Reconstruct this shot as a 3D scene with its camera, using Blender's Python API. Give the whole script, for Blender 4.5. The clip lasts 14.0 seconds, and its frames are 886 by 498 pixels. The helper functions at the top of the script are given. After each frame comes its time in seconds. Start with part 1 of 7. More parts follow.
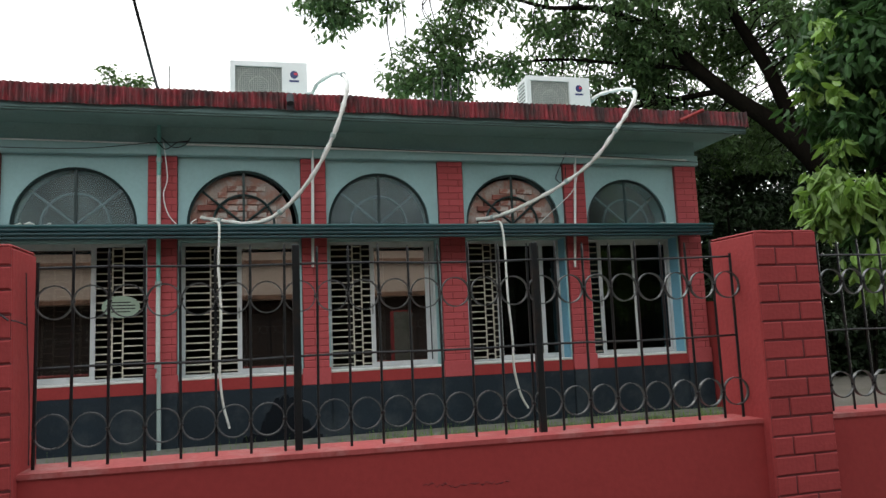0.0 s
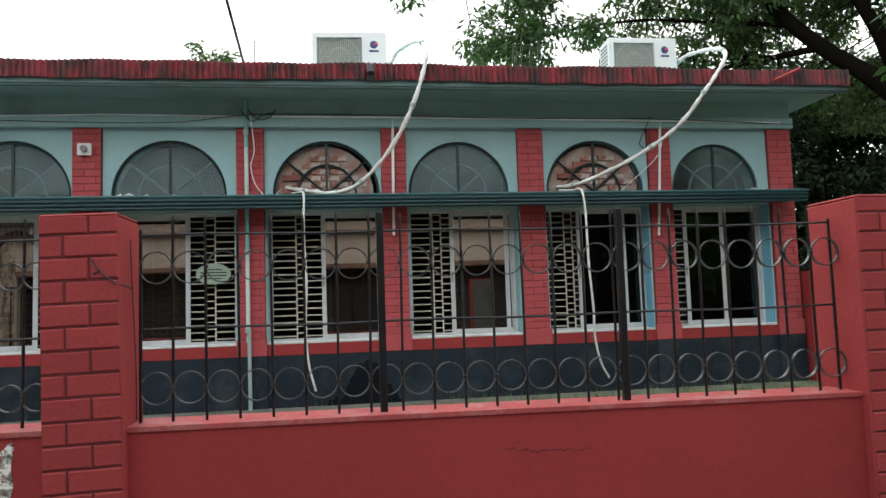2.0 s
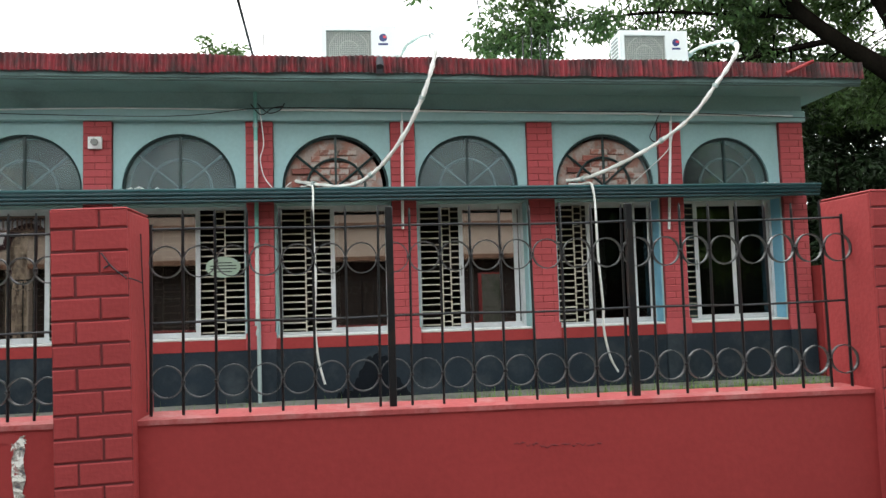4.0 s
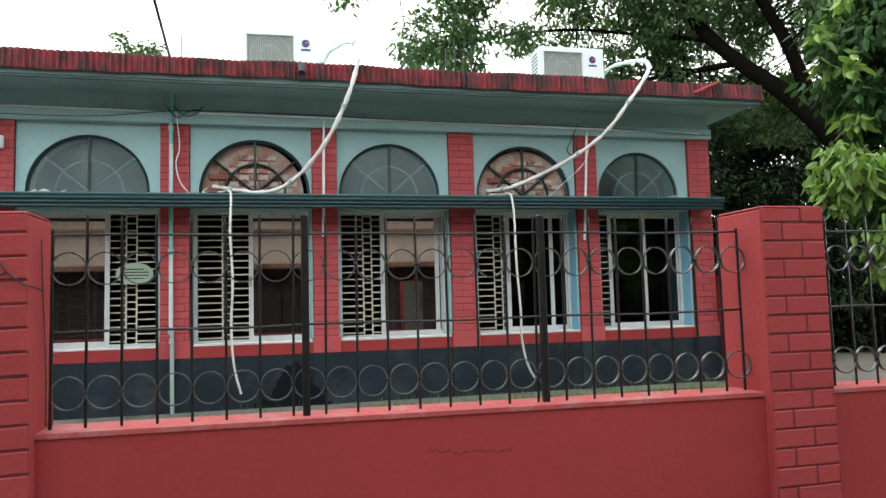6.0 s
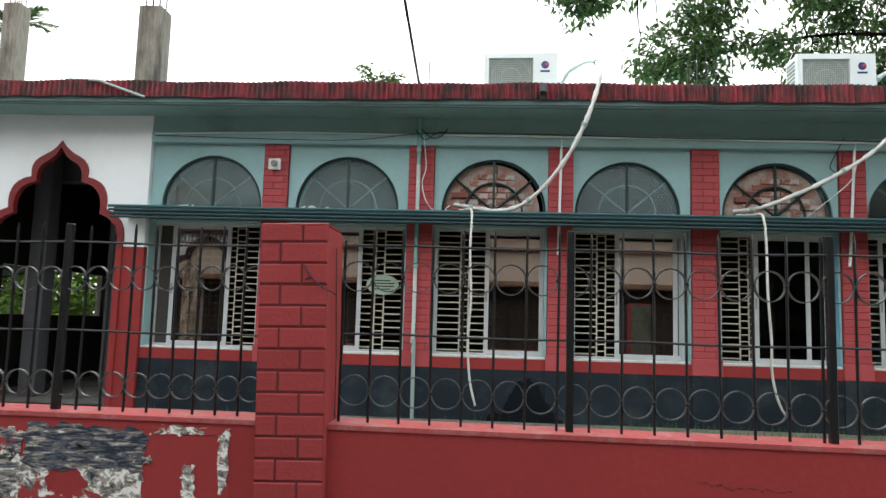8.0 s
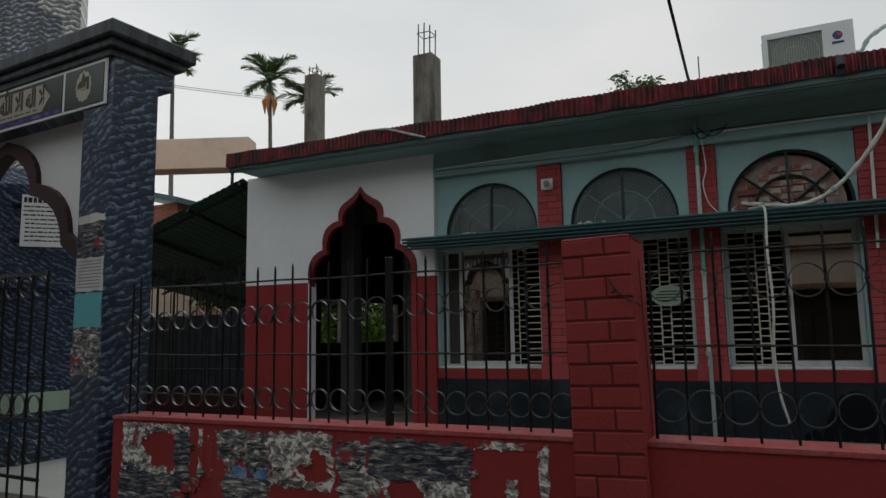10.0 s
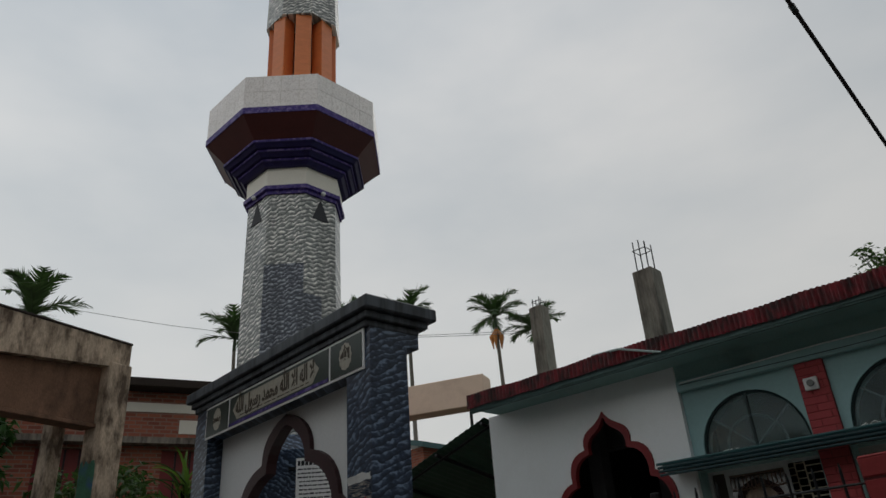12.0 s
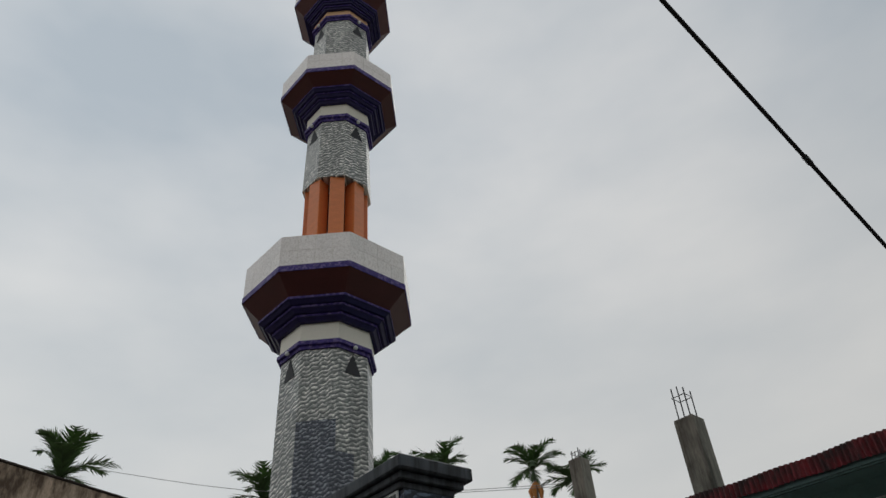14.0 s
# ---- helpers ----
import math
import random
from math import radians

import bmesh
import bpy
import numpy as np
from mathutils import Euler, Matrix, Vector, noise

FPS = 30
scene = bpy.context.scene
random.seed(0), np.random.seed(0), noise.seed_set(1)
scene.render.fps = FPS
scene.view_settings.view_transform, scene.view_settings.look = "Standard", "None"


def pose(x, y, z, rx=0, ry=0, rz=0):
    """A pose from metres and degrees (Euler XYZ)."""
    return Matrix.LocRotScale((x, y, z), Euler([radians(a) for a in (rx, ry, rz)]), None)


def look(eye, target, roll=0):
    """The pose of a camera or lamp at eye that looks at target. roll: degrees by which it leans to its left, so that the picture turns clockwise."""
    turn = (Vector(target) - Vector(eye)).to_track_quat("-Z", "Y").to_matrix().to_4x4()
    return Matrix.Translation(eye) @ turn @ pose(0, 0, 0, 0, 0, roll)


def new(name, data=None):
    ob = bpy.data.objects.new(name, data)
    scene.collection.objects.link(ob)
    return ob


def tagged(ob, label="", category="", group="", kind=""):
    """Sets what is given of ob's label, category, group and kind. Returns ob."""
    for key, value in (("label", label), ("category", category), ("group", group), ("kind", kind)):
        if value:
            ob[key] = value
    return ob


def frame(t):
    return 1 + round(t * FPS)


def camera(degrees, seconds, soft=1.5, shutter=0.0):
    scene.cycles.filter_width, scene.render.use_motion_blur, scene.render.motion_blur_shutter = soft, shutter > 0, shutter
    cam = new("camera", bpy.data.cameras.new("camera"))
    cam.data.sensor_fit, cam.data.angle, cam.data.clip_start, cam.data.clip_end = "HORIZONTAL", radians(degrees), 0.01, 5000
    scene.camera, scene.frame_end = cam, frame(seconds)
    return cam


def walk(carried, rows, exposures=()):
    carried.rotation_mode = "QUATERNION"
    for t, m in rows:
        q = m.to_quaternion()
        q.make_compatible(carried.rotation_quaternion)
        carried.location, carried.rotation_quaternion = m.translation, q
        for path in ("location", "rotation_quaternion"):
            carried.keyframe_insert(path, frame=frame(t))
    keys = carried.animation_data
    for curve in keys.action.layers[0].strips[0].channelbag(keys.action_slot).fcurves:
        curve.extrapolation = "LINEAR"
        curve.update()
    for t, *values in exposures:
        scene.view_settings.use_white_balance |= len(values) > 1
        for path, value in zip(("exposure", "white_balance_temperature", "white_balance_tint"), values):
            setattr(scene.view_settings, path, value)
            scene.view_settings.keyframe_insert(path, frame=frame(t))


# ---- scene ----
cam = camera(64.3, 14.0)
PATH = [
    (0, (0.109, -8.376, 1.538), (0.608, -6.453, 1.772), -2.4),
    (0.5, (0.107, -8.375, 1.537), (0.565, -6.439, 1.746), -2.1),
    (1, (0.104, -8.381, 1.534), (0.55, -6.445, 1.76), -2.0),
    (1.5, (0.097, -8.383, 1.532), (0.474, -6.43, 1.741), -1.9),
    (2, (0.089, -8.38, 1.525), (0.37, -6.406, 1.681), -1.9),
    (2.5, (0.088, -8.369, 1.525), (0.334, -6.389, 1.665), -1.9),
    (5, (0.088, -8.388, 1.538), (0.379, -6.414, 1.674), -1.1),
    (5.5, (0.131, -8.413, 1.535), (0.626, -6.481, 1.685), -1.8),
    (6, (0.123, -8.42, 1.537), (0.589, -6.481, 1.69), -1.6),
    (6.5, (0.089, -8.409, 1.535), (0.433, -6.445, 1.684), -1.1),
    (7, (0.021, -8.402, 1.53), (0.192, -6.419, 1.724), 0.0),
    (9.5, (-0.26, -8.408, 1.507), (-0.874, -6.517, 1.725), 0.4),
    (10, (-0.284, -8.414, 1.506), (-1.13, -6.62, 1.759), -0.9),
    (10.5, (-0.311, -8.415, 1.51), (-1.43, -6.792, 1.848), -2.1),
    (11, (-0.313, -8.489, 1.536), (-1.556, -7.027, 2.101), -2.7),
    (11.5, (-0.307, -8.506, 1.558), (-1.534, -7.123, 2.318), -3.4),
    (12, (-0.298, -8.514, 1.566), (-1.529, -7.205, 2.443), -4.2),
    (12.5, (-0.286, -8.526, 1.562), (-1.554, -7.264, 2.457), -4.3),
    (13, (-0.295, -8.526, 1.566), (-1.516, -7.317, 2.59), -4.1),
    (13.5, (-0.253, -8.556, 1.596), (-1.394, -7.42, 2.782), -4.6),
    (14, (-0.239, -8.576, 1.595), (-1.354, -7.463, 2.826), -4.9),
]
walk(cam, [(t, look(eye, target, roll)) for t, eye, target, roll in PATH],
     exposures=[(0.0, 1.18), (1.0, 1.28), (2.0, 1.43), (2.5, 1.64), (4.8, 1.82), (6.0, 1.82), (7.0, 1.88), (7.2, 1.83), (9.3, 0.68), (9.6, 0.26), (10.0, -0.34), (10.5, -0.24), (11.0, -0.62), (11.5, -0.72), (12.5, -0.72), (14.0, -0.68)])

# ---- world, sun ----
world = bpy.data.worlds.new("world")
scene.world = world
world.use_nodes = True
wt = world.node_tree
wn, wl = wt.nodes, wt.links
bg = wn["Background"]
sky = wn.new("ShaderNodeTexSky")
sky.sky_type = 'NISHITA'
sky.sun_disc = False
sky.sun_elevation = radians(50)
sky.sun_rotation = radians(-24)
bright = wn.new("ShaderNodeVectorMath")
bright.operation = 'SCALE'
bright.inputs[3].default_value = 0.06
wl.new(sky.outputs[0], bright.inputs[0])
tc = wn.new("ShaderNodeTexCoord")
mp = wn.new("ShaderNodeMapping")
mp.inputs["Scale"].default_value = (1.0, 1.0, 2.2)
cl = wn.new("ShaderNodeTexNoise")
cl.inputs["Scale"].default_value = 1.6
cl.inputs["Detail"].default_value = 5
cl.inputs["Roughness"].default_value = 0.5
cr = wn.new("ShaderNodeValToRGB")
cr.color_ramp.elements[0].position = 0.35
cr.color_ramp.elements[0].color = (0.71, 0.80, 0.88, 1)
cr.color_ramp.elements[1].position = 0.66
cr.color_ramp.elements[1].color = (1.12, 1.14, 1.15, 1)
wl.new(tc.outputs["Generated"], mp.inputs[0])
wl.new(mp.outputs[0], cl.inputs["Vector"])
wl.new(cl.outputs["Fac"], cr.inputs[0])
wm = wn.new("ShaderNodeMix")
wm.data_type = 'RGBA'
wm.inputs[0].default_value = 0.9
wl.new(bright.outputs[0], wm.inputs[6])
# the cloud thins towards the horizon, whiter and a little warmer
sx = wn.new("ShaderNodeSeparateXYZ")
wl.new(tc.outputs["Generated"], sx.inputs[0])
low = wn.new("ShaderNodeMapRange")
low.inputs[1].default_value, low.inputs[2].default_value = 0.05, 0.72
low.inputs[3].default_value, low.inputs[4].default_value = 0.75, 0.0
wl.new(sx.outputs[2], low.inputs[0])
hz = wn.new("ShaderNodeMix")
hz.data_type = 'RGBA'
hz.inputs[7].default_value = (1.14, 1.12, 1.04, 1)
wl.new(low.outputs[0], hz.inputs[0])
wl.new(cr.outputs[0], hz.inputs[6])
wl.new(hz.outputs[2], wm.inputs[7])
# a broad brightening towards the south-west
dt = wn.new("ShaderNodeVectorMath")
dt.operation = 'DOT_PRODUCT'
dt.inputs[1].default_value = (-0.72, -0.66, 0.2)
wl.new(tc.outputs["Generated"], dt.inputs[0])
gd = wn.new("ShaderNodeMapRange")
gd.inputs[1].default_value, gd.inputs[2].default_value = -0.6, 1.0
gd.inputs[3].default_value, gd.inputs[4].default_value = 0.84, 1.16
wl.new(dt.outputs["Value"], gd.inputs[0])
gs = wn.new("ShaderNodeVectorMath")
gs.operation = 'SCALE'
wl.new(wm.outputs[2], gs.inputs[0])
wl.new(gd.outputs[0], gs.inputs[3])
wl.new(gs.outputs[0], bg.inputs[0])
bg.inputs[1].default_value = 1.0

sun_data = bpy.data.lights.new("sun", 'SUN')
sun_data.energy = 0.5
sun_data.angle = radians(40)
sun_data.color = (1.0, 0.97, 0.92)
sun = new("sun", sun_data)
sun.matrix_world = look((-10, 22, 30), (0, 0, 0))


# ---- materials ----
def mat(name, color, rough=0.7, metal=0.0, var=0.12, scale=3.0, fine=40.0, bump=0.15, dirt=None, dirt_amount=0.0, dirt_scale=1.2,
        island=0.0, stretch=(1, 1, 1), spec=0.4, bump_dist=0.01, dirt_lo=0.5, dirt_hi=0.7):
    """A surface with broad and fine variation of tone, a little relief, and stains of another colour."""
    m = bpy.data.materials.new(name)
    m.use_nodes = True
    n, l = m.node_tree.nodes, m.node_tree.links
    b = n["Principled BSDF"]
    b.inputs["Roughness"].default_value = rough
    b.inputs["Metallic"].default_value = metal
    b.inputs["Specular IOR Level"].default_value = spec
    g = n.new("ShaderNodeTexCoord")
    mpg = n.new("ShaderNodeMapping")
    mpg.inputs["Scale"].default_value = stretch
    l.new(g.outputs["Object"], mpg.inputs[0])
    big = n.new("ShaderNodeTexNoise")
    big.inputs["Scale"].default_value = scale
    big.inputs["Detail"].default_value = 4
    small = n.new("ShaderNodeTexNoise")
    small.inputs["Scale"].default_value = fine
    small.inputs["Detail"].default_value = 3
    for t in (big, small):
        l.new(mpg.outputs[0], t.inputs["Vector"])
    add = n.new("ShaderNodeMath")
    add.operation = 'ADD'
    l.new(big.outputs["Fac"], add.inputs[0])
    l.new(small.outputs["Fac"], add.inputs[1])
    rng = n.new("ShaderNodeMapRange")
    rng.inputs[1].default_value, rng.inputs[2].default_value = 0.6, 1.4
    rng.inputs[3].default_value, rng.inputs[4].default_value = 1 - var, 1 + var
    l.new(add.outputs[0], rng.inputs[0])
    val = rng.outputs[0]
    if island:
        ge = n.new("ShaderNodeNewGeometry")
        oi = n.new("ShaderNodeObjectInfo")
        sm = n.new("ShaderNodeMath")
        sm.operation = 'ADD'
        l.new(ge.outputs["Random Per Island"], sm.inputs[0])
        l.new(oi.outputs["Random"], sm.inputs[1])
        fr = n.new("ShaderNodeMath")
        fr.operation = 'FRACT'
        l.new(sm.outputs[0], fr.inputs[0])
        r2 = n.new("ShaderNodeMapRange")
        r2.inputs[3].default_value, r2.inputs[4].default_value = 1 - island, 1 + island
        l.new(fr.outputs[0], r2.inputs[0])
        mu = n.new("ShaderNodeMath")
        mu.operation = 'MULTIPLY'
        l.new(val, mu.inputs[0])
        l.new(r2.outputs[0], mu.inputs[1])
        val = mu.outputs[0]
    sc = n.new("ShaderNodeVectorMath")
    sc.operation = 'SCALE'
    sc.inputs[0].default_value = color
    l.new(val, sc.inputs[3])
    out = sc.outputs[0]
    if dirt:
        dn = n.new("ShaderNodeTexNoise")
        dn.inputs["Scale"].default_value = dirt_scale
        dn.inputs["Detail"].default_value = 7
        dn.inputs["Roughness"].default_value = 0.65
        l.new(mpg.outputs[0], dn.inputs["Vector"])
        dr = n.new("ShaderNodeMapRange")
        dr.inputs[1].default_value, dr.inputs[2].default_value = dirt_lo, dirt_hi
        dr.inputs[4].default_value = dirt_amount
        l.new(dn.outputs["Fac"], dr.inputs[0])
        mx = n.new("ShaderNodeMix")
        mx.data_type = 'RGBA'
        l.new(dr.outputs[0], mx.inputs[0])
        l.new(out, mx.inputs[6])
        mx.inputs[7].default_value = (*dirt, 1)
        out = mx.outputs[2]
    l.new(out, b.inputs["Base Color"])
    if bump:
        bp = n.new("ShaderNodeBump")
        bp.inputs["Strength"].default_value = bump
        bp.inputs["Distance"].default_value = bump_dist
        l.new(add.outputs[0], bp.inputs["Height"])
        l.new(bp.outputs[0], b.inputs["Normal"])
    return m


def marble(name, dark, mid, light, row=0.09, rough=0.35, mid_at=0.58, light_at=0.85, feather=0.6, wave=0.2, warp=1.3, slope=-4.5):
    """Glazed tiles with short wavy streaks that rise slightly to one side."""
    m = mat(name, mid, rough=rough, spec=0.5, bump=0.0)
    n, l = m.node_tree.nodes, m.node_tree.links
    b = n["Principled BSDF"]
    g = n.new("ShaderNodeTexCoord")
    # runs round the faces: the horizontal run is x + y, so that streaks lie along every face
    sp = n.new("ShaderNodeSeparateXYZ")
    l.new(g.outputs["Object"], sp.inputs[0])
    ad = n.new("ShaderNodeMath")
    ad.operation = 'ADD'
    l.new(sp.outputs[0], ad.inputs[0])
    l.new(sp.outputs[1], ad.inputs[1])
    cb = n.new("ShaderNodeCombineXYZ")
    l.new(ad.outputs[0], cb.inputs[0])
    l.new(sp.outputs[2], cb.inputs[2])

    def noise(su, sz, detail=2.0):
        mp2 = n.new("ShaderNodeMapping")
        mp2.inputs["Scale"].default_value = (su, 1, sz)
        l.new(cb.outputs[0], mp2.inputs[0])
        nz = n.new("ShaderNodeTexNoise")
        nz.inputs["Scale"].default_value = 1.0
        nz.inputs["Detail"].default_value = detail
        l.new(mp2.outputs[0], nz.inputs["Vector"])
        return nz.outputs["Fac"]

    def calc(op, a, b2=0.0, c=0.0):
        k = n.new("ShaderNodeMath")
        k.operation = op
        for q, v in enumerate((a, b2, c)):
            if isinstance(v, (int, float)):
                k.inputs[q].default_value = v
            else:
                l.new(v, k.inputs[q])
        return k.outputs[0]

    u, z = ad.outputs[0], sp.outputs[2]
    bend = calc('MULTIPLY', calc('SINE', calc('MULTIPLY_ADD', u, 6.28 / (row * 2.8), calc('MULTIPLY', noise(5.0, 9.0), 7.0))), wave)
    v = calc('ADD', calc('MULTIPLY_ADD', z, 1.0 / row, bend), calc('MULTIPLY_ADD', noise(0.25 / row, 0.35 / row, 3.0), warp, calc('MULTIPLY', u, slope)))
    saw = calc('FRACT', v)
    fac = calc('MULTIPLY_ADD', saw, calc('MULTIPLY_ADD', noise(0.6 / row, 1.1 / row, 4.0), 2.4, -0.4), calc('MULTIPLY_ADD', noise(1.2 / row, 2.2 / row, 4.0), feather, -0.42 * feather))
    rp = n.new("ShaderNodeValToRGB")
    e = rp.color_ramp.elements
    e[0].position, e[0].color = 0.12, (*dark, 1)
    e[1].position, e[1].color = light_at, (*light, 1)
    md = e.new(mid_at)
    md.color = (*mid, 1)
    l.new(fac, rp.inputs[0])
    r2 = n.new("ShaderNodeMapRange")
    r2.inputs[3].default_value, r2.inputs[4].default_value = 0.82, 1.16
    tl = n.new("ShaderNodeCombineXYZ")
    l.new(calc('FLOOR', calc('MULTIPLY', u, 3.3)), tl.inputs[0])
    l.new(calc('FLOOR', calc('MULTIPLY', z, 2.2)), tl.inputs[1])
    wn2 = n.new("ShaderNodeTexWhiteNoise")
    l.new(tl.outputs[0], wn2.inputs["Vector"])
    l.new(wn2.outputs["Value"], r2.inputs[0])
    sc = n.new("ShaderNodeVectorMath")
    sc.operation = 'SCALE'
    l.new(rp.outputs[0], sc.inputs[0])
    l.new(r2.outputs[0], sc.inputs[3])
    l.new(sc.outputs[0], b.inputs["Base Color"])
    return m


RED_WALL = mat("red_wall_paint", (0.285, 0.038, 0.037), spec=0.15, rough=0.62, var=0.1, scale=1.1, fine=30, dirt=(0.20, 0.024, 0.024), dirt_amount=0.4, bump=0.12)
RED_BRICK = mat("red_brick_paint", (0.285, 0.043, 0.043), spec=0.15, rough=0.6, var=0.12, scale=4, fine=45, island=0.08, bump=0.25)
# dark red paints the shadow into the pillar grooves
RED_GROOVE_SHADE = mat("red_joint", (0.10, 0.016, 0.017), rough=0.8, var=0.15)
PINK_BRICK = mat("pink_red_brick_paint", (0.385, 0.072, 0.077), spec=0.15, rough=0.65, var=0.1, scale=4, island=0.07, bump=0.2)
PINK_JOINT = mat("pink_red_joint", (0.19, 0.032, 0.035), rough=0.8)
COPING = mat("faded_coping_paint", (0.34, 0.068, 0.066), spec=0.2, rough=0.75, var=0.2, scale=3, dirt=(0.38, 0.24, 0.22), dirt_amount=0.5, dirt_scale=5)
TEAL = mat("pale_teal_paint", (0.30, 0.475, 0.48), rough=0.7, var=0.07, scale=1.3, fine=25, dirt=(0.22, 0.33, 0.325), dirt_amount=0.35, dirt_scale=0.9)
FASCIA = mat("teal_edge_paint", (0.10, 0.165, 0.16), rough=0.7, var=0.15, scale=2, dirt=(0.06, 0.09, 0.085), dirt_amount=0.7, dirt_scale=2.2)
SOFFIT = mat("teal_soffit_paint", (0.26, 0.42, 0.41), rough=0.75, var=0.1, scale=1.5, dirt=(0.12, 0.17, 0.16), dirt_amount=0.5)
PLINTH = mat("dark_plinth_paint", (0.012, 0.020, 0.028), spec=0.25, rough=0.5, var=0.35, scale=1.5, dirt=(0.06, 0.072, 0.076), dirt_amount=0.5, dirt_scale=2.1)
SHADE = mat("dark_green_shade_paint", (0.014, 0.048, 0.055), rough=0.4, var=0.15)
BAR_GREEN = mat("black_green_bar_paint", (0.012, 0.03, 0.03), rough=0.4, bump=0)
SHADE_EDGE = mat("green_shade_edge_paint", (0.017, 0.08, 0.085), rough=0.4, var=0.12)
TIN = mat("red_tin", (0.20, 0.016, 0.023), rough=0.55, var=0.3, scale=3.5, dirt=(0.022, 0.01, 0.009), dirt_amount=0.95, dirt_scale=2.6, dirt_lo=0.40, dirt_hi=0.58, stretch=(1.6, 1.6, 0.8))
CONCRETE = mat("weathered_concrete", (0.235, 0.205, 0.17), rough=0.9, var=0.35, scale=3.0, dirt=(0.045, 0.037, 0.03), dirt_amount=0.9, dirt_scale=3.4, stretch=(1.6, 1.6, 0.28), bump=0.4, dirt_lo=0.42, dirt_hi=0.62)
OLD_CONCRETE = mat("stained_tan_concrete", (0.54, 0.42, 0.31), rough=0.9, var=0.35, scale=3.5, dirt=(0.07, 0.045, 0.03), dirt_amount=0.9, dirt_scale=3.2, stretch=(1.5, 1.5, 0.6), bump=0.5, dirt_lo=0.43, dirt_hi=0.60)
BROWN_CONCRETE = mat("damp_brown_concrete", (0.22, 0.12, 0.075), rough=0.9, var=0.3, scale=2.2, dirt=(0.05, 0.03, 0.022), dirt_amount=0.9, dirt_scale=1.6, stretch=(1.3, 1.3, 0.8), bump=0.5)
YELLOW_DAUB = mat("yellowish_wall_daub", (0.50, 0.34, 0.11), rough=0.9, var=0.3, scale=5, dirt=(0.3, 0.24, 0.17), dirt_amount=0.9, dirt_scale=5)
TARP = mat("grey_blue_tarpaulin", (0.22, 0.28, 0.34), rough=0.5, var=0.1, scale=3)
# black iron greyed so that the rings carry painted sky highlights
IRON_GLINT = mat("worn_grey_iron", (0.085, 0.087, 0.087), metal=0.5, spec=0.5, rough=0.36, var=0.3, fine=60)
IRON = mat("black_iron_paint", (0.010, 0.011, 0.012), spec=0.3, rough=0.32, var=0.3, fine=60, dirt=(0.06, 0.035, 0.02), dirt_amount=0.3, dirt_scale=9)
ALU = mat("silver_aluminium", (0.50, 0.52, 0.52), rough=0.4, metal=0.0, var=0.08, bump=0.0, dirt=(0.3, 0.31, 0.3), dirt_amount=0.5, dirt_scale=5)
SILL_PAINT = mat("greyed_white_sill_paint", (0.62, 0.62, 0.59), rough=0.6, var=0.1, dirt=(0.35, 0.34, 0.31), dirt_amount=0.7, dirt_scale=4)
GRILLE = mat("cream_grille_paint", (0.58, 0.54, 0.43), rough=0.5, var=0.1, bump=0.0)
BLUE = mat("light_blue_paint", (0.18, 0.42, 0.55), rough=0.6, var=0.1)
WHITE_TILE = mat("white_wall_tile", (0.86, 0.885, 0.89), dirt=(0.7, 0.71, 0.68), dirt_amount=0.3, dirt_scale=1.3, rough=0.25, var=0.03, island=0.02, bump=0.0, spec=0.5)
WHITE = mat("white_paint", (0.76, 0.76, 0.75), rough=0.55, var=0.05)
RED_TRIM = mat("red_trim_paint", (0.19, 0.017, 0.019), rough=0.45, var=0.15)
MAROON = mat("maroon_trim_paint", (0.032, 0.006, 0.008), rough=0.45, var=0.15)
PORCH = mat("grey_porch_plaster", (0.12, 0.122, 0.128), rough=0.8, var=0.15)
# near-black colour stands in for the shade of the unlit rooms
SHADED_ROOM = mat("dim_room_plaster", (0.05, 0.045, 0.04), rough=0.9)
# blue that stands in for sky in the fanlight reflections
SKY_STANDIN = mat("pale_blue_wash", (0.42, 0.51, 0.56), rough=0.85, var=0.15, scale=0.5, dirt=(0.2, 0.25, 0.28), dirt_amount=0.6, dirt_scale=0.5)
BEIGE = mat("beige_plaster", (0.48, 0.385, 0.31), rough=0.85, var=0.1, scale=0.5, dirt=(0.25, 0.19, 0.14), dirt_amount=0.5, dirt_scale=0.6)
PINK_PLASTER = mat("pinkish_beige_plaster", (0.66, 0.50, 0.39), rough=0.85, var=0.1, scale=0.8, dirt=(0.4, 0.27, 0.2), dirt_amount=0.5, dirt_scale=0.9)
GROUND = mat("dusty_ground", (0.17, 0.15, 0.12), rough=0.95, var=0.25, scale=0.8, dirt=(0.08, 0.09, 0.05), dirt_amount=0.6, dirt_scale=0.5, bump=0.4)
ROAD = mat("grey_road", (0.12, 0.115, 0.11), rough=0.9, var=0.2, scale=1.0, bump=0.4)
APRON = mat("pale_cement", (0.25, 0.25, 0.225), rough=0.9, var=0.2, scale=2.0, dirt=(0.07, 0.08, 0.05), dirt_amount=0.85)
DAMP_CEMENT = mat("damp_mossy_cement", (0.15, 0.15, 0.125), rough=0.9, var=0.25, scale=2.5, dirt=(0.035, 0.045, 0.022), dirt_amount=0.9, dirt_scale=2.0)
# paving made pale as a reflector to brighten the white wall
BOUNCE_PAVING = mat("light_cement_paving", (0.45, 0.45, 0.42), rough=0.85, var=0.12, scale=1.5, dirt=(0.3, 0.3, 0.27), dirt_amount=0.5)
THIN_WIRE = mat("weathered_grey_wire", (0.25, 0.25, 0.25), rough=0.6, bump=0)
CABLE = mat("black_cable", (0.015, 0.015, 0.017), rough=0.5, bump=0)
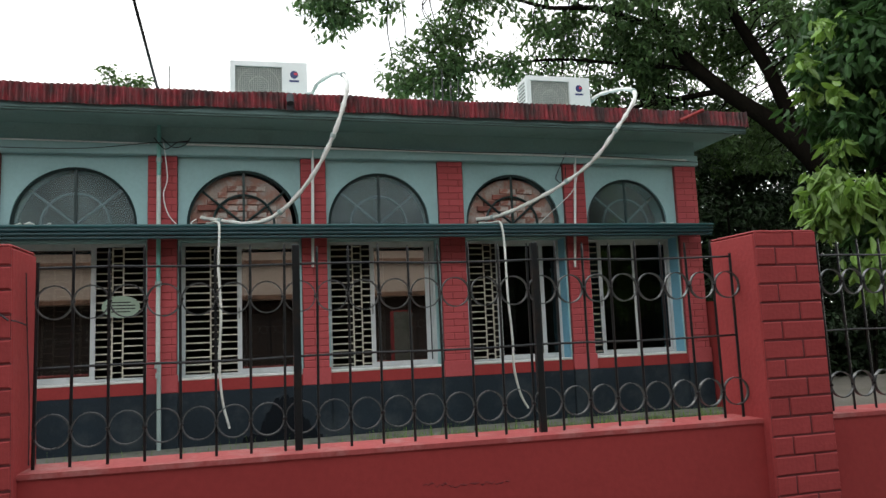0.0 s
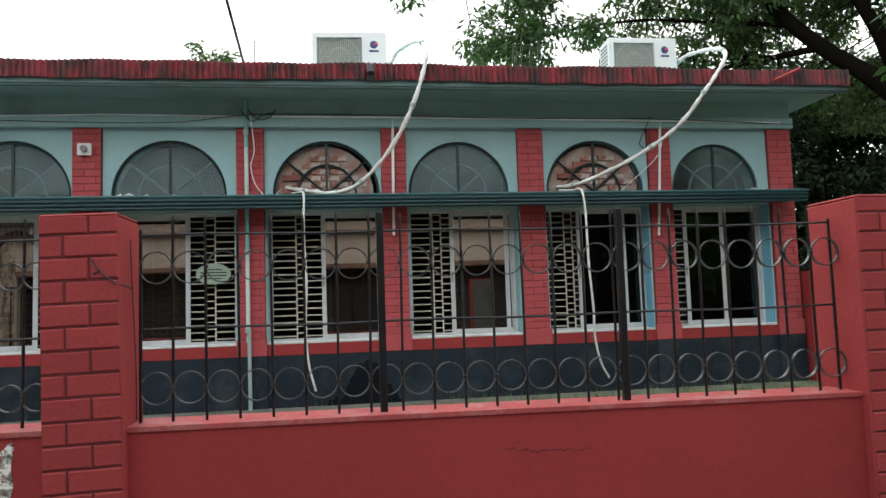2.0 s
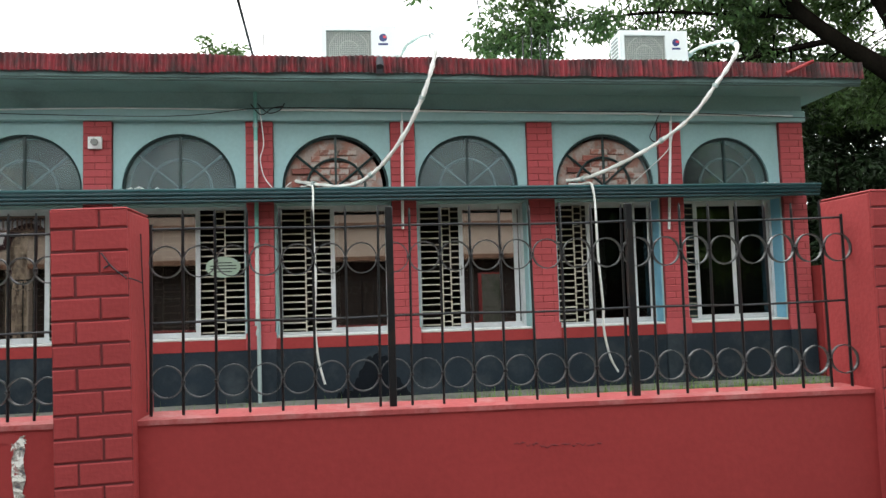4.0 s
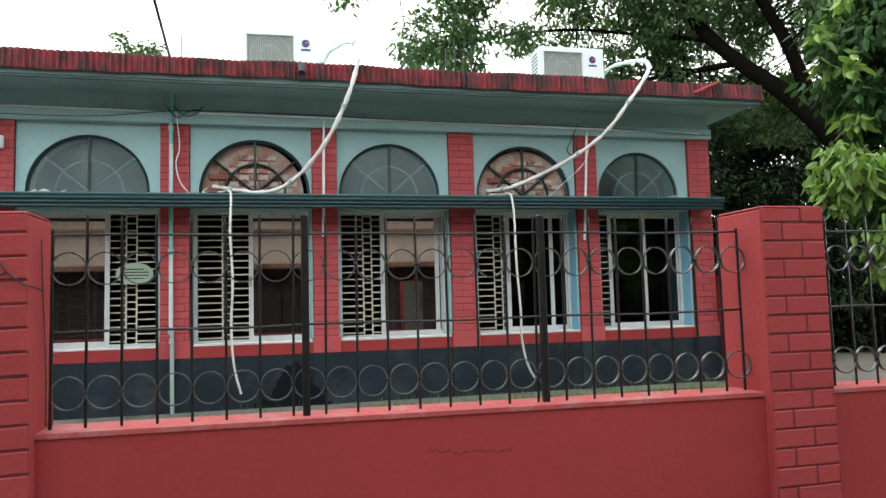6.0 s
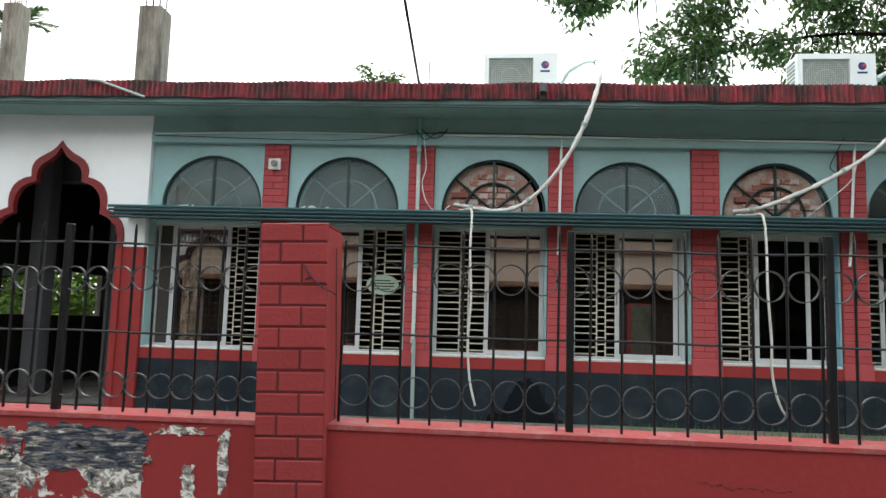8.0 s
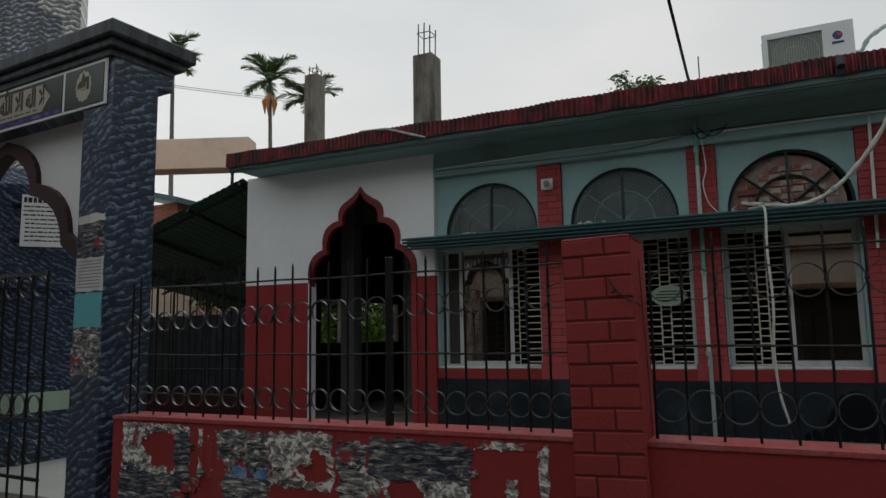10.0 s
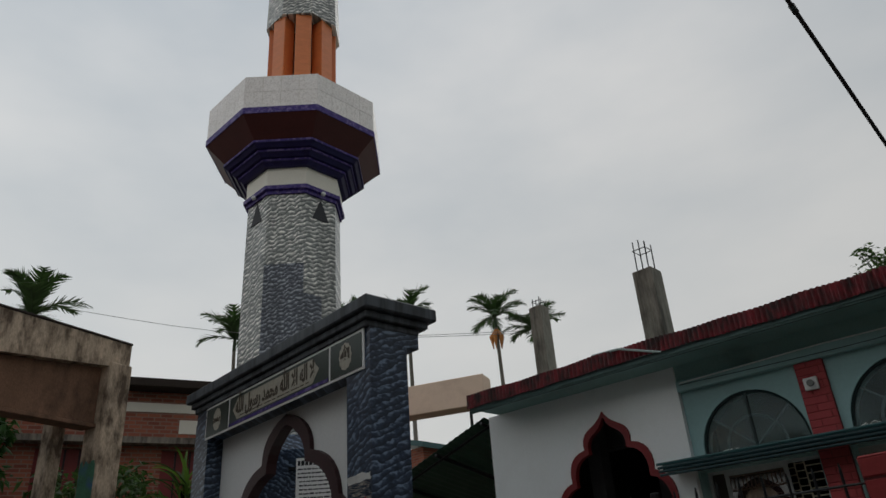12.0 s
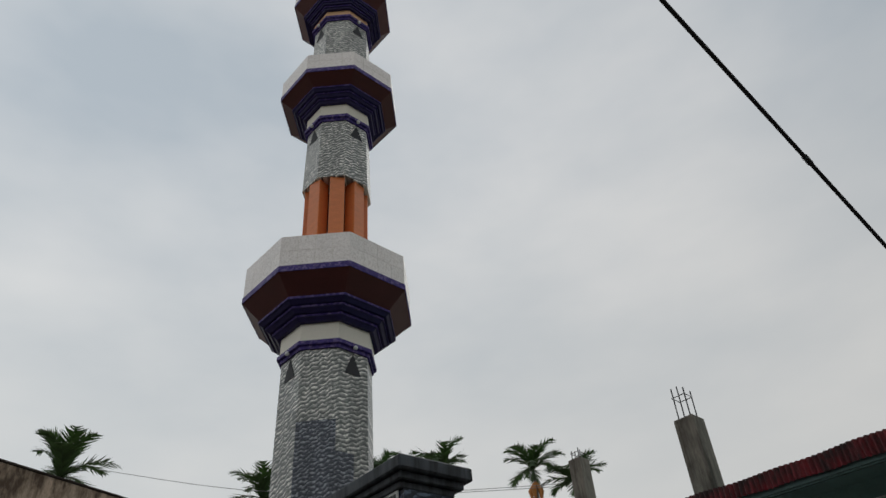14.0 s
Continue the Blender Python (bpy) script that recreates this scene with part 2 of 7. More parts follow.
WRAP = mat("white_pipe_wrap", (0.70, 0.71, 0.67), rough=0.6, var=0.1, scale=12, dirt=(0.3, 0.29, 0.26), dirt_amount=0.5, dirt_scale=6)
PVC = mat("pale_pvc", (0.32, 0.40, 0.385), rough=0.4, var=0.08)
CONDUIT = mat("pale_plastic_conduit", (0.76, 0.80, 0.78), rough=0.5, var=0.08)
OLD_PVC = mat("chalky_pale_pvc", (0.50, 0.58, 0.55), rough=0.6, var=0.15, scale=6, dirt=(0.25, 0.36, 0.33), dirt_amount=0.6, dirt_scale=4)
GREEN_PIPE = mat("teal_pipe", (0.16, 0.40, 0.36), rough=0.4, var=0.12)
AC_WHITE = mat("ac_casing", (0.62, 0.63, 0.62), rough=0.4, var=0.04, bump=0)
AC_DARK = mat("ac_grille_dark", (0.22, 0.23, 0.22), rough=0.6)
AC_GREY = mat("ac_guard_wire", (0.42, 0.42, 0.38), rough=0.5, bump=0)
BLUE_MARBLE = marble("blue_marble_tile", (0.010, 0.017, 0.032), (0.030, 0.047, 0.082), (0.16, 0.22, 0.31), 0.06, mid_at=0.60, light_at=1.05, feather=1.2, wave=0.05, warp=3.2, slope=7.0)
GREY_MARBLE = marble("grey_marble_tile", (0.085, 0.095, 0.09), (0.27, 0.275, 0.26), (0.86, 0.84, 0.78), 0.066, mid_at=0.5, light_at=0.88)
SLATE_MARBLE = marble("slate_blue_marble_tile", (0.026, 0.032, 0.045), (0.085, 0.096, 0.122), (0.42, 0.45, 0.49), 0.06, mid_at=0.56, light_at=0.98, feather=0.9)
PURPLE = mat("purple_tile", (0.022, 0.016, 0.075), rough=0.5, spec=0.25, var=0.3, scale=8, fine=60, bump=0)
PURPLE_PRINT = mat("patterned_purple_tile", (0.05, 0.03, 0.17), rough=0.5, spec=0.25, var=0.5, scale=18, fine=70, dirt=(0.20, 0.15, 0.34), dirt_amount=0.7, dirt_scale=16, bump=0, dirt_lo=0.5, dirt_hi=0.6)
PALE_TILE = mat("pale_patterned_tile", (0.86, 0.81, 0.78), rough=0.35, var=0.1, scale=30, fine=70, island=0.03, bump=0, dirt=(0.60, 0.54, 0.50), dirt_amount=0.55, dirt_scale=34, dirt_lo=0.48, dirt_hi=0.6)
ORANGE = mat("orange_tile", (0.64, 0.19, 0.06), rough=0.35, var=0.12, scale=5, fine=30, stretch=(1, 1, 4), bump=0)
TAN_BAND = mat("orange_tan_band", (0.66, 0.40, 0.22), rough=0.5, var=0.08)
SOFFIT_BROWN = mat("dark_brown_soffit", (0.075, 0.015, 0.013), rough=0.6, var=0.15)
CREAM = mat("cream_band", (0.74, 0.70, 0.61), rough=0.5, var=0.05)
GREEN_TIN = mat("green_tin_sheet", (0.05, 0.11, 0.075), rough=0.5, var=0.2, stretch=(1, 1, 1))
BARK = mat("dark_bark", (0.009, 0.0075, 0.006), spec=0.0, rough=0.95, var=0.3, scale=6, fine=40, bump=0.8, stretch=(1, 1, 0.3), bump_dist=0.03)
LEAF = mat("tree_leaf", (0.062, 0.106, 0.04), spec=0.2, rough=0.5, var=0.25, island=0.45, bump=0)
LEAF_LIGHT = mat("bright_leaf", (0.15, 0.25, 0.055), rough=0.45, var=0.2, island=0.4, bump=0)
LEAF_MID = mat("green_leaf", (0.038, 0.085, 0.028), spec=0.15, rough=0.45, var=0.2, island=0.4, bump=0)
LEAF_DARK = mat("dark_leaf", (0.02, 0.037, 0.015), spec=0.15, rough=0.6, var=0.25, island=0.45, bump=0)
PALM_LEAF = mat("palm_frond", (0.04, 0.075, 0.028), rough=0.5, var=0.2, island=0.3, bump=0)


def thin_leaf(m, share, tint):
    """Let part of the light through the leaf."""
    n, l = m.node_tree.nodes, m.node_tree.links
    tr = n.new("ShaderNodeBsdfTranslucent")
    sc = n.new("ShaderNodeVectorMath")
    sc.operation = 'MULTIPLY'
    sc.inputs[1].default_value = tint
    l.new(n["Principled BSDF"].inputs["Base Color"].links[0].from_socket, sc.inputs[0])
    l.new(sc.outputs[0], tr.inputs["Color"])
    mx = n.new("ShaderNodeMixShader")
    mx.inputs[0].default_value = share
    l.new(n["Principled BSDF"].outputs[0], mx.inputs[1])
    l.new(tr.outputs[0], mx.inputs[2])
    l.new(mx.outputs[0], n["Material Output"].inputs["Surface"])


for m_ in (LEAF, LEAF_LIGHT, LEAF_MID, PALM_LEAF):
    thin_leaf(m_, 0.3, (1.25, 1.4, 0.8))
FRUIT = mat("orange_palm_husk", (0.42, 0.17, 0.05), rough=0.8, var=0.2, island=0.3)
PALM_BARK = mat("grey_palm_bark", (0.22, 0.2, 0.17), rough=0.9, var=0.2, stretch=(1, 1, 4))
BARE_BRICK = mat("bare_brick", (0.26, 0.095, 0.075), rough=0.9, var=0.2, scale=3, island=0.3, bump=0.3)
PATCH_BRICK = mat("cement_smeared_brick", (0.33, 0.15, 0.115), rough=0.95, var=0.3, scale=9, island=0.3, dirt=(0.50, 0.46, 0.42), dirt_amount=0.9, dirt_scale=7, bump=0.5, dirt_lo=0.47, dirt_hi=0.55)
PATCH = mat("rough_cement_patch", (0.36, 0.30, 0.265), rough=0.95, var=0.3, scale=7, dirt=(0.34, 0.17, 0.13), dirt_amount=0.85, dirt_scale=6, bump=0.5, dirt_lo=0.44, dirt_hi=0.55)
PELMET = mat("brown_carved_wood", (0.16, 0.10, 0.07), rough=0.6, var=0.2)
WOOD_RED = mat("red_shutter_paint", (0.20, 0.03, 0.03), rough=0.6, var=0.15)
PAPER = mat("poster_paper", (0.62, 0.61, 0.58), rough=0.8, var=0.08, scale=5, dirt=(0.3, 0.3, 0.28), dirt_amount=0.6, dirt_scale=6)
INK = mat("black_ink", (0.03, 0.03, 0.035), rough=0.7, bump=0)
BLUE_INK = mat("teal_poster_print", (0.12, 0.42, 0.45), rough=0.7, var=0.15)
BLUE_PRINT = mat("blue_poster_print", (0.05, 0.20, 0.42), rough=0.7, var=0.4, scale=14, dirt=(0.5, 0.5, 0.5), dirt_amount=0.5, dirt_scale=9)
CARTOUCHE = mat("pale_marbled_tile", (0.40, 0.37, 0.30), rough=0.35, var=0.25, scale=9, fine=40, dirt=(0.2, 0.2, 0.19), dirt_amount=0.6, dirt_scale=9, bump=0)
# used for mouldy edges and for panels that paint deep shade
MOULD_SHADE_DARK = mat("mouldy_dark_edge", (0.035, 0.025, 0.02), rough=0.95, var=0.3)
GREEN_DAUB = mat("green_daub", (0.05, 0.15, 0.09), rough=0.8, var=0.3, scale=6, dirt=(0.05, 0.1, 0.22), dirt_amount=0.9, dirt_scale=4)
STAIN = mat("dark_red_stain", (0.15, 0.018, 0.019), rough=0.8, bump=0)
STAIN_GREY = mat("grey_print", (0.25, 0.25, 0.25), rough=0.8, bump=0)
PAPER_WHITE = mat("white_board", (0.88, 0.88, 0.86), rough=0.5, var=0.04)
GOLD = mat("dark_bronze_paint", (0.05, 0.035, 0.02), rough=0.5, bump=0)
PLAQUE = mat("pale_green_plaque", (0.34, 0.44, 0.34), rough=0.5, bump=0)
GREEN_PANEL = mat("dark_green_tile", (0.02, 0.036, 0.03), rough=0.3, var=0.2, bump=0)


def clear_glass(name, color, rough=0.02, ior=1.5):
    m = bpy.data.materials.new(name)
    m.use_nodes = True
    b = m.node_tree.nodes["Principled BSDF"]
    b.inputs["Base Color"].default_value = (*color, 1)
    b.inputs["Transmission Weight"].default_value = 1.0
    b.inputs["Roughness"].default_value = rough
    b.inputs["IOR"].default_value = ior
    return m


GLASS = clear_glass("tinted_glass", (0.12, 0.11, 0.10), 0.015, 3.0)
# darker copy of the glass paints black reflections into the east windows
BLACKENED_GLASS = clear_glass("dark_glass", (0.05, 0.05, 0.05), 0.05, 1.6)
# pale colour is part dust, part painted reflection of the sky
ARCH_GLASS = mat("dusty_arch_glass", (0.28, 0.38, 0.36), rough=0.9, var=0.3, scale=2.5, fine=12, bump=0.0, spec=0.1, dirt=(0.50, 0.56, 0.56), dirt_amount=0.7, dirt_scale=1.6)


def dusty(m, least, most):
    """Lay the surface of m as a thin uneven film, dust plus painted sky reflection, over clear glass."""
    n, l = m.node_tree.nodes, m.node_tree.links
    g = n.new("ShaderNodeBsdfPrincipled")
    g.inputs["Base Color"].default_value = (0.8, 0.86, 0.88, 1)
    g.inputs["Transmission Weight"].default_value = 1.0
    g.inputs["Roughness"].default_value = 0.03
    nz = n.new("ShaderNodeTexNoise")
    nz.inputs["Scale"].default_value = 1.7
    nz.inputs["Detail"].default_value = 6
    r = n.new("ShaderNodeMapRange")
    r.inputs[1].default_value, r.inputs[2].default_value = 0.32, 0.68
    r.inputs[3].default_value, r.inputs[4].default_value = least, most
    mx = n.new("ShaderNodeMixShader")
    c = n.new("ShaderNodeTexCoord")
    l.new(c.outputs["Object"], nz.inputs["Vector"])
    l.new(nz.outputs["Fac"], r.inputs[0])
    l.new(r.outputs[0], mx.inputs[0])
    l.new(g.outputs[0], mx.inputs[1])
    l.new(n["Principled BSDF"].outputs[0], mx.inputs[2])
    l.new(mx.outputs[0], n["Material Output"].inputs["Surface"])


dusty(ARCH_GLASS, 0.02, 0.23)
GLAZING = mat("dusty_grey_green_bar_paint", (0.17, 0.21, 0.21), rough=0.7, var=0.2, bump=0)
CORNICE = mat("streaked_grey_cornice", (0.075, 0.088, 0.10), rough=0.6, var=0.3, scale=3, dirt=(0.02, 0.022, 0.026), dirt_amount=0.9, dirt_scale=2.5, stretch=(4, 4, 0.4), dirt_lo=0.42, dirt_hi=0.62)
DAMP = mat("black_damp_stain", (0.005, 0.007, 0.010), rough=0.6, var=0.3, spec=0.1, bump=0)


def torn(name, shift, sx, sz, hole=0.6, tint=(0.55, 0.54, 0.49)):
    """Layers of weathered paper: ink, print and bare paper in torn streaks, worn through here and there to red paint."""
    m = mat(name, tint, rough=0.85, var=0.2, scale=9, fine=60, bump=0.07)
    n, l = m.node_tree.nodes, m.node_tree.links
    b = n["Principled BSDF"]
    old = b.inputs["Base Color"].links[0].from_socket
    g = n.new("ShaderNodeTexCoord")
    mp2 = n.new("ShaderNodeMapping")
    mp2.inputs["Scale"].default_value = (sx, 1, sz)
    mp2.inputs["Rotation"].default_value = (0, radians(3), 0)
    l.new(g.outputs["Object"], mp2.inputs[0])

    def noise(vec, scale, detail, rough, dist=0.0):
        nz = n.new("ShaderNodeTexNoise")
        nz.inputs["Scale"].default_value = scale
        nz.inputs["Detail"].default_value = detail
        nz.inputs["Roughness"].default_value = rough
        nz.inputs["Distortion"].default_value = dist
        l.new(vec, nz.inputs["Vector"])
        return nz.outputs["Fac"]

    rp = n.new("ShaderNodeValToRGB")
    e = rp.color_ramp.elements
    e[0].position, e[0].color = 0.30 + shift, (0.018, 0.02, 0.03, 1)
    e[1].position, e[1].color = 0.585 + shift, (0.88, 0.87, 0.82, 1)
    for pos, c in ((0.41, (0.025, 0.03, 0.05, 1)), (0.44, (0.10, 0.14, 0.17, 1)), (0.475, (0.12, 0.08, 0.08, 1)), (0.50, (0.27, 0.25, 0.22, 1)), (0.56, (0.40, 0.38, 0.34, 1))):
        k = e.new(pos + shift)
        k.color = c
    l.new(noise(mp2.outputs[0], 1.0, 9, 0.72, 0.6), rp.inputs[0])
    mul = n.new("ShaderNodeMix")
    mul.data_type = 'RGBA'
    mul.blend_type = 'MULTIPLY'
    mul.inputs[0].default_value = 0.3
    l.new(rp.outputs[0], mul.inputs[6])
    l.new(old, mul.inputs[7])
    r = n.new("ShaderNodeMapRange")
    r.inputs[1].default_value, r.inputs[2].default_value = hole, hole + 0.015
    l.new(noise(g.outputs["Object"], 4.0, 6, 0.62, 0.3), r.inputs[0])
    mx = n.new("ShaderNodeMix")
    mx.data_type = 'RGBA'
    l.new(r.outputs[0], mx.inputs[0])
    l.new(mul.outputs[2], mx.inputs[6])
    mx.inputs[7].default_value = (0.28, 0.034, 0.033, 1)
    l.new(mx.outputs[2], b.inputs["Base Color"])
    return m


TORN = torn("torn_paper", 0.015, 15, 30, 0.57)
TORN_PALE = torn("torn_pale_paper", -0.05, 17, 26, 0.56)
TORN_DARK = torn("torn_dark_paper", 0.06, 9, 44, 0.66)
TORN_STREAK = torn("shredded_paper", 0.025, 11, 60, 0.58)


def brick_far():
    m = mat("far_brick", (0.3, 0.1, 0.055), rough=0.95, var=0.25, scale=0.8)
    n, l = m.node_tree.nodes, m.node_tree.links
    b = n["Principled BSDF"]
    g = n.new("ShaderNodeTexCoord")
    mp2 = n.new("ShaderNodeMapping")
    mp2.inputs["Rotation"].default_value = (radians(90), 0, 0)
    l.new(g.outputs["Object"], mp2.inputs[0])
    bt = n.new("ShaderNodeTexBrick")
    bt.inputs["Color1"].default_value = (0.36, 0.115, 0.07, 1)
    bt.inputs["Color2"].default_value = (0.22, 0.068, 0.048, 1)
    bt.inputs["Mortar"].default_value = (0.27, 0.17, 0.13, 1)
    bt.inputs["Scale"].default_value = 1.0
    bt.inputs["Brick Width"].default_value = 0.25
    bt.inputs["Row Height"].default_value = 0.085
    bt.inputs["Mortar Size"].default_value = 0.012
    l.new(mp2.outputs[0], bt.inputs["Vector"])
    l.new(bt.outputs["Color"], b.inputs["Base Color"])
    return m


BRICK_FAR = brick_far()


# ---- helpers of the build ----
def box(bm, x0, x1, y0, y1, z0, z1, bevel=0.0):
    v = [bm.verts.new((x, y, z)) for x in (x0, x1) for y in (y0, y1) for z in (z0, z1)]
    fs = [bm.faces.new([v[i] for i in q]) for q in ((0, 1, 3, 2), (4, 6, 7, 5), (0, 4, 5, 1), (2, 3, 7, 6), (0, 2, 6, 4), (1, 5, 7, 3))]
    if bevel:
        es = list({e for f in fs for e in f.edges})
        bmesh.ops.bevel(bm, geom=es, offset=bevel, segments=1, affect='EDGES')
    return bm


def boxes(*rows, bevel=0.0):
    bm = bmesh.new()
    for r in rows:
        box(bm, *r, bevel=bevel)
    return bm


def part(name, bm, material, parent=None, label="", smooth=False):
    me = bpy.data.meshes.new(name)
    if smooth:
        for f in bm.faces:
            f.smooth = True
    bm.to_mesh(me)
    bm.free()
    me.materials.append(material)
    ob = new(name, me)
    if parent:
        ob.parent = parent
    if label:
        ob["label"] = label
    return ob


def mesh_part(name, verts, faces, material, parent=None, label=""):
    me = bpy.data.meshes.new(name)
    me.from_pydata([tuple(v) for v in verts], [], [tuple(f) for f in faces])
    me.materials.append(material)
    ob = new(name, me)
    if parent:
        ob.parent = parent
    if label:
        ob["label"] = label
    return ob


def thing(name, label, category, m=None, group="", kind=""):
    ob = new(name)
    ob.empty_display_size = 0.1
    if m:
        ob.matrix_basis = m
    return tagged(ob, label, category, group, kind)


def structure(name, bm, material, label="", smooth=False):
    return tagged(part(name, bm, material, None, "", smooth), label, "", "", "structure")


def plate(bm, outer, holes, y0, y1):
    """An upright plate in x and z with holes, between the planes y0 (front) and y1."""
    from mathutils.geometry import tessellate_polygon
    loops = [[Vector((x, z, 0)) for x, z in lp] for lp in [outer] + list(holes)]
    pts = [p for lp in loops for p in lp]
    front = [bm.verts.new((p.x, y0, p.y)) for p in pts]
    back = [bm.verts.new((p.x, y1, p.y)) for p in pts]
    for a, b, c in tessellate_polygon(loops):
        bm.faces.new((front[a], front[b], front[c]))
        bm.faces.new((back[c], back[b], back[a]))
    i = 0
    for lp in loops:
        n = len(lp)
        for k in range(n):
            a, b = i + k, i + (k + 1) % n
            bm.faces.new((front[a], front[b], back[b], back[a]))
        i += n
    bmesh.ops.recalc_face_normals(bm, faces=bm.faces)
    return bm


def rect(x0, x1, z0, z1):
    return [(x0, z0), (x1, z0), (x1, z1), (x0, z1)]


def arc(cx, cz, r, a0=0.0, a1=180.0, n=24):
    return [(cx + r * math.cos(radians(a0 + (a1 - a0) * k / n)), cz + r * math.sin(radians(a0 + (a1 - a0) * k / n))) for k in range(n + 1)]


def bez(p, c, q, n=6):
    return [((1 - t) ** 2 * p[0] + 2 * t * (1 - t) * c[0] + t * t * q[0], (1 - t) ** 2 * p[1] + 2 * t * (1 - t) * c[1] + t * t * q[1]) for t in [k / n for k in range(n)]]


def tube(bm, pts, radii, n=8, closed=False):
    """A round bar along a line of points; radii is one number or one for each point."""
    pts = [Vector(p) for p in pts]
    if not isinstance(radii, (list, tuple)):
        radii = [radii] * len(pts)
    rings = []
    up = None
    for i, p in enumerate(pts):
        if closed:
            d = (pts[(i + 1) % len(pts)] - pts[i - 1]).normalized()
        else:
            d = (pts[min(i + 1, len(pts) - 1)] - pts[max(i - 1, 0)]).normalized()
        if up is None:
            up = Vector((0, 0, 1)) if abs(d.z) < 0.9 else Vector((1, 0, 0))
        s = d.cross(up).normalized()
        up = s.cross(d).normalized()
        rings.append([bm.verts.new(p + (s * math.cos(2 * math.pi * k / n) + up * math.sin(2 * math.pi * k / n)) * radii[i]) for k in range(n)])
    m = len(rings)
    for i in range(m if closed else m - 1):
        a, b = rings[i], rings[(i + 1) % m]
        for k in range(n):
            bm.faces.new((a[k], a[(k + 1) % n], b[(k + 1) % n], b[k]))
    if not closed:
        bm.faces.new(rings[0])
        bm.faces.new(rings[-1][::-1])
    return bm


def tubes(*rows, n=8):
    bm = bmesh.new()
    for pts, r in rows:
        tube(bm, pts, r, n)
    return bm


def smooth_line(pts, n=8):
    """Points along a smooth curve through pts."""
    P = [Vector(p) for p in pts]
    out = []
    for i in range(len(P) - 1):
        a, b, c, d = P[max(i - 1, 0)], P[i], P[i + 1], P[min(i + 2, len(P) - 1)]
        for k in range(n):
            t = k / n
            out.append(0.5 * ((2 * b) + (c - a) * t + (2 * a - 5 * b + 4 * c - d) * t * t + (3 * b - a - 3 * c + d) * t ** 3))
    out.append(P[-1])
    return out


def prism(bm, cx, cy, rings, n=8, turn=22.5):
    """A solid of n sides on an upright axis; rings are (radius to the corner, z), from the bottom up."""
    loops = []
    for r, z in rings:
        loops.append([bm.verts.new((cx + r * math.cos(radians(turn + 360 * k / n)), cy + r * math.sin(radians(turn + 360 * k / n)), z)) for k in range(n)])
    for a, b in zip(loops, loops[1:]):
        for k in range(n):
            bm.faces.new((a[k], a[(k + 1) % n], b[(k + 1) % n], b[k]))
    bm.faces.new(loops[0][::-1])
    bm.faces.new(loops[-1])
    return bm


def brick_mesh(name, w, d, h, material):
    """One brick with softened edges, its base corner at the origin."""
    bm = bmesh.new()
    box(bm, 0, w, 0, d, 0, h)
    bmesh.ops.bevel(bm, geom=[e for e in bm.edges if all(v.co.y < d * 0.5 for v in e.verts)], offset=min(0.006, h * 0.1), segments=1, affect='EDGES')
    me = bpy.data.meshes.new(name)
    bm.to_mesh(me)
    bm.free()
    me.materials.append(material)
    return me


def lay(name, me, parent, m):
    ob = new(name, me)
    ob.parent = parent
    ob.matrix_basis = m
    return ob


# ---- ground ----
gb = bmesh.new()
gx = [-900, -300, -100, -40, -16, -8, -4, 0, 4, 8, 16, 40, 100, 300, 900]
gv = [[gb.verts.new((x, y, 0.0)) for y in gx] for x in gx]
for i in range(len(gx) - 1):
    for j in range(len(gx) - 1):
        gb.faces.new((gv[i][j], gv[i + 1][j], gv[i + 1][j + 1], gv[i][j + 1]))
structure("ground", gb, GROUND, "dusty bare earth round the buildings")
structure("yard", boxes((-12, 14, -4.93, 12, -0.1, 0.27)), GROUND, "bare yard inside the street wall")
structure("road", boxes((-60, 60, -11.5, -5.9, -0.1, 0.02)), ROAD, "worn grey road along the wall")

# ---- the main building ----
PIL = [-2.931, -1.128, 0.567, 2.25, 3.95, 5.60]
PWS = [0.316, 0.318, 0.30, 0.328, 0.305, 0.33]
EAST = PIL[5] + PWS[5]
WEST = -7.56
ROOF_W, ROOF_E = -7.37, 6.28
building = thing("mosque_hall", "single-storey prayer hall, red brick pilasters, pale teal arches", "building", pose(0, 0, 0.245))
SILL, HEAD, TOPW = 0.90, 2.445, 3.42
YW = 0.05
PLINTH_TOP = 0.75
bays = [(-4.365, PIL[0])] + [(PIL[i] + PWS[i], PIL[i + 1]) for i in range(5)]
ARCHES = [(-3.586, 0.635), (-1.882, 0.64), (-0.086, 0.63), (1.512, 0.622), (3.25, 0.635), (4.865, 0.59)]
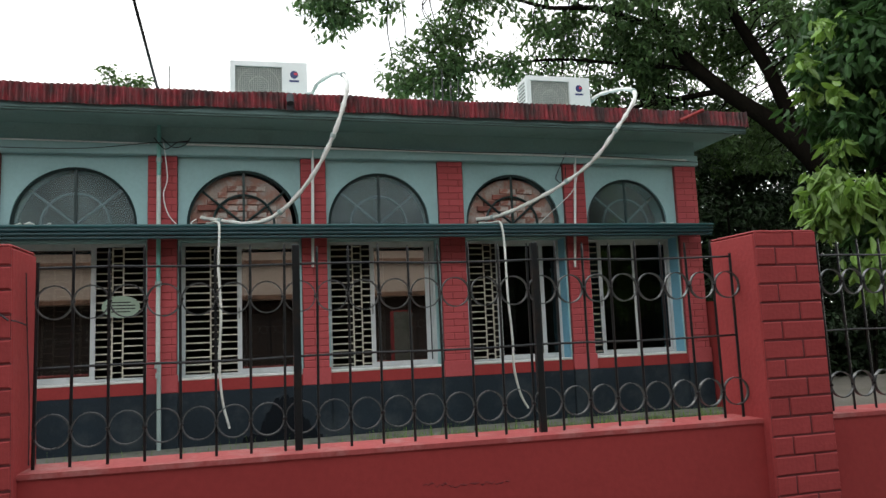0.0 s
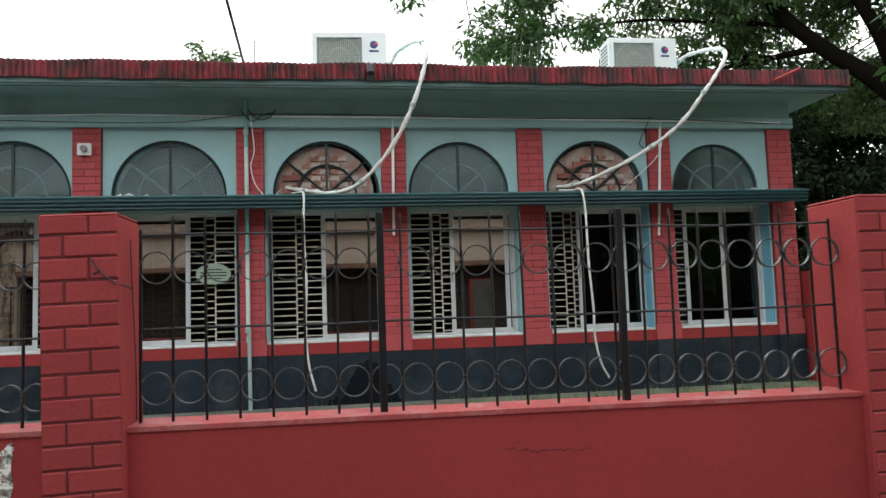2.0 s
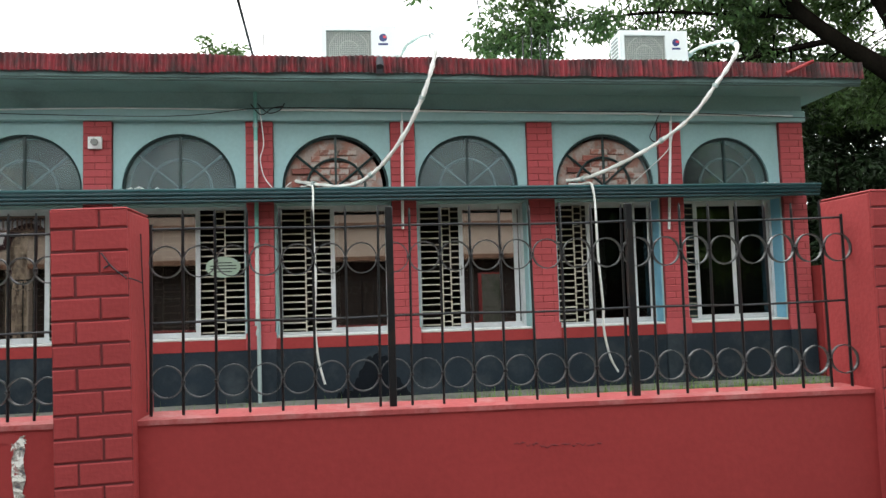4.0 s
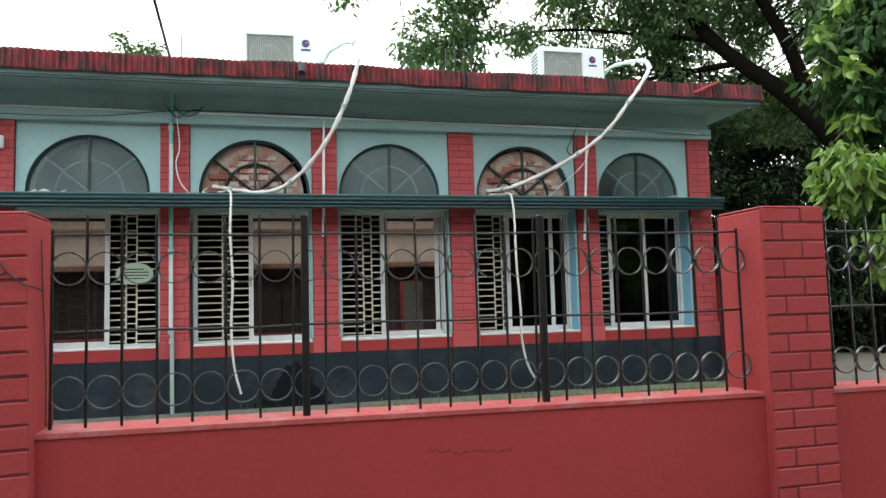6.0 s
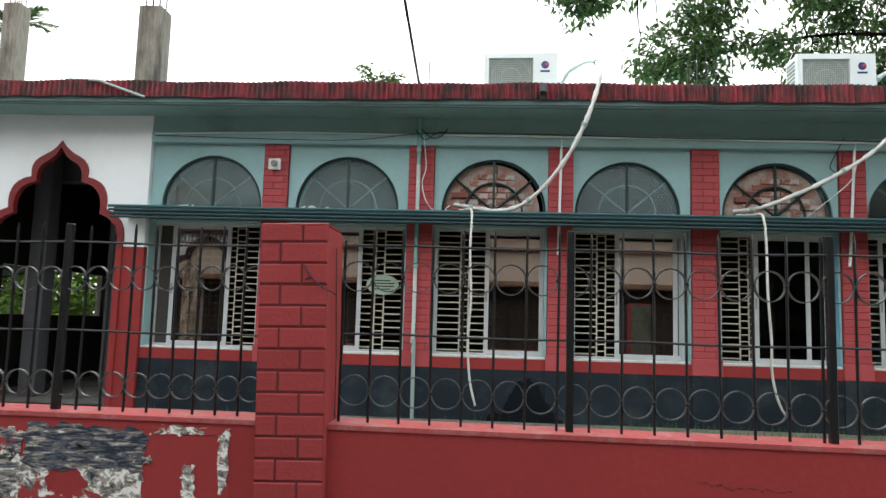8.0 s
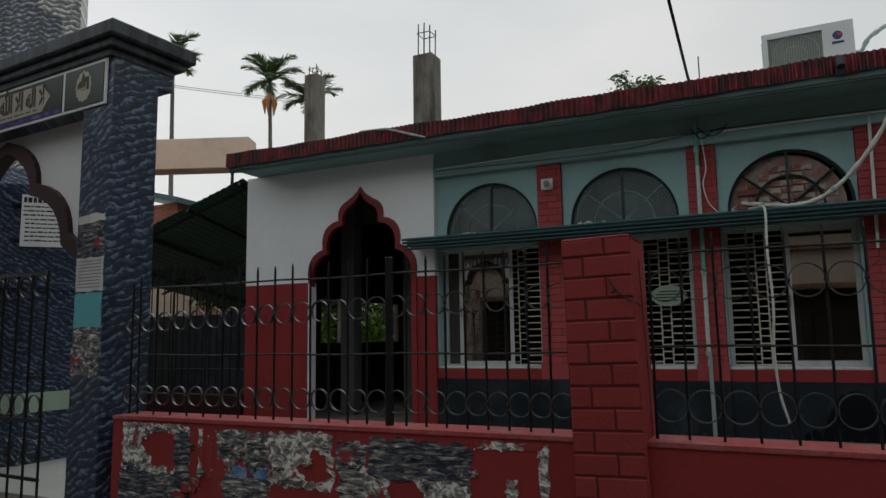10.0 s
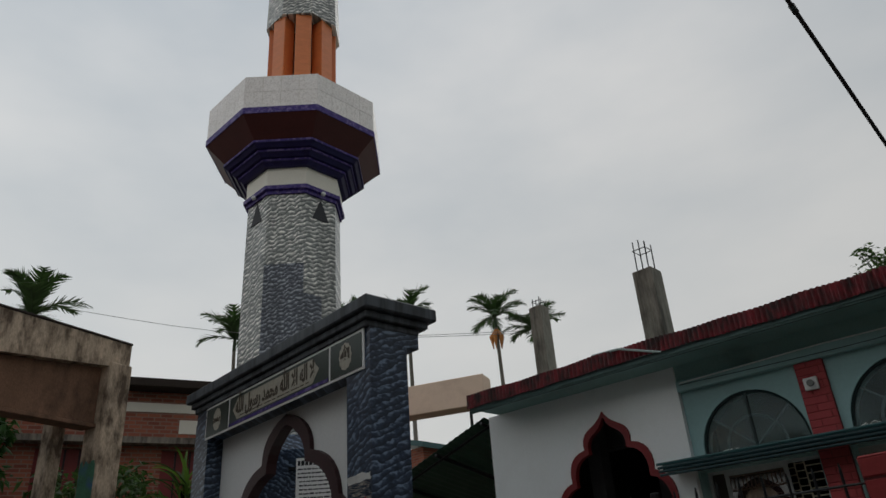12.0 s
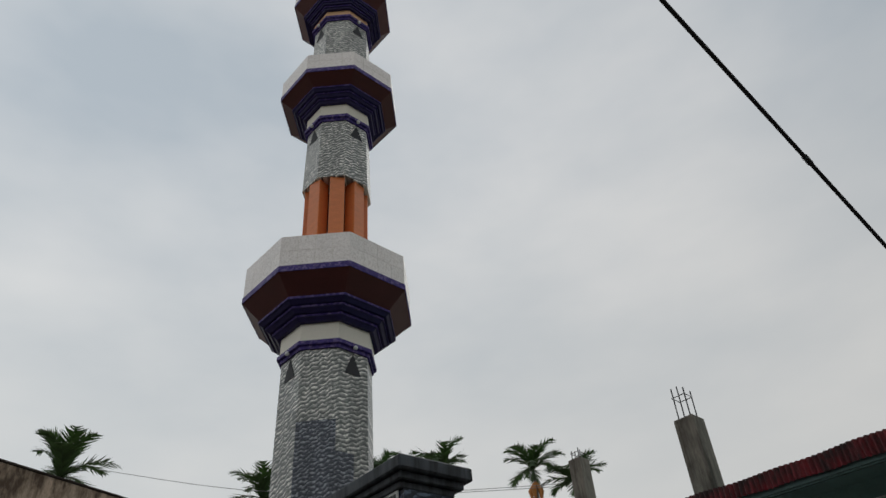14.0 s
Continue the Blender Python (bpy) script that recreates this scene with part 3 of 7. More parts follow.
# sliding sashes of each window: outer track, then inner track
SASHES = [((-4.14, -3.378), (-4.33, -4.0)), ((-2.59, -1.70),), ((-0.172, 0.545), (-0.115, 0.545)), ((1.405, 2.15), (1.53, 2.225)), ((3.05, 3.70), (3.243, 3.925)), ((4.495, 5.055), (4.99, 5.575))]
for k, (a, b) in enumerate(bays):
    c, r = ARCHES[k]
    wb = bmesh.new()
    plate(wb, rect(a, b, 0.877, TOPW), [rect(a + 0.02, b - 0.02, SILL + 0.0, HEAD), arc(c, 2.645, r) + [(c - r, 2.56), (c + r, 2.56)]], YW, 0.36)
    part("wall", wb, TEAL, building)
    part("wall", boxes((a, b, YW - 0.03, 0.28, PLINTH_TOP, 0.877)), RED_WALL, building, "red painted band below the window")
    part("plinth", boxes((a, b, YW - 0.025, 0.28, 0.0, PLINTH_TOP)), PLINTH, building, "dark blue-black painted plinth")
    # window
    y0 = 0.25
    win = part("window", boxes((a + 0.02, b - 0.02, y0, y0 + 0.06, SILL, SILL + 0.028), (a + 0.02, b - 0.02, y0, y0 + 0.06, HEAD - 0.035, HEAD),
                               (a + 0.02, a + 0.06, y0, y0 + 0.06, SILL + 0.028, HEAD - 0.035), (b - 0.06, b - 0.02, y0, y0 + 0.06, SILL + 0.028, HEAD - 0.035)), ALU, building, "silver aluminium sliding window")
    part("sill", boxes((a + 0.02, b - 0.02, YW - 0.035, y0 - 0.002, SILL - 0.022, SILL + 0.004), bevel=0.006), SILL_PAINT, win, "greyed white painted sill")
    for j, (x0, x1) in enumerate(SASHES[k]):
        y, sw = y0 + 0.012 + 0.026 * j, 0.052
        sash = part("sash", boxes((x0, x0 + sw, y, y + 0.02, SILL + 0.028, HEAD - 0.035), (x1 - sw, x1, y, y + 0.02, SILL + 0.028, HEAD - 0.035),
                                  (x0 + sw, x1 - sw, y, y + 0.02, SILL + 0.028, SILL + 0.066), (x0 + sw, x1 - sw, y, y + 0.02, HEAD - 0.072, HEAD - 0.035)), ALU, win)
        gl = part("pane", boxes((x0 + sw, x1 - sw, y + 0.007, y + 0.012, SILL + 0.066, HEAD - 0.072)), GLASS if k < 4 else BLACKENED_GLASS, win, "dark reflecting window glass")
        gl.visible_shadow = False
        part("latch", boxes((x0 + 0.012, x0 + 0.03, y - 0.008, y - 0.0005, 1.55, 1.68), bevel=0.002), AC_DARK, win, "small dark window catch")
    # painted reveal
    if k >= 2:
        part("reveal", boxes((b - 0.026, b - 0.0205, YW + 0.002, y0 - 0.002, SILL + 0.006, HEAD - 0.002)), BLUE if k > 3 else TEAL, win, "light blue painted side of the opening")
    # steel grille inside: ladders of short bars between upright pairs
    gr = bmesh.new()
    wid = (b - a - 0.06) / 2
    for h0 in (a + 0.03, a + 0.03 + wid):
        v1, v2 = h0 + wid * 0.46, h0 + wid * 0.62
        for xx in (h0 + 0.008, v1, v2, h0 + wid - 0.008):
            box(gr, xx - 0.008, xx + 0.008, 0.352, 0.362, SILL, HEAD)
        z = SILL + 0.045
        while z < HEAD - 0.03:
            box(gr, h0, v1, 0.362, 0.370, z, z + 0.015)
            box(gr, v2, h0 + wid, 0.362, 0.370, z, z + 0.015)
            box(gr, v1, v2, 0.362, 0.370, z + 0.038, z + 0.051)
            z += 0.083
    part("grille", gr, GRILLE, win, "cream painted steel security grille")
    # arched fanlight: the pane lies before the inner bars
    fl = bmesh.new()
    tube(fl, [(x, 0.085, zz) for x, zz in arc(c, 2.645, r - 0.014, n=36)], 0.019, 6)
    box(fl, c - r, c + r, 0.07, 0.10, 2.565, 2.6)
    box(fl, c - 0.014, c + 0.014, 0.075, 0.095, 2.6, 2.645 + r - 0.02)
    fan = part("arched_window", fl, BAR_GREEN, building, "half-round fanlight with dark green steel bars")
    bar = BAR_GREEN if k in (2, 4) else GLAZING
    part("glazing_bar", tubes(([(x, 0.118, zz) for x, zz in arc(c, 2.645, r * 0.55)], 0.016), n=6), bar, fan)
    for ang in (40, 140):
        ca, sa = math.cos(radians(ang)), math.sin(radians(ang))
        part("glazing_bar", tubes(([(c + 0.02 * ca, 0.118, 2.645 + 0.02 * sa), (c + (r - 0.01) * ca, 0.118, 2.645 + (r - 0.01) * sa)], 0.015), n=6), bar, fan)
    if k not in (2, 4):
        gp = bmesh.new()
        plate(gp, arc(c, 2.645, r - 0.005, n=36) + [(c - r + 0.005, 2.57), (c + r - 0.005, 2.57)], [], 0.0965, 0.1005)
        g2 = part("pane", gp, ARCH_GLASS, fan, "dusty grey glass")
        g2.visible_shadow = False
        # dark sheet paints the room's shade behind the pane
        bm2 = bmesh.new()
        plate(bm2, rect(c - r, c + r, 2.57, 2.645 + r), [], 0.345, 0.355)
        part("backing_board", bm2, SHADED_ROOM, fan, "dim board behind the fanlight")

pel = thing("pelmet", "brown carved lattice pelmet across the west window", "pelmet", pose(0, 0, 0.245))
for z in (2.188, 2.35):
    part("rail", boxes((-4.085, -3.432, 0.2625, 0.2675, z, z + 0.016)), PELMET, pel)
for q in range(13):
    x = -4.06 + 0.05 * q
    part("lattice_ring", tubes(([(x + 0.027 * math.cos(2 * math.pi * v / 12), 0.265, 2.277 + 0.07 * math.sin(2 * math.pi * v / 12)) for v in range(13)], 0.0045), n=4), PELMET, pel)

for i, x in enumerate(PIL):
    PW = PWS[i]
    p = part("pilaster", boxes((x + 0.004, x + PW - 0.004, 0.006, 0.28, PLINTH_TOP, TOPW)), PINK_JOINT, building, "red painted brick-patterned pilaster")
    part("plinth", boxes((x - 0.01, x + PW + 0.01, -0.012, 0.28, 0.0, PLINTH_TOP)), PLINTH, building, "dark blue-black painted plinth")
    part("base_block", boxes((x - 0.012, x + PW + 0.012, -0.015, 0.02, PLINTH_TOP + 0.002, 0.945), bevel=0.006), PINK_BRICK, p)
beam = part("beam", boxes((-4.365, EAST + 0.02, -0.05, 0.28, TOPW, 3.56), bevel=0.01), TEAL, building, "pale teal ring beam above the arches")
part("beam", boxes((-4.365, EAST, -0.005, 0.28, 3.56, 3.76)), SOFFIT, building)
part("roof", boxes((ROOF_W + 0.02, ROOF_E - 0.02, -0.66, 8.3, 3.76, 3.93)), SOFFIT, building, "flat roof slab with teal painted soffit")
part("fascia", boxes((ROOF_W + 0.02, ROOF_E - 0.02, -0.69, -0.64, 3.722, 3.80), bevel=0.006), FASCIA, building, "teal painted roof edge")
part("drip_edge", boxes((ROOF_W + 0.01, ROOF_E - 0.01, -0.675, -0.63, 3.702, 3.721), bevel=0.006), FASCIA, building, "thin teal drip moulding")
# corrugated skirt
cv, cf = [], []
n = int((ROOF_E - ROOF_W) / 0.01)
for i in range(n + 1):
    x = ROOF_W + 0.01 * i
    y = -0.718 + 0.016 * math.sin(2 * math.pi * x / 0.062) + 0.004 * math.sin(x * 1.7)
    zt = 3.97 + 0.008 * math.sin(x * 2.3) + 0.006 * math.sin(x * 7.1)
    zb = 3.775 + 0.01 * math.sin(x * 1.3 + 1) + 0.006 * math.sin(x * 9.7)
    cv += [(x, y - 0.015, zb), (x, y, zt), (x, y + 0.006, zt), (x, y - 0.009, zb)]
    if i:
        o = 4 * (i - 1)
        for q in range(4):
            cf.append((o + q, o + (q + 1) % 4, o + 4 + (q + 1) % 4, o + 4 + q))
mesh_part("tin_skirt", cv, cf, TIN, building, "corrugated red tin skirt, blackened by mould")
cv, cf = [], []
for i in range(500):
    y = -0.70 + 0.0125 * i
    x = ROOF_W - 0.005 + 0.013 * math.sin(2 * math.pi * y / 0.075)
    cv += [(x - 0.01, y, 3.79), (x, y, 3.985), (x + 0.006, y, 3.985), (x - 0.004, y, 3.79)]
    if i:
        o = 4 * (i - 1)
        for q in range(4):
            cf.append((o + q, o + (q + 1) % 4, o + 4 + (q + 1) % 4, o + 4 + q))
mesh_part("tin_skirt", cv, cf, TIN, building, "corrugated red tin skirt, blackened by mould")
# sunshade slab over the windows, with fluted edge
sb = boxes((-4.60, 5.80, -0.36, 0.04, 2.46, 2.555))
part("sunshade", sb, SHADE, building, "thin dark green concrete sunshade")
# the top rib is a lighter green than the three below
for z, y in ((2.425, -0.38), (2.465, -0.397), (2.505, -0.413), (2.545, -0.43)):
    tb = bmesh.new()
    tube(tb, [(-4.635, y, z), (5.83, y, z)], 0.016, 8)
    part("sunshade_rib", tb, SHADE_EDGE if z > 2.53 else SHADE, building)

# west part: white tiled wall with a multifoil doorway
DX = -5.51
half_arch = [(0.877, 2.07)] + bez((0.877, 2.07), (0.93, 2.45), (0.63, 2.53))[1:] + bez((0.63, 2.53), (0.68, 2.88), (0.36, 2.93)) + bez((0.36, 2.93), (0.40, 3.12), (0.22, 3.2)) + bez((0.22, 3.2), (0.07, 3.27), (0.0, 3.39))


def foil(cx, s, base, top):
    """The multifoil outline, narrowed by s and closed by two jambs down to base."""
    h = [(x - s * min(1, x / 0.2), z + 0.03 - s * 0.9) for x, z in half_arch]
    right = [(cx + x, z) for x, z in h]
    left = [(cx - x, z) for x, z in h[::-1]]
    return [(cx - h[0][0], base)] + [(cx + h[0][0], base)] + right + [(cx, top + 0.03 - s * 1.2)] + left


wb = bmesh.new()
op = foil(DX, 0.0, 0.12, 3.39)
plate(wb, [(WEST, 2.10), (op[2][0] - 2 * 0.877, 2.10), *[(x, z) for x, z in op[::-1] if z > 2.101][0:], (op[2][0], 2.10), (-4.365, 2.10), (-4.365, 3.757), (WEST, 3.757)], [], -0.03, 0.08)
part("wall", wb, WHITE_TILE, building, "white glazed tile wall")
part("wall", boxes((WEST, DX - 0.877, -0.025, 0.08, 0.0, 2.10)), RED_WALL, building, "red painted lower wall")
part("wall", boxes((DX + 0.877, -4.365, -0.025, 0.08, 0.0, 2.10)), RED_WALL, building, "red painted lower wall")
tb = bmesh.new()
inner, outer = foil(DX, 0.072, 0.12, 3.39), foil(DX, 0.0, 0.12, 3.39)
ring_o, ring_i = outer[2:], inner[2:]
vo = [[tb.verts.new((x, y, z)) for x, z in ring] for ring, y in ((ring_o, -0.06), (ring_i, -0.06), (ring_i, 0.02), (ring_o, 0.02))]
for q in range(4):
    A, B = vo[q], vo[(q + 1) % 4]
    for k in range(len(A) - 1):
        tb.faces.new((A[k], A[k + 1], B[k + 1], B[k]))
bmesh.ops.recalc_face_normals(tb, faces=tb.faces)
trim = part("doorway_trim", tb, RED_TRIM, building, "maroon multifoil arch trim")
part("jamb", boxes((DX - 0.877, DX - 0.82, -0.055, 0.06, 0.12, 2.09)), WHITE, trim, "white tiled jamb")
part("jamb", boxes((DX + 0.80, DX + 0.877, -0.055, 0.06, 0.12, 2.09)), RED_WALL, trim, "red painted jamb")
part("threshold", boxes((DX - 0.9, DX + 0.9, -0.5, 0.4, 0.0, 0.12), bevel=0.01), APRON, building, "pale cement doorstep")
# shell of the hall; inner faces coloured dark to paint the room's shade
part("wall", boxes((EAST - 0.2, EAST, 0.28, 8.0, 0.0, 3.76)), TEAL, building)
for y0, y1, z0, z1 in ((0.22, 8.0, 0.0, 1.22), (0.22, 8.0, 1.98, 3.76), (0.22, 1.65, 1.22, 1.98), (2.45, 2.85, 1.22, 1.98), (4.55, 8.0, 1.22, 1.98)):
    part("wall", boxes((WEST, WEST + 0.1, y0, y1, z0, z1)), WHITE, building, "white outer face of the west wall")
    part("wall", boxes((WEST + 0.1, WEST + 0.2, y0, y1, z0, z1)), SHADED_ROOM, building, "dim inner face of the west wall")
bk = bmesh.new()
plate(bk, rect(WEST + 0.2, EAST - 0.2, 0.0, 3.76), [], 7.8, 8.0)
part("wall", bk, SHADED_ROOM, building, "dim rear wall")
part("wall", boxes((-4.30, -4.15, 0.28, 7.8, 0.0, 3.72)), SHADED_ROOM, building, "dim inner wall")
part("ceiling", boxes((WEST + 0.2, -4.30, 0.1, 7.8, 3.70, 3.7195)), PORCH, building, "grey porch ceiling")
part("porch_beam", boxes((WEST + 0.2, -4.30, 1.5, 1.75, 3.2, 3.72), bevel=0.01), PORCH, building, "grey beam under the porch ceiling")
part("porch_screen", boxes((-5.9, -4.302, 1.9, 1.98, 0.12, 3.2), bevel=0.006), PORCH, building, "grey inner wall of the porch")
part("floor", boxes((WEST + 0.2, -4.30, 0.2, 7.8, 0.0, 0.12)), APRON, building, "pale cement floor")
part("ceiling", boxes((WEST + 0.2, EAST - 0.2, 0.3, 7.8, 3.72, 3.755)), SHADED_ROOM, building, "dim ceiling")
part("floor", boxes((-4.15, EAST - 0.2, 0.28, 7.8, 0.0, 0.3)), SHADED_ROOM, building, "dim floor")
part("inner_column", boxes((-6.50, -6.26, 0.95, 1.2, 0.12, 3.76), bevel=0.01), PORCH, building, "grey column inside the porch")
structure("apron", boxes((-4.3, 6.1, -0.45, 0.02, 0.0, 0.40), bevel=0.012), DAMP_CEMENT, "pale cement apron at the foot of the wall")

# ---- the street wall with its pillars and iron railing ----
PIL_L, PIL_R = (-1.18, -0.86), (2.612, 2.997)
FY = -5.068


def street_pillar(x0, w, top, lean, label):
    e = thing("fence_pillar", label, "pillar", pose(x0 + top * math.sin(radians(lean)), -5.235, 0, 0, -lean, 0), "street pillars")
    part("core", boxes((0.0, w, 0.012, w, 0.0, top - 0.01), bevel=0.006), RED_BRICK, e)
    part("joint_bed", boxes((0.004, w - 0.004, 0.006, 0.0115, 0.0, top - 0.011)), RED_GROOVE_SHADE, e)
    # unseen rear coat, added to dull the pillar's reflection in the panes
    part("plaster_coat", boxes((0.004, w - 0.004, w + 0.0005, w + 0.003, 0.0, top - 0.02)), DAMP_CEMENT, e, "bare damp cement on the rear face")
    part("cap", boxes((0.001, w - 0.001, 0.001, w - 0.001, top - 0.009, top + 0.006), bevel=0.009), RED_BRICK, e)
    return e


PILLARS = [(PIL_L[0], 0.32, 1.95, 1.35), (PIL_R[0], 0.385, 1.995, 0.0), (6.5, 0.385, 1.98, 0.0)]
pillars = [street_pillar(*row, "red painted square pillar with brick-pattern grooves") for row in PILLARS]
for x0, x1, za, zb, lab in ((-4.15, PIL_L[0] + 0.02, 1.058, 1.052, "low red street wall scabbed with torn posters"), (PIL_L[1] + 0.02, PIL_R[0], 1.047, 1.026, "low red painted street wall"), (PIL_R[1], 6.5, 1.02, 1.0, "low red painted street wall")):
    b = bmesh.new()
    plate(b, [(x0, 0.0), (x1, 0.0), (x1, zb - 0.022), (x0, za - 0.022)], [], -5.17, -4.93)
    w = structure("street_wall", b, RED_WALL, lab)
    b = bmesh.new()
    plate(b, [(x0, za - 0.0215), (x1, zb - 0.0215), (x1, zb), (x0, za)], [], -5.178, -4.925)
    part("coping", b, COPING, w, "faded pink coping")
    # unseen rear coat, added to dull the wall's reflection in the panes
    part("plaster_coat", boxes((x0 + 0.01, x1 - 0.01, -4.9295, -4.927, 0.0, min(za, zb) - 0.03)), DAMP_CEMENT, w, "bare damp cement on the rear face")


def strip_ring(bm, r, t, w, n=20):
    """A ring bent from flat iron: outer radius r, thickness t, half width w along y."""
    loops = []
    for rr, y in ((r, -w), (r - t, -w), (r - t, w), (r, w)):
        loops.append([bm.verts.new((rr * math.cos(2 * math.pi * q / n), y, rr * math.sin(2 * math.pi * q / n))) for q in range(n)])
    for q in range(4):
        A, B = loops[q], loops[(q + 1) % 4]
        for k in range(n):
            bm.faces.new((A[k], A[(k + 1) % n], B[(k + 1) % n], B[k]))
    bmesh.ops.recalc_face_normals(bm, faces=bm.faces)


def railing(x0, x1, posts, first, step, za, zb, grow=0.0, rails=(1.878, 1.455), rings=((1.73, 0.0), (1.187, -0.009)), top=1.968, r=0.0735):
    """Bars and rings on the low wall, whose top falls from za to zb; rings are (height, rise along x) of each row."""
    e = thing("iron_railing", "black iron railing with rows of rings on the low wall", "railing")
    for z in rails:
        sag = [(x0 + (x1 - x0) * q / 12, FY + 0.004 * math.sin(2.1 * q), z + 0.004 * math.sin(1.7 * q)) for q in range(13)]
        part("rail", tubes((sag, 0.0062), n=6), IRON, e)
    bar_me = ring_me = None
    xs = []
    k, x = 0, first
    while x < x1 - 0.03:
        xs.append(x)
        k += 1
        x = first + step * k + grow * k * k
    for x in xs:
        zf = za + (zb - za) * (x - x0) / (x1 - x0)
        m = pose(x, FY, zf - 0.015, 0.4 * math.sin(7 * x), 0.5 * math.sin(5 * x), 0) @ Matrix.Diagonal((1, 1, (top + 0.006 * math.sin(13 * x) - zf + 0.015) / 0.9, 1))
        if bar_me is None:
            o = part("bar", tubes(([(0, 0, 0), (0, 0, 0.87), (0, 0, 0.9)], [0.0068, 0.0068, 0.003]), n=6), IRON, e)
            bar_me = o.data
            o.matrix_basis = m
        else:
            lay("bar", bar_me, e, m)
    for x in (x0, x1):
        part("end_bar", tubes(([(x, FY, min(za, zb) - 0.01), (x, FY, 1.9)], 0.0075), n=6), IRON, e)
    for xa, xb in zip([first - step] + xs, xs + [xs[-1] + step + 2 * grow * len(xs)]):
        x = (xa + xb) / 2
        for z0, rise in rings:
            z = z0 + rise * x
            if ring_me is None:
                rb = bmesh.new()
                strip_ring(rb, r, 0.0055, 0.009)
                o = part("ring", rb, IRON_GLINT, e)
                ring_me = o.data
                o.matrix_basis = pose(x, FY, z)
            else:
                lay("ring", ring_me, e, pose(x, FY, z, 2 * math.sin(9 * x), 0, 4 * math.sin(11 * x + z)))
    knot_me = None
    for x in xs:
        for z0, rise in rings:
            if knot_me is None:
                kb = bmesh.new()
                bmesh.ops.create_icosphere(kb, subdivisions=1, radius=0.012)
                o = part("weld", kb, IRON, e)
                knot_me = o.data
                o.matrix_basis = pose(x, FY - 0.003, z0 + rise * x)
            else:
                lay("weld", knot_me, e, pose(x, FY - 0.003, z0 + rise * x))
    for px in posts:
        part("post", boxes((px - 0.017, px + 0.017, FY - 0.017, FY + 0.017, min(za, zb) - 0.01, top), bevel=0.003), IRON, e)
    return e


railing(-0.81, 2.575, (0.262, 1.437), -0.672, 0.1445, 1.047, 1.026, 0.00023)
railing(-4.13, PIL_L[0] - 0.0, (-2.19,), -4.059, 0.1432, 1.058, 1.052, -0.0008, (1.863, 1.431), ((1.737, 0.0237), (1.179, 0.0)), 1.955, 0.061)
railing(PIL_R[1] + 0.04, 6.45, (), PIL_R[1] + 0.15, 0.145, 1.02, 1.0)

# ---- the gate ----
GATE = pose(-4.295, -5.165, 0, 0, 0, 175.5)  # local x runs along the gate, local y towards the street
gate = thing("gateway", "blue marble-tiled gateway with a multifoil arch and cornice", "gateway", GATE)
GW, GD = 3.22, 0.52
GATE_MID = 1.51


def gpart(name, rows, material, label="", bevel=0.0):
    return part(name, boxes(*rows, bevel=bevel), material, gate, label)


gpart("pier", [(0.0, 0.32, -0.36, 0.0, 0.0, 3.36)], BLUE_MARBLE, "blue marble-tiled pier")
gpart("pier", [(GW - 0.32, GW, -0.36, 0.0, 0.0, 3.36)], BLUE_MARBLE, "blue marble-tiled pier")
ga = [(1.10, 2.17)] + bez((1.10, 2.17), (0.98, 2.24), (0.87, 2.32))[1:] + bez((0.87, 2.32), (0.84, 2.66), (0.43, 2.74)) + bez((0.43, 2.74), (0.44, 3.02), (0.0, 3.13))


def gate_ring(s):
    h = [(x - s * min(1, x / 0.25), z - s) for x, z in ga]
    c = GATE_MID
    return [(c + x, z) for x, z in h] + [(c, 3.13 - s * 1.15)] + [(c - x, z) for x, z in h[::-1]]


gb2 = bmesh.new()
go = gate_ring(0.0)
plate(gb2, [(0.32, go[0][1]), *[(2 * GATE_MID - x, z) for x, z in go], (GW - 0.32, go[0][1]), (GW - 0.32, 3.165), (0.32, 3.165)], [], -0.17, -0.232)
part("arch_panel", gb2, WHITE, gate, "white plastered arch panel")
tb = bmesh.new()
ro, ri = gate_ring(0.0), gate_ring(0.085)
vo = [[tb.verts.new((x, y, z)) for x, z in ring] for ring, y in ((ro, -0.13), (ri, -0.13), (ri, -0.235), (ro, -0.235))]
for q in range(4):
    A, B = vo[q], vo[(q + 1) % 4]
    for k in range(len(A) - 1):
        tb.faces.new((A[k], A[k + 1], B[k + 1], B[k]))
bmesh.ops.recalc_face_normals(tb, faces=tb.faces)
part("arch_trim", tb, MAROON, gate, "dark maroon multifoil arch trim")
gpart("jamb", [(0.322, 0.43, -0.35, -0.13, 0.0, 2.14)], MAROON)
gpart("jamb", [(GW - 0.43, GW - 0.322, -0.35, -0.13, 0.0, 2.14)], MAROON)
gpart("lintel", [(0.322, GW - 0.322, -0.36, -0.03, 3.165, 3.36)], BLUE_MARBLE)
gpart("frieze", [(0.06, 2.94, 0.003, 0.014, 3.15, 3.475)], WHITE, "white border of the inscribed frieze")
gpart("cornice", [(0.0, GW, -GD + 0.02, 0.03, 3.476, 3.53)], CORNICE, "lower cornice moulding", 0.008)
gpart("cornice", [(-0.045, GW + 0.045, -GD - 0.045, 0.06, 3.532, 3.59)], CORNICE, "stepped cornice moulding", 0.008)
gpart("cornice", [(-0.1, GW + 0.1, -GD - 0.1, 0.1, 3.592, 3.70)], CORNICE, "projecting cornice slab", 0.012)
gpart("core", [(0.005, GW - 0.005, -GD + 0.03, -0.005, 3.362, 3.475)], BLUE_MARBLE)
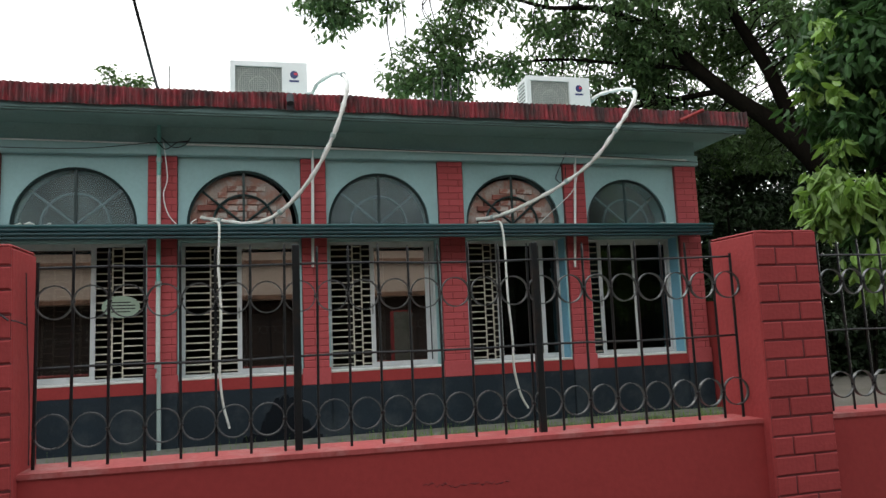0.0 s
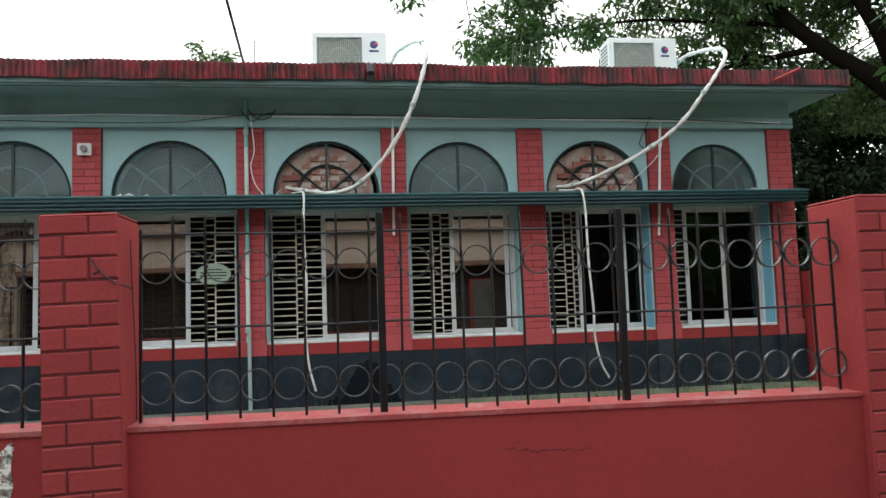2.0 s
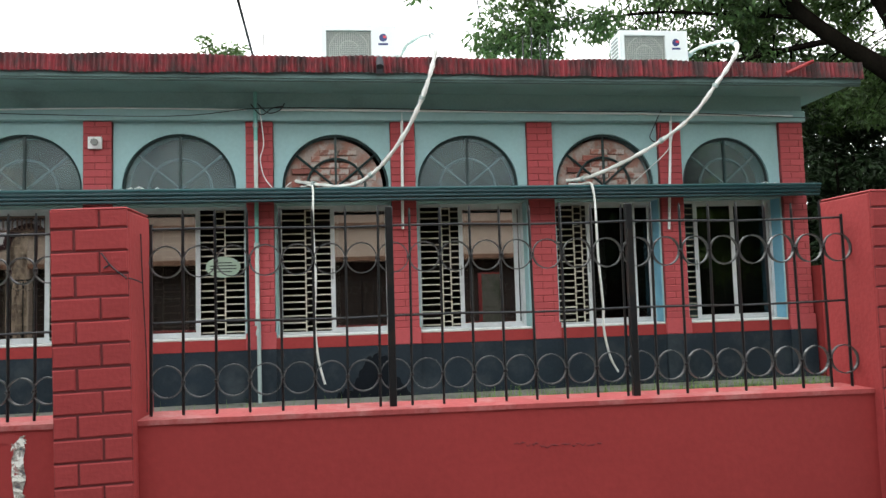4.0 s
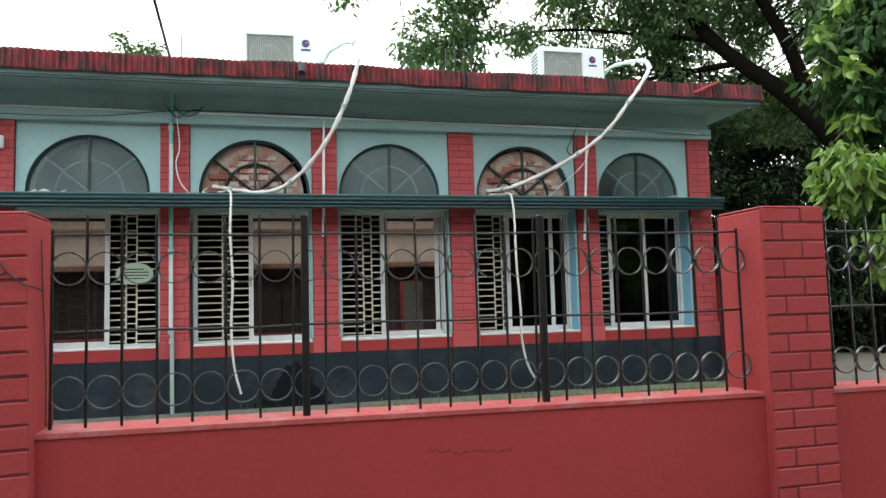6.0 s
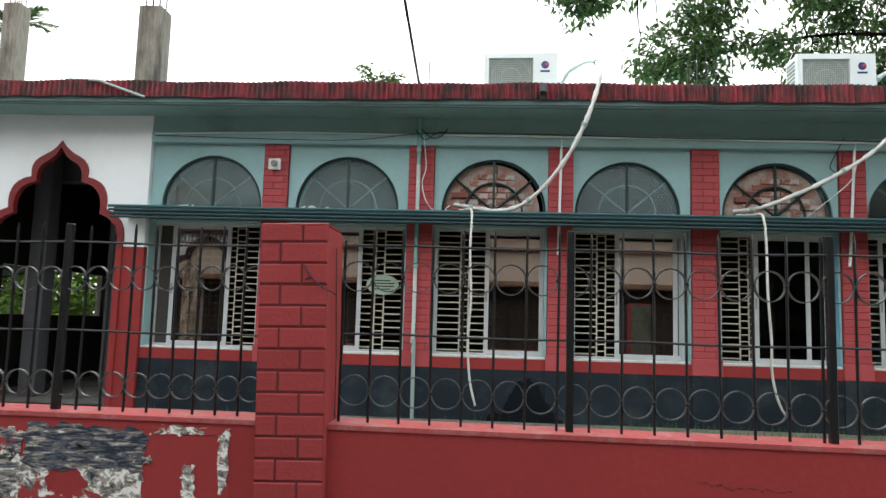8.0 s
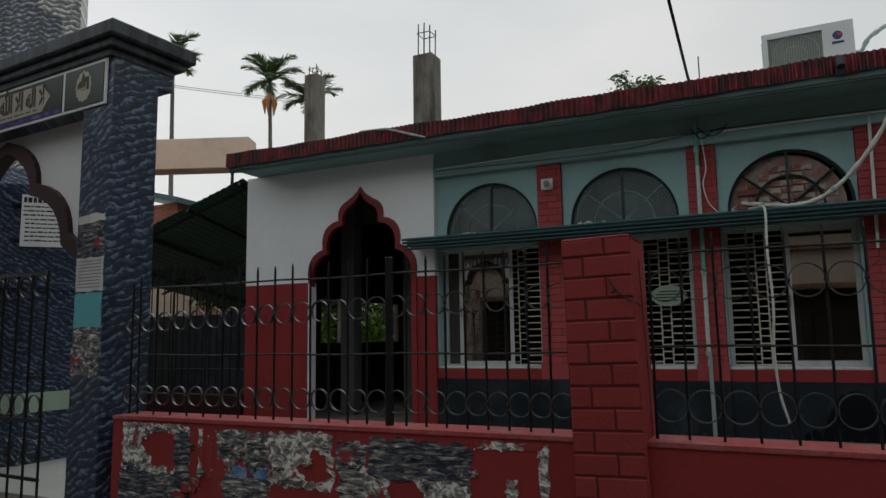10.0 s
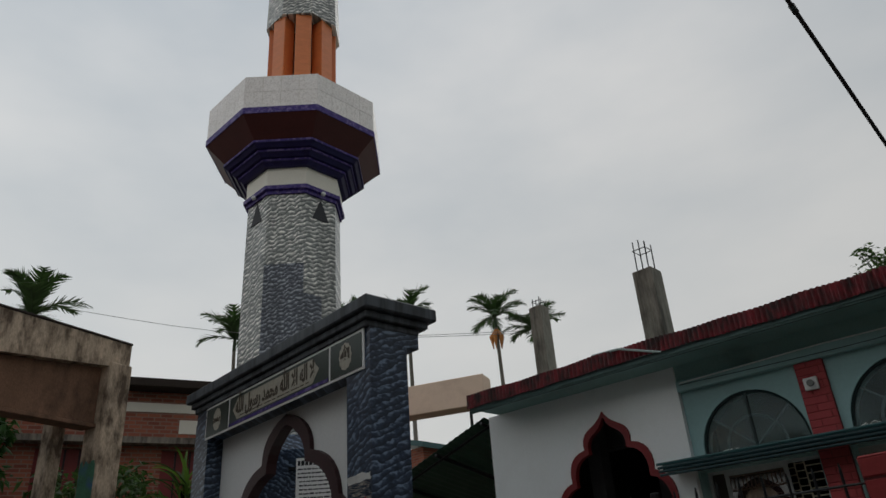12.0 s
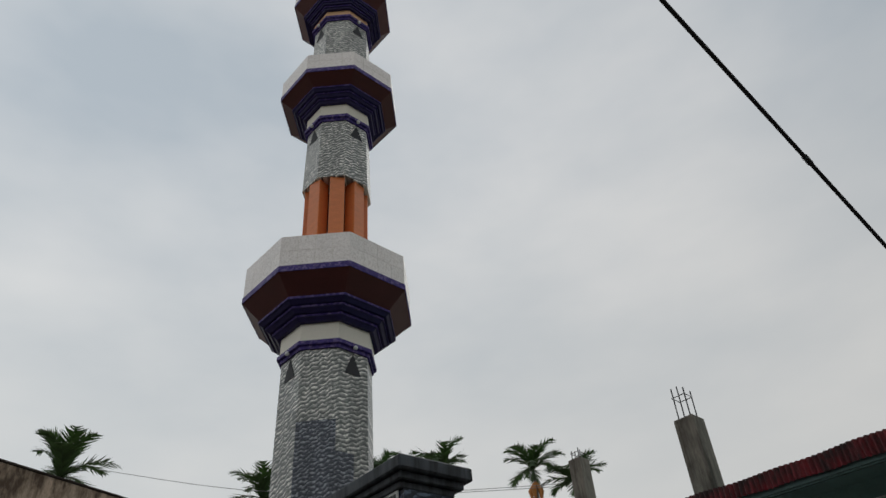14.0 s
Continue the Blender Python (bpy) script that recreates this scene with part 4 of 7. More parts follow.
for x0, x1 in ((0.085, 0.525), (0.56, 2.375), (2.41, 2.915)):
    gpart("frieze_panel", [(x0, x1, 0.0145, 0.02, 3.17, 3.452)], GREEN_PANEL, "dark green tile panel of the frieze")
# iron leaf
leaf = thing("iron_gate", "black iron gate leaf with rings, closed below the arch", "gate", GATE)
for z in (0.12, 0.48, 0.92, 2.06):
    part("rail", boxes((1.16, 2.78, -0.33, -0.31, z, z + 0.025)), IRON, leaf)
for k in range(9):
    x = 1.17 + k * 0.199
    part("bar", tubes(([(x, -0.32, 0.08), (x, -0.32, 2.08)], 0.011), n=6), IRON, leaf)
ring_me = None
for k in range(8):
    for z in (0.70, 1.04, 1.97):
        if ring_me is None:
            rb = bmesh.new()
            strip_ring(rb, 0.088, 0.007, 0.009, 18)
            o = part("ring", rb, IRON, leaf)
            ring_me = o.data
            o.matrix_basis = pose(1.2695 + k * 0.199, -0.32, z)
        else:
            lay("ring", ring_me, leaf, pose(1.2695 + k * 0.199, -0.32, z))
part("latch", boxes((1.16, 1.42, -0.345, -0.331, 1.24, 1.27), (1.2, 1.23, -0.36, -0.345, 1.16, 1.3), bevel=0.003), IRON, leaf, "sliding bolt")

# ---- the minaret ----
MX, MY = -8.23, -3.27
minaret = thing("minaret", "tall octagonal minaret with tiled shaft and flaring balconies", "minaret")


def ring_part(name, rings, material, label="", parent=None):
    return part(name, prism(bmesh.new(), MX, MY, rings), material, parent or minaret, label)


ring_part("base", [(0.99, 0.0), (0.99, 0.82)], BLUE_MARBLE, "blue marble-tiled foot")
ring_part("dado", [(1.02, 0.82), (1.02, 1.02)], PLAQUE, "pale green dado band")
ring_part("base", [(1.0, 1.02), (1.0, 2.1)], BLUE_MARBLE, "blue marble-tiled base")
o = part("step", boxes((0.93, 1.2, -0.95, 0.0, 0.2, 0.79), bevel=0.015), WHITE, minaret, "white plastered step")
o.matrix_basis = pose(MX, MY, 0, 0, 0, -45)
ring_part("base_ledge", [(1.06, 2.1), (1.06, 2.16), (1.0, 2.18)], BLUE_MARBLE)
ring_part("base", [(0.98, 2.18), (0.96, 3.2), (0.8, 3.4)], BLUE_MARBLE)


def face_plate(k, r0, z0, r1, z1, part_name, material, label, side=1.0):
    """A thin skin on face k of the shaft, between two heights; side trims its width."""
    an = radians(45 * k)
    u = Vector((math.cos(an), math.sin(an), 0))
    t = Vector((-u.y, u.x, 0))
    bm = bmesh.new()
    ap, hw = math.cos(radians(22.5)), math.sin(radians(22.5))
    vs = []
    for o in (0.004, -0.01):
        for r, z in ((r0, z0), (r1, z1)):
            for sgn in (-1, side):
                vs.append(bm.verts.new(Vector((MX, MY, z)) + u * (r * ap + o) + t * (r * hw * sgn)))
    for q in ((0, 1, 3, 2), (4, 6, 7, 5), (0, 4, 5, 1), (2, 3, 7, 6), (0, 2, 6, 4), (1, 5, 7, 3)):
        bm.faces.new([vs[i] for i in q])
    part(part_name, bm, material, minaret, label)


def stage(z0, z1, r, white_z, cone_z, soffit_z, top_z, R, band=None):
    ring_part("shaft", [(r * 1.05, z0), (r, z1)], GREY_MARBLE, "grey marble-tiled octagonal shaft")
    h = white_z - z1
    ring_part("collar", [(r + 0.03, z1), (r + 0.03, z1 + 0.05), (r + 0.075, z1 + 0.06), (r + 0.075, z1 + 0.12)], PURPLE_PRINT, "purple patterned collar")
    ring_part("band", [(r + 0.035, z1 + 0.12), (r + 0.035, white_z)], band or CREAM, "pale plastered band")
    Rc = R * 0.80
    s, d = (Rc - r - 0.05) / 3, (cone_z - white_z) / 3
    for q in range(3):
        ra, rb, za = r + 0.05 + s * q, r + 0.05 + s * (q + 1), white_z + d * q
        ring_part("step", [(ra + 0.05, za), (rb - 0.02, za + d * 0.45), (rb, za + d * 0.5), (rb, za + d)], PURPLE, "purple tiled step")
        ring_part("step_edge", [(rb + 0.006, za + d * 0.62), (rb + 0.006, za + d * 0.97)], PURPLE_PRINT, "patterned violet edge tile")
    ring_part("soffit", [(Rc - 0.02, cone_z), (R, soffit_z)], SOFFIT_BROWN, "dark brown balcony soffit")
    ring_part("edge_band", [(R + 0.012, soffit_z), (R + 0.012, soffit_z + 0.10)], PURPLE_PRINT, "purple patterned edge band")
    n_row = 4
    for q in range(8):  # tiled parapet, face by face
        an0, an1 = radians(-22.5 + 45 * q), radians(22.5 + 45 * q)
        a3, b3 = Vector((MX + R * math.cos(an0), MY + R * math.sin(an0), 0)), Vector((MX + R * math.cos(an1), MY + R * math.sin(an1), 0))
        u = Vector((math.cos(radians(45 * q)), math.sin(radians(45 * q)), 0))
        hz = (top_z - soffit_z - 0.10) / 2
        for i in range(n_row):
            for j in range(2):
                bm = bmesh.new()
                p, p2 = a3.lerp(b3, i / n_row + 0.003), a3.lerp(b3, (i + 1) / n_row - 0.003)
                zz0, zz1 = soffit_z + 0.10 + hz * j + 0.003, soffit_z + 0.10 + hz * (j + 1) - 0.003
                vs = [bm.verts.new(Vector((v.x, v.y, z)) - u * o) for o in (0, 0.012) for v, z in ((p, zz0), (p2, zz0), (p2, zz1), (p, zz1))]
                bm.faces.new(vs[:4])
                for i2 in range(4):
                    bm.faces.new((vs[i2], vs[4 + i2], vs[4 + (i2 + 1) % 4], vs[(i2 + 1) % 4]))
                part("tile", bm, PALE_TILE, minaret)
    ring_part("parapet", [(R - 0.012, soffit_z + 0.10), (R - 0.012, top_z)], CREAM)
    for q in (0, 2, 4, 6):
        an = radians(45 * q)
        u = Vector((math.cos(an), math.sin(an), 0))
        t = Vector((-u.y, u.x, 0))
        c0 = Vector((MX, MY, 0)) + u * (r * math.cos(radians(22.5)) + 0.012)
        vb = bmesh.new()
        vs = [vb.verts.new(c0 + t * dx + Vector((0, 0, z)) + u * o) for o in (0, -0.06) for dx, z in ((-0.14, z1 - 0.36), (0.14, z1 - 0.36), (0.0, z1 - 0.03))]
        vb.faces.new(vs[:3])
        vb.faces.new(vs[3:])
        for i2 in range(3):
            vb.faces.new((vs[i2], vs[(i2 + 1) % 3], vs[3 + (i2 + 1) % 3], vs[3 + i2]))
        part("vent", vb, INK, minaret, "dark triangular vent")
        lb = bmesh.new()
        bmesh.ops.create_icosphere(lb, subdivisions=1, radius=0.04, matrix=Matrix.Translation(c0 + u * 0.06 + Vector((0, 0, z1 + 0.05))))
        part("lamp", lb, WHITE, minaret, "small white lamp")


stage(3.2, 6.82, 0.69, 7.24, 7.52, 7.80, 8.455, 1.355)
face_plate(-1, 0.716, 3.3, 0.702, 5.72, "tile_patch", SLATE_MARBLE, "darker blue tiles on the lower shaft")
face_plate(0, 0.716, 3.3, 0.705, 5.28, "tile_patch", SLATE_MARBLE, "darker blue tiles on the lower shaft", 0.1)
for k in range(8):
    o = part("lantern_pier", boxes((0.33, 0.555, -0.128, 0.128, 8.1, 10.32), bevel=0.008), ORANGE, minaret, "orange tiled pier")
    o.matrix_basis = pose(MX + 0.03, MY + 0.03, 0, 0, 0, -33 + 45 * k)
BASE_X, BASE_Y = MX, MY
MX, MY = MX + 0.04, MY + 0.04  # the upper stages stand a little off the axis
ring_part("lantern_core", [(0.2, 8.1), (0.2, 10.32)], SOFFIT_BROWN)
stage(10.31, 11.76, 0.60, 12.18, 12.42, 12.60, 13.13, 1.17)
stage(13.13, 14.98, 0.60, 15.29, 15.57, 15.82, 16.32, 1.10, TAN_BAND)
MX, MY = BASE_X, BASE_Y

# ---- unfinished concrete frame beside the gate ----
RUIN = Matrix.Translation((-10.69, -4.49, 0)) @ Matrix.Rotation(math.atan2(-2.28, 0.70), 4, 'Z')  # local x runs along the beam towards the street
ruin = thing("concrete_frame", "weathered brown concrete portal frame of an unfinished house", "building frame", RUIN)


def rpart(name, rows, material, label="", bevel=0.0):
    return part(name, boxes(*rows, bevel=bevel), material, ruin, label)


rpart("column", [(-0.03, 0.34, -0.29, 0.075, 0.0, 4.9)], OLD_CONCRETE, "stained square column", 0.015)
rpart("column", [(0.52, 0.72, -0.66, -0.44, 0.0, 4.6)], OLD_CONCRETE, "slimmer column behind", 0.012)
# the set-back beam is a darker brown than column and parapet
rpart("beam", [(0.342, 7.5, -0.30, -0.10, 4.02, 4.84)], BROWN_CONCRETE, "damp brown deep beam", 0.012)
rpart("beam_lip", [(0.342, 7.5, -0.34, -0.055, 3.96, 4.018)], BROWN_CONCRETE, "", 0.008)
pb = bmesh.new()
plate(pb, [(0.0, 4.87), (2.45, 4.60), (7.5, 4.60), (7.5, 5.22), (0.0, 5.22)], [], 0.04, -0.10)
part("parapet", pb, OLD_CONCRETE, ruin, "stained parapet")
part("parapet_cap", boxes((-0.01, 7.5, -0.9, 0.055, 5.222, 5.255), bevel=0.006), MOULD_SHADE_DARK, ruin, "dark mouldy edge")
rpart("column", [(6.8, 7.16, -0.37, -0.01, 0.0, 4.02)], OLD_CONCRETE, "stained square column", 0.012)
rpart("daub", [(0.0, 0.31, 0.0755, 0.079, 1.2, 2.2)], YELLOW_DAUB, "yellowish daub on the column")
r_ = random.Random(23)
gb3 = bmesh.new()
plate(gb3, [(-0.27 + 0.04 * q + r_.uniform(-0.015, 0.015), 2.98 + r_.uniform(-0.06, 0.06)) for q in range(9)] + [(0.05 - 0.04 * q + r_.uniform(-0.015, 0.015), 3.5 + r_.uniform(-0.08, 0.08)) for q in range(9)], [], -0.3445, -0.3405)
o = part("daub", gb3, GREEN_DAUB, ruin, "blue and green paint daub")
o.matrix_basis = Matrix.Rotation(radians(90), 4, 'Z')

# ---- things on and about the hall ----
def ac_unit(m, label):
    e = thing("air_conditioner", label, "air conditioner", m, "roof air conditioners")
    W, Dp, Hh = 0.93, 0.36, 0.68
    b = bmesh.new()
    plate(b, rect(0, W, 0.06, Hh), [rect(0.06, 0.62, 0.11, Hh - 0.07)], 0.0, 0.03)
    part("front_panel", b, AC_WHITE, e)
    part("casing", boxes((0, W, 0.031, Dp, 0.06, Hh - 0.002), bevel=0.008), AC_WHITE, e)
    part("fan_recess", boxes((0.055, 0.625, 0.024, 0.03, 0.105, Hh - 0.065)), AC_DARK, e, "dark fan opening")
    rim = bmesh.new()
    plate(rim, rect(0.035, 0.645, 0.085, Hh - 0.045), [rect(0.06, 0.62, 0.11, Hh - 0.07)], -0.012, -0.0005)
    part("guard_rim", rim, AC_WHITE, e, "raised rim round the fan guard")
    cx, cz = 0.34, 0.365
    for rr in (0.12, 0.245):
        fb = bmesh.new()
        tube(fb, [(cx + rr * math.cos(2 * math.pi * k / 24), 0.012, cz + rr * math.sin(2 * math.pi * k / 24)) for k in range(24)], 0.005, 4, closed=True)
        part("guard_ring", fb, AC_GREY, e)
    for k in range(22):
        x = 0.07 + k * 0.0257
        part("guard_wire", tubes(([(x, 0.008, 0.12), (x, 0.008, Hh - 0.08)], 0.003), n=4), AC_GREY, e)
    for k in range(20):
        z = 0.125 + k * 0.0245
        part("guard_wire", tubes(([(0.065, 0.006, z), (0.615, 0.006, z)], 0.003), n=4), AC_GREY, e)
    lo = bmesh.new()
    bmesh.ops.create_cone(lo, cap_ends=True, segments=20, radius1=0.05, radius2=0.05, depth=0.004, matrix=Matrix.Translation((0.77, -0.002, 0.52)) @ Matrix.Rotation(radians(90), 4, 'X'))
    part("badge", lo, BADGE_BLUE, e, "round blue and red badge")
    part("badge_bar", boxes((0.77, 0.81, -0.0065, -0.0045, 0.515, 0.545)), BADGE_RED, e)
    part("badge_bar", boxes((0.71, 0.83, -0.004, -0.0005, 0.425, 0.45)), BADGE_BLUE, e)
    for z in [0.14 + 0.05 * k for k in range(10)]:
        part("louvre", boxes((-0.008, 0.0, 0.07, 0.3, z, z + 0.022)), AC_DARK, e)
    for x in (0.1, 0.76):
        part("foot", boxes((x, x + 0.09, 0.0, Dp, -0.09, 0.06)), AC_DARK, e)
    part("valve_cover", boxes((W, W + 0.05, 0.08, 0.25, 0.1, 0.34), bevel=0.01), AC_WHITE, e)
    return e


BADGE_BLUE = mat("badge_blue", (0.02, 0.03, 0.12), rough=0.4, bump=0)
BADGE_RED = mat("badge_red", (0.5, 0.03, 0.05), rough=0.4, bump=0)
ac_unit(pose(-0.24, 0.32, 4.29, 0, 0, -2), "white outdoor air conditioner unit standing on the roof edge")
ac_unit(pose(3.63, 0.30, 4.29, 0, 0, -1), "white outdoor air conditioner unit standing on the roof edge")

for pts, lab in (([(0.66, 0.45, 4.5), (0.75, 0.3, 4.59), (0.82, 0.1, 4.66), (1.0, -0.4, 4.60), (1.06, -0.75, 4.36), (1.01, -0.79, 4.09), (0.89, -0.75, 3.74), (0.71, -0.6, 3.39), (0.46, -0.42, 3.08), (0.22, -0.3, 2.9), (-0.03, -0.2, 2.85), (-0.28, -0.1, 2.89), (-0.56, 0.13, 2.97)], "white-wrapped pipe bundle looping from roof unit into bricked arch"),
                 ([(4.5, 0.45, 4.5), (4.64, 0.3, 4.70), (4.74, 0.0, 4.69), (4.72, -0.5, 4.54), (4.63, -0.77, 4.34), (4.47, -0.79, 4.09), (4.34, -0.75, 3.91), (4.16, -0.65, 3.65), (3.99, -0.5, 3.47), (3.66, -0.35, 3.25), (3.32, -0.22, 3.08), (2.98, -0.1, 2.95), (2.78, 0.13, 2.95)], "white-wrapped pipe bundle slanting from roof unit into bricked arch")):
    line = smooth_line(pts, 10)
    rad = [0.024 + 0.004 * math.sin(i * 0.9) + 0.003 * math.sin(i * 2.3) for i in range(len(line))]
    b = bmesh.new()
    tube(b, line, rad, 10)
    pipe = thing("pipe_bundle", lab, "pipe", None, "air conditioner pipes")
    part("wrapped_pipe", b, WRAP, pipe, "", True)
    for i in range(8, len(line) - 4, 26):
        b = bmesh.new()
        d = (line[i + 1] - line[i]).normalized()
        tube(b, [line[i] - d * 0.02, line[i] + d * 0.02], 0.035, 10)
        part("tape", b, PVC, pipe, "tape binding")
for pts in ([(-0.5, 0.1, 2.9), (-0.44, -0.2, 2.85), (-0.36, -0.42, 2.83), (-0.33, -0.475, 2.75), (-0.34, -0.475, 2.35), (-0.32, -0.41, 1.81), (-0.345, -0.3, 1.33), (-0.32, -0.2, 0.9), (-0.25, -0.15, 0.59)],
            [(2.8, 0.1, 2.9), (2.86, -0.2, 2.85), (2.88, -0.42, 2.83), (2.90, -0.475, 2.75), (2.92, -0.475, 2.5), (2.94, -0.44, 1.95), (3.0, -0.36, 1.42), (3.03, -0.28, 1.08), (3.12, -0.2, 0.77), (3.24, -0.12, 0.58)]):
    b = bmesh.new()
    tube(b, smooth_line(pts, 8), 0.014, 8)
    tagged(part("drain_hose", b, WRAP, None, "", True), "thin white drain hose hanging over the sunshade", "hose", "drain hoses")

# scraps of rag caught on the sunshade
r_ = random.Random(41)
for cx in (-2.28, -2.12, -3.75, 5.2):
    rag = bmesh.new()
    for q in range(5):
        a0 = r_.uniform(0, 3.14)
        p = Vector((cx + r_.uniform(-0.06, 0.06), -0.36 + r_.uniform(-0.05, 0.05), 2.806))
        tube(rag, smooth_line([p, p + Vector((0.05 * math.cos(a0), 0.03 * math.sin(a0), r_.uniform(0.005, 0.03))), p + Vector((0.1 * math.cos(a0 + 0.6), 0.05 * math.sin(a0), 0.002))], 4), r_.uniform(0.004, 0.009), 5)
    tagged(part("rag", rag, WRAP, None, "", True), "crumpled pale rag lying on the dark sunshade", "rag", "rags on the sunshade")

# conduits, pipes and wires on the wall
b = bmesh.new()
tube(b, [(-4.3, -0.07, 3.765), (-2.59, -0.07, 3.80), (-1.1, -0.07, 3.785)], 0.009, 6)
tagged(part("conduit", b, CONDUIT), "thin pale conduit along the beam", "conduit")
b = bmesh.new()
tube(b, [(-0.71, -0.072, 3.785), (1.72, -0.072, 3.775), (5.75, -0.072, 3.73)], 0.013, 6)
tagged(part("conduit", b, CONDUIT), "pale plastic conduit along the beam", "conduit")
b = bmesh.new()
tube(b, smooth_line([(-4.3, -0.08, 3.74), (-2.0, -0.09, 3.70), (-0.9, -0.09, 3.80), (0.5, -0.09, 3.80), (2.2, -0.09, 3.77), (4.0, -0.09, 3.77), (6.0, -0.09, 3.70)], 6), 0.005, 5)
tagged(part("wire", b, CABLE), "thin black wire sagging along the beam", "wire")
dp = thing("downpipe", "teal-painted rainwater downpipe on a brick pilaster", "downpipe")
for za, zb, mt in ((4.0, 3.42, GREEN_PIPE), (3.42, 2.76, OLD_PVC), (2.76, 2.16, GREEN_PIPE), (2.16, 1.30, OLD_PVC)):
    part("pipe", tubes(([(-1.0, -0.06, za), (-1.0, -0.06, zb)], 0.024), n=10), mt, dp, "teal painted length" if mt is GREEN_PIPE else "pale length with the paint gone")
part("pipe", tubes(([(-0.99, -0.06, 1.30), (-0.985, -0.06, 0.36)], 0.023), n=10), PVC, dp, "bare grey lower pipe")
for z in (3.6, 2.2, 1.30):
    part("bracket", tubes(([(-1.0, -0.06, z - 0.025), (-1.0, -0.06, z + 0.025)], 0.034), n=10), PVC, dp)
part("tap", tubes(([(-1.0, -0.08, 1.22), (-1.0, -0.13, 1.22), (-1.0, -0.14, 1.17)], 0.013), n=8), PVC, dp, "small tap")
for x0, x1, zb in ((0.715, 0.69, 2.36), (4.12, 4.02, 2.3)):
    b = bmesh.new()
    tube(b, [(x0, -0.035, 3.76), (x1, -0.035, zb)], 0.017, 8)
    tagged(part("conduit", b, CONDUIT), "pale plastic conduit down a brick pilaster", "conduit")
for pts in ([(-1.05, -0.08, 3.85), (-0.93, -0.09, 3.72), (-0.8, -0.09, 3.80), (-0.68, -0.09, 3.82)], [(-0.97, -0.1, 3.85), (-0.85, -0.1, 3.74), (-0.72, -0.1, 3.77), (-0.66, -0.09, 3.86)],
            [(-0.95, -0.08, 3.8), (-0.91, -0.06, 3.4), (-0.95, -0.06, 3.2), (-0.9, -0.06, 2.98), (-0.78, -0.06, 2.83)], [(3.98, -0.07, 3.8), (3.88, -0.06, 3.6), (3.82, -0.06, 3.45), (3.93, -0.06, 3.4), (3.96, -0.07, 3.62)],
            [(-0.62, 0.1, 2.95), (-0.66, -0.05, 2.87), (-0.5, -0.2, 2.83)], [(3.55, 0.1, 2.84), (3.72, -0.02, 3.0), (4.05, -0.05, 3.3), (4.13, -0.06, 3.55)]):
    b = bmesh.new()
    tube(b, smooth_line(pts, 8), 0.006, 5)
    tagged(part("wire", b, CONDUIT if pts[0][2] < 2.96 or pts[-1][2] < 2.9 else CABLE), "loose wire looped on the wall", "wire", "loose wires")
cc = thing("security_camera", "small white security camera on a brick pilaster", "camera")
part("box", boxes((-2.86, -2.71, -0.05, -0.012, 3.335, 3.475), bevel=0.006), WHITE, cc)
part("lens", tubes(([(-2.785, -0.05, 3.41), (-2.77, -0.12, 3.40)], [0.04, 0.035]), n=12), AC_DARK, cc, "dark lens barrel")
# spouts, rods and the overhead cable
b = bmesh.new()
tube(b, [(5.22, -0.80, 4.05), (5.57, -0.79, 4.203)], 0.022, 8)
tagged(part("roof_spout", b, RED_BRICK), "short red pipe lying over the tin skirt", "pipe")
b = bmesh.new()
tube(b, [(-5.17, -0.60, 4.27), (-4.68, -0.76, 4.2), (-4.11, -0.78, 4.0)], 0.016, 6)
tagged(part("roof_rod", b, PVC), "pale rod lying over the tin skirt", "rod")
sp = thing("rain_spout", "black mouldy spout at the tin skirt", "spout")
part("spout_pipe", tubes(([(0.43, -0.5, 4.17), (0.43, -0.80, 4.15), (0.43, -0.84, 4.06)], 0.04), n=10), INK, sp)
part("stain_strip", boxes((0.395, 0.47, -0.752, -0.745, 4.01, 4.14)), INK, sp, "black stain on the tin")
b = bmesh.new()
tube(b, [(-0.96, 0.5, 4.17), (-0.96, 0.5, 4.92)], 0.008, 5)
tagged(part("roof_rod", b, IRON), "thin rusty rod standing on the roof", "rod")
for x, zt in ((2.62, 5.33), (2.75, 5.45), (2.88, 5.28), (3.0, 5.32)):
    b = bmesh.new()
    tube(b, [(x, 1.5, 4.17), (x + 0.02, 1.5, zt)], 0.01, 5)
    tagged(part("steel_bar", b, IRON), "rusty reinforcing bar standing on the roof", "steel bar", "roof bars")
C0, C1 = Vector((-1.067, 0.3, 4.55)), Vector((-1.06, -4.68, 5.5))
far = C0 + (C1 - C0) * 2.6
ca = thing("overhead_cable", "black overhead cable slung from the roof across the street", "cable")
part("cable", tubes(([C0, far], 0.0165), n=12), CABLE, ca, "", True)
part("cable_joint", tubes(([C0.lerp(far, 0.305), C0.lerp(far, 0.312)], 0.023), n=10), CABLE, ca, "", True)
part("anchor", tubes(([(C0.x, C0.y + 0.02, 4.17), (C0.x, C0.y, C0.z + 0.03)], 0.02), n=8), IRON, ca, "short iron stake on the roof")
po = thing("cable_pole", "grey concrete pole across the street carrying the cable", "pole")
part("shaft", tubes(([(far.x, far.y - 0.15, 0.0), (far.x, far.y - 0.15, far.z + 0.4)], [0.16, 0.11]), n=12), CONCRETE, po)

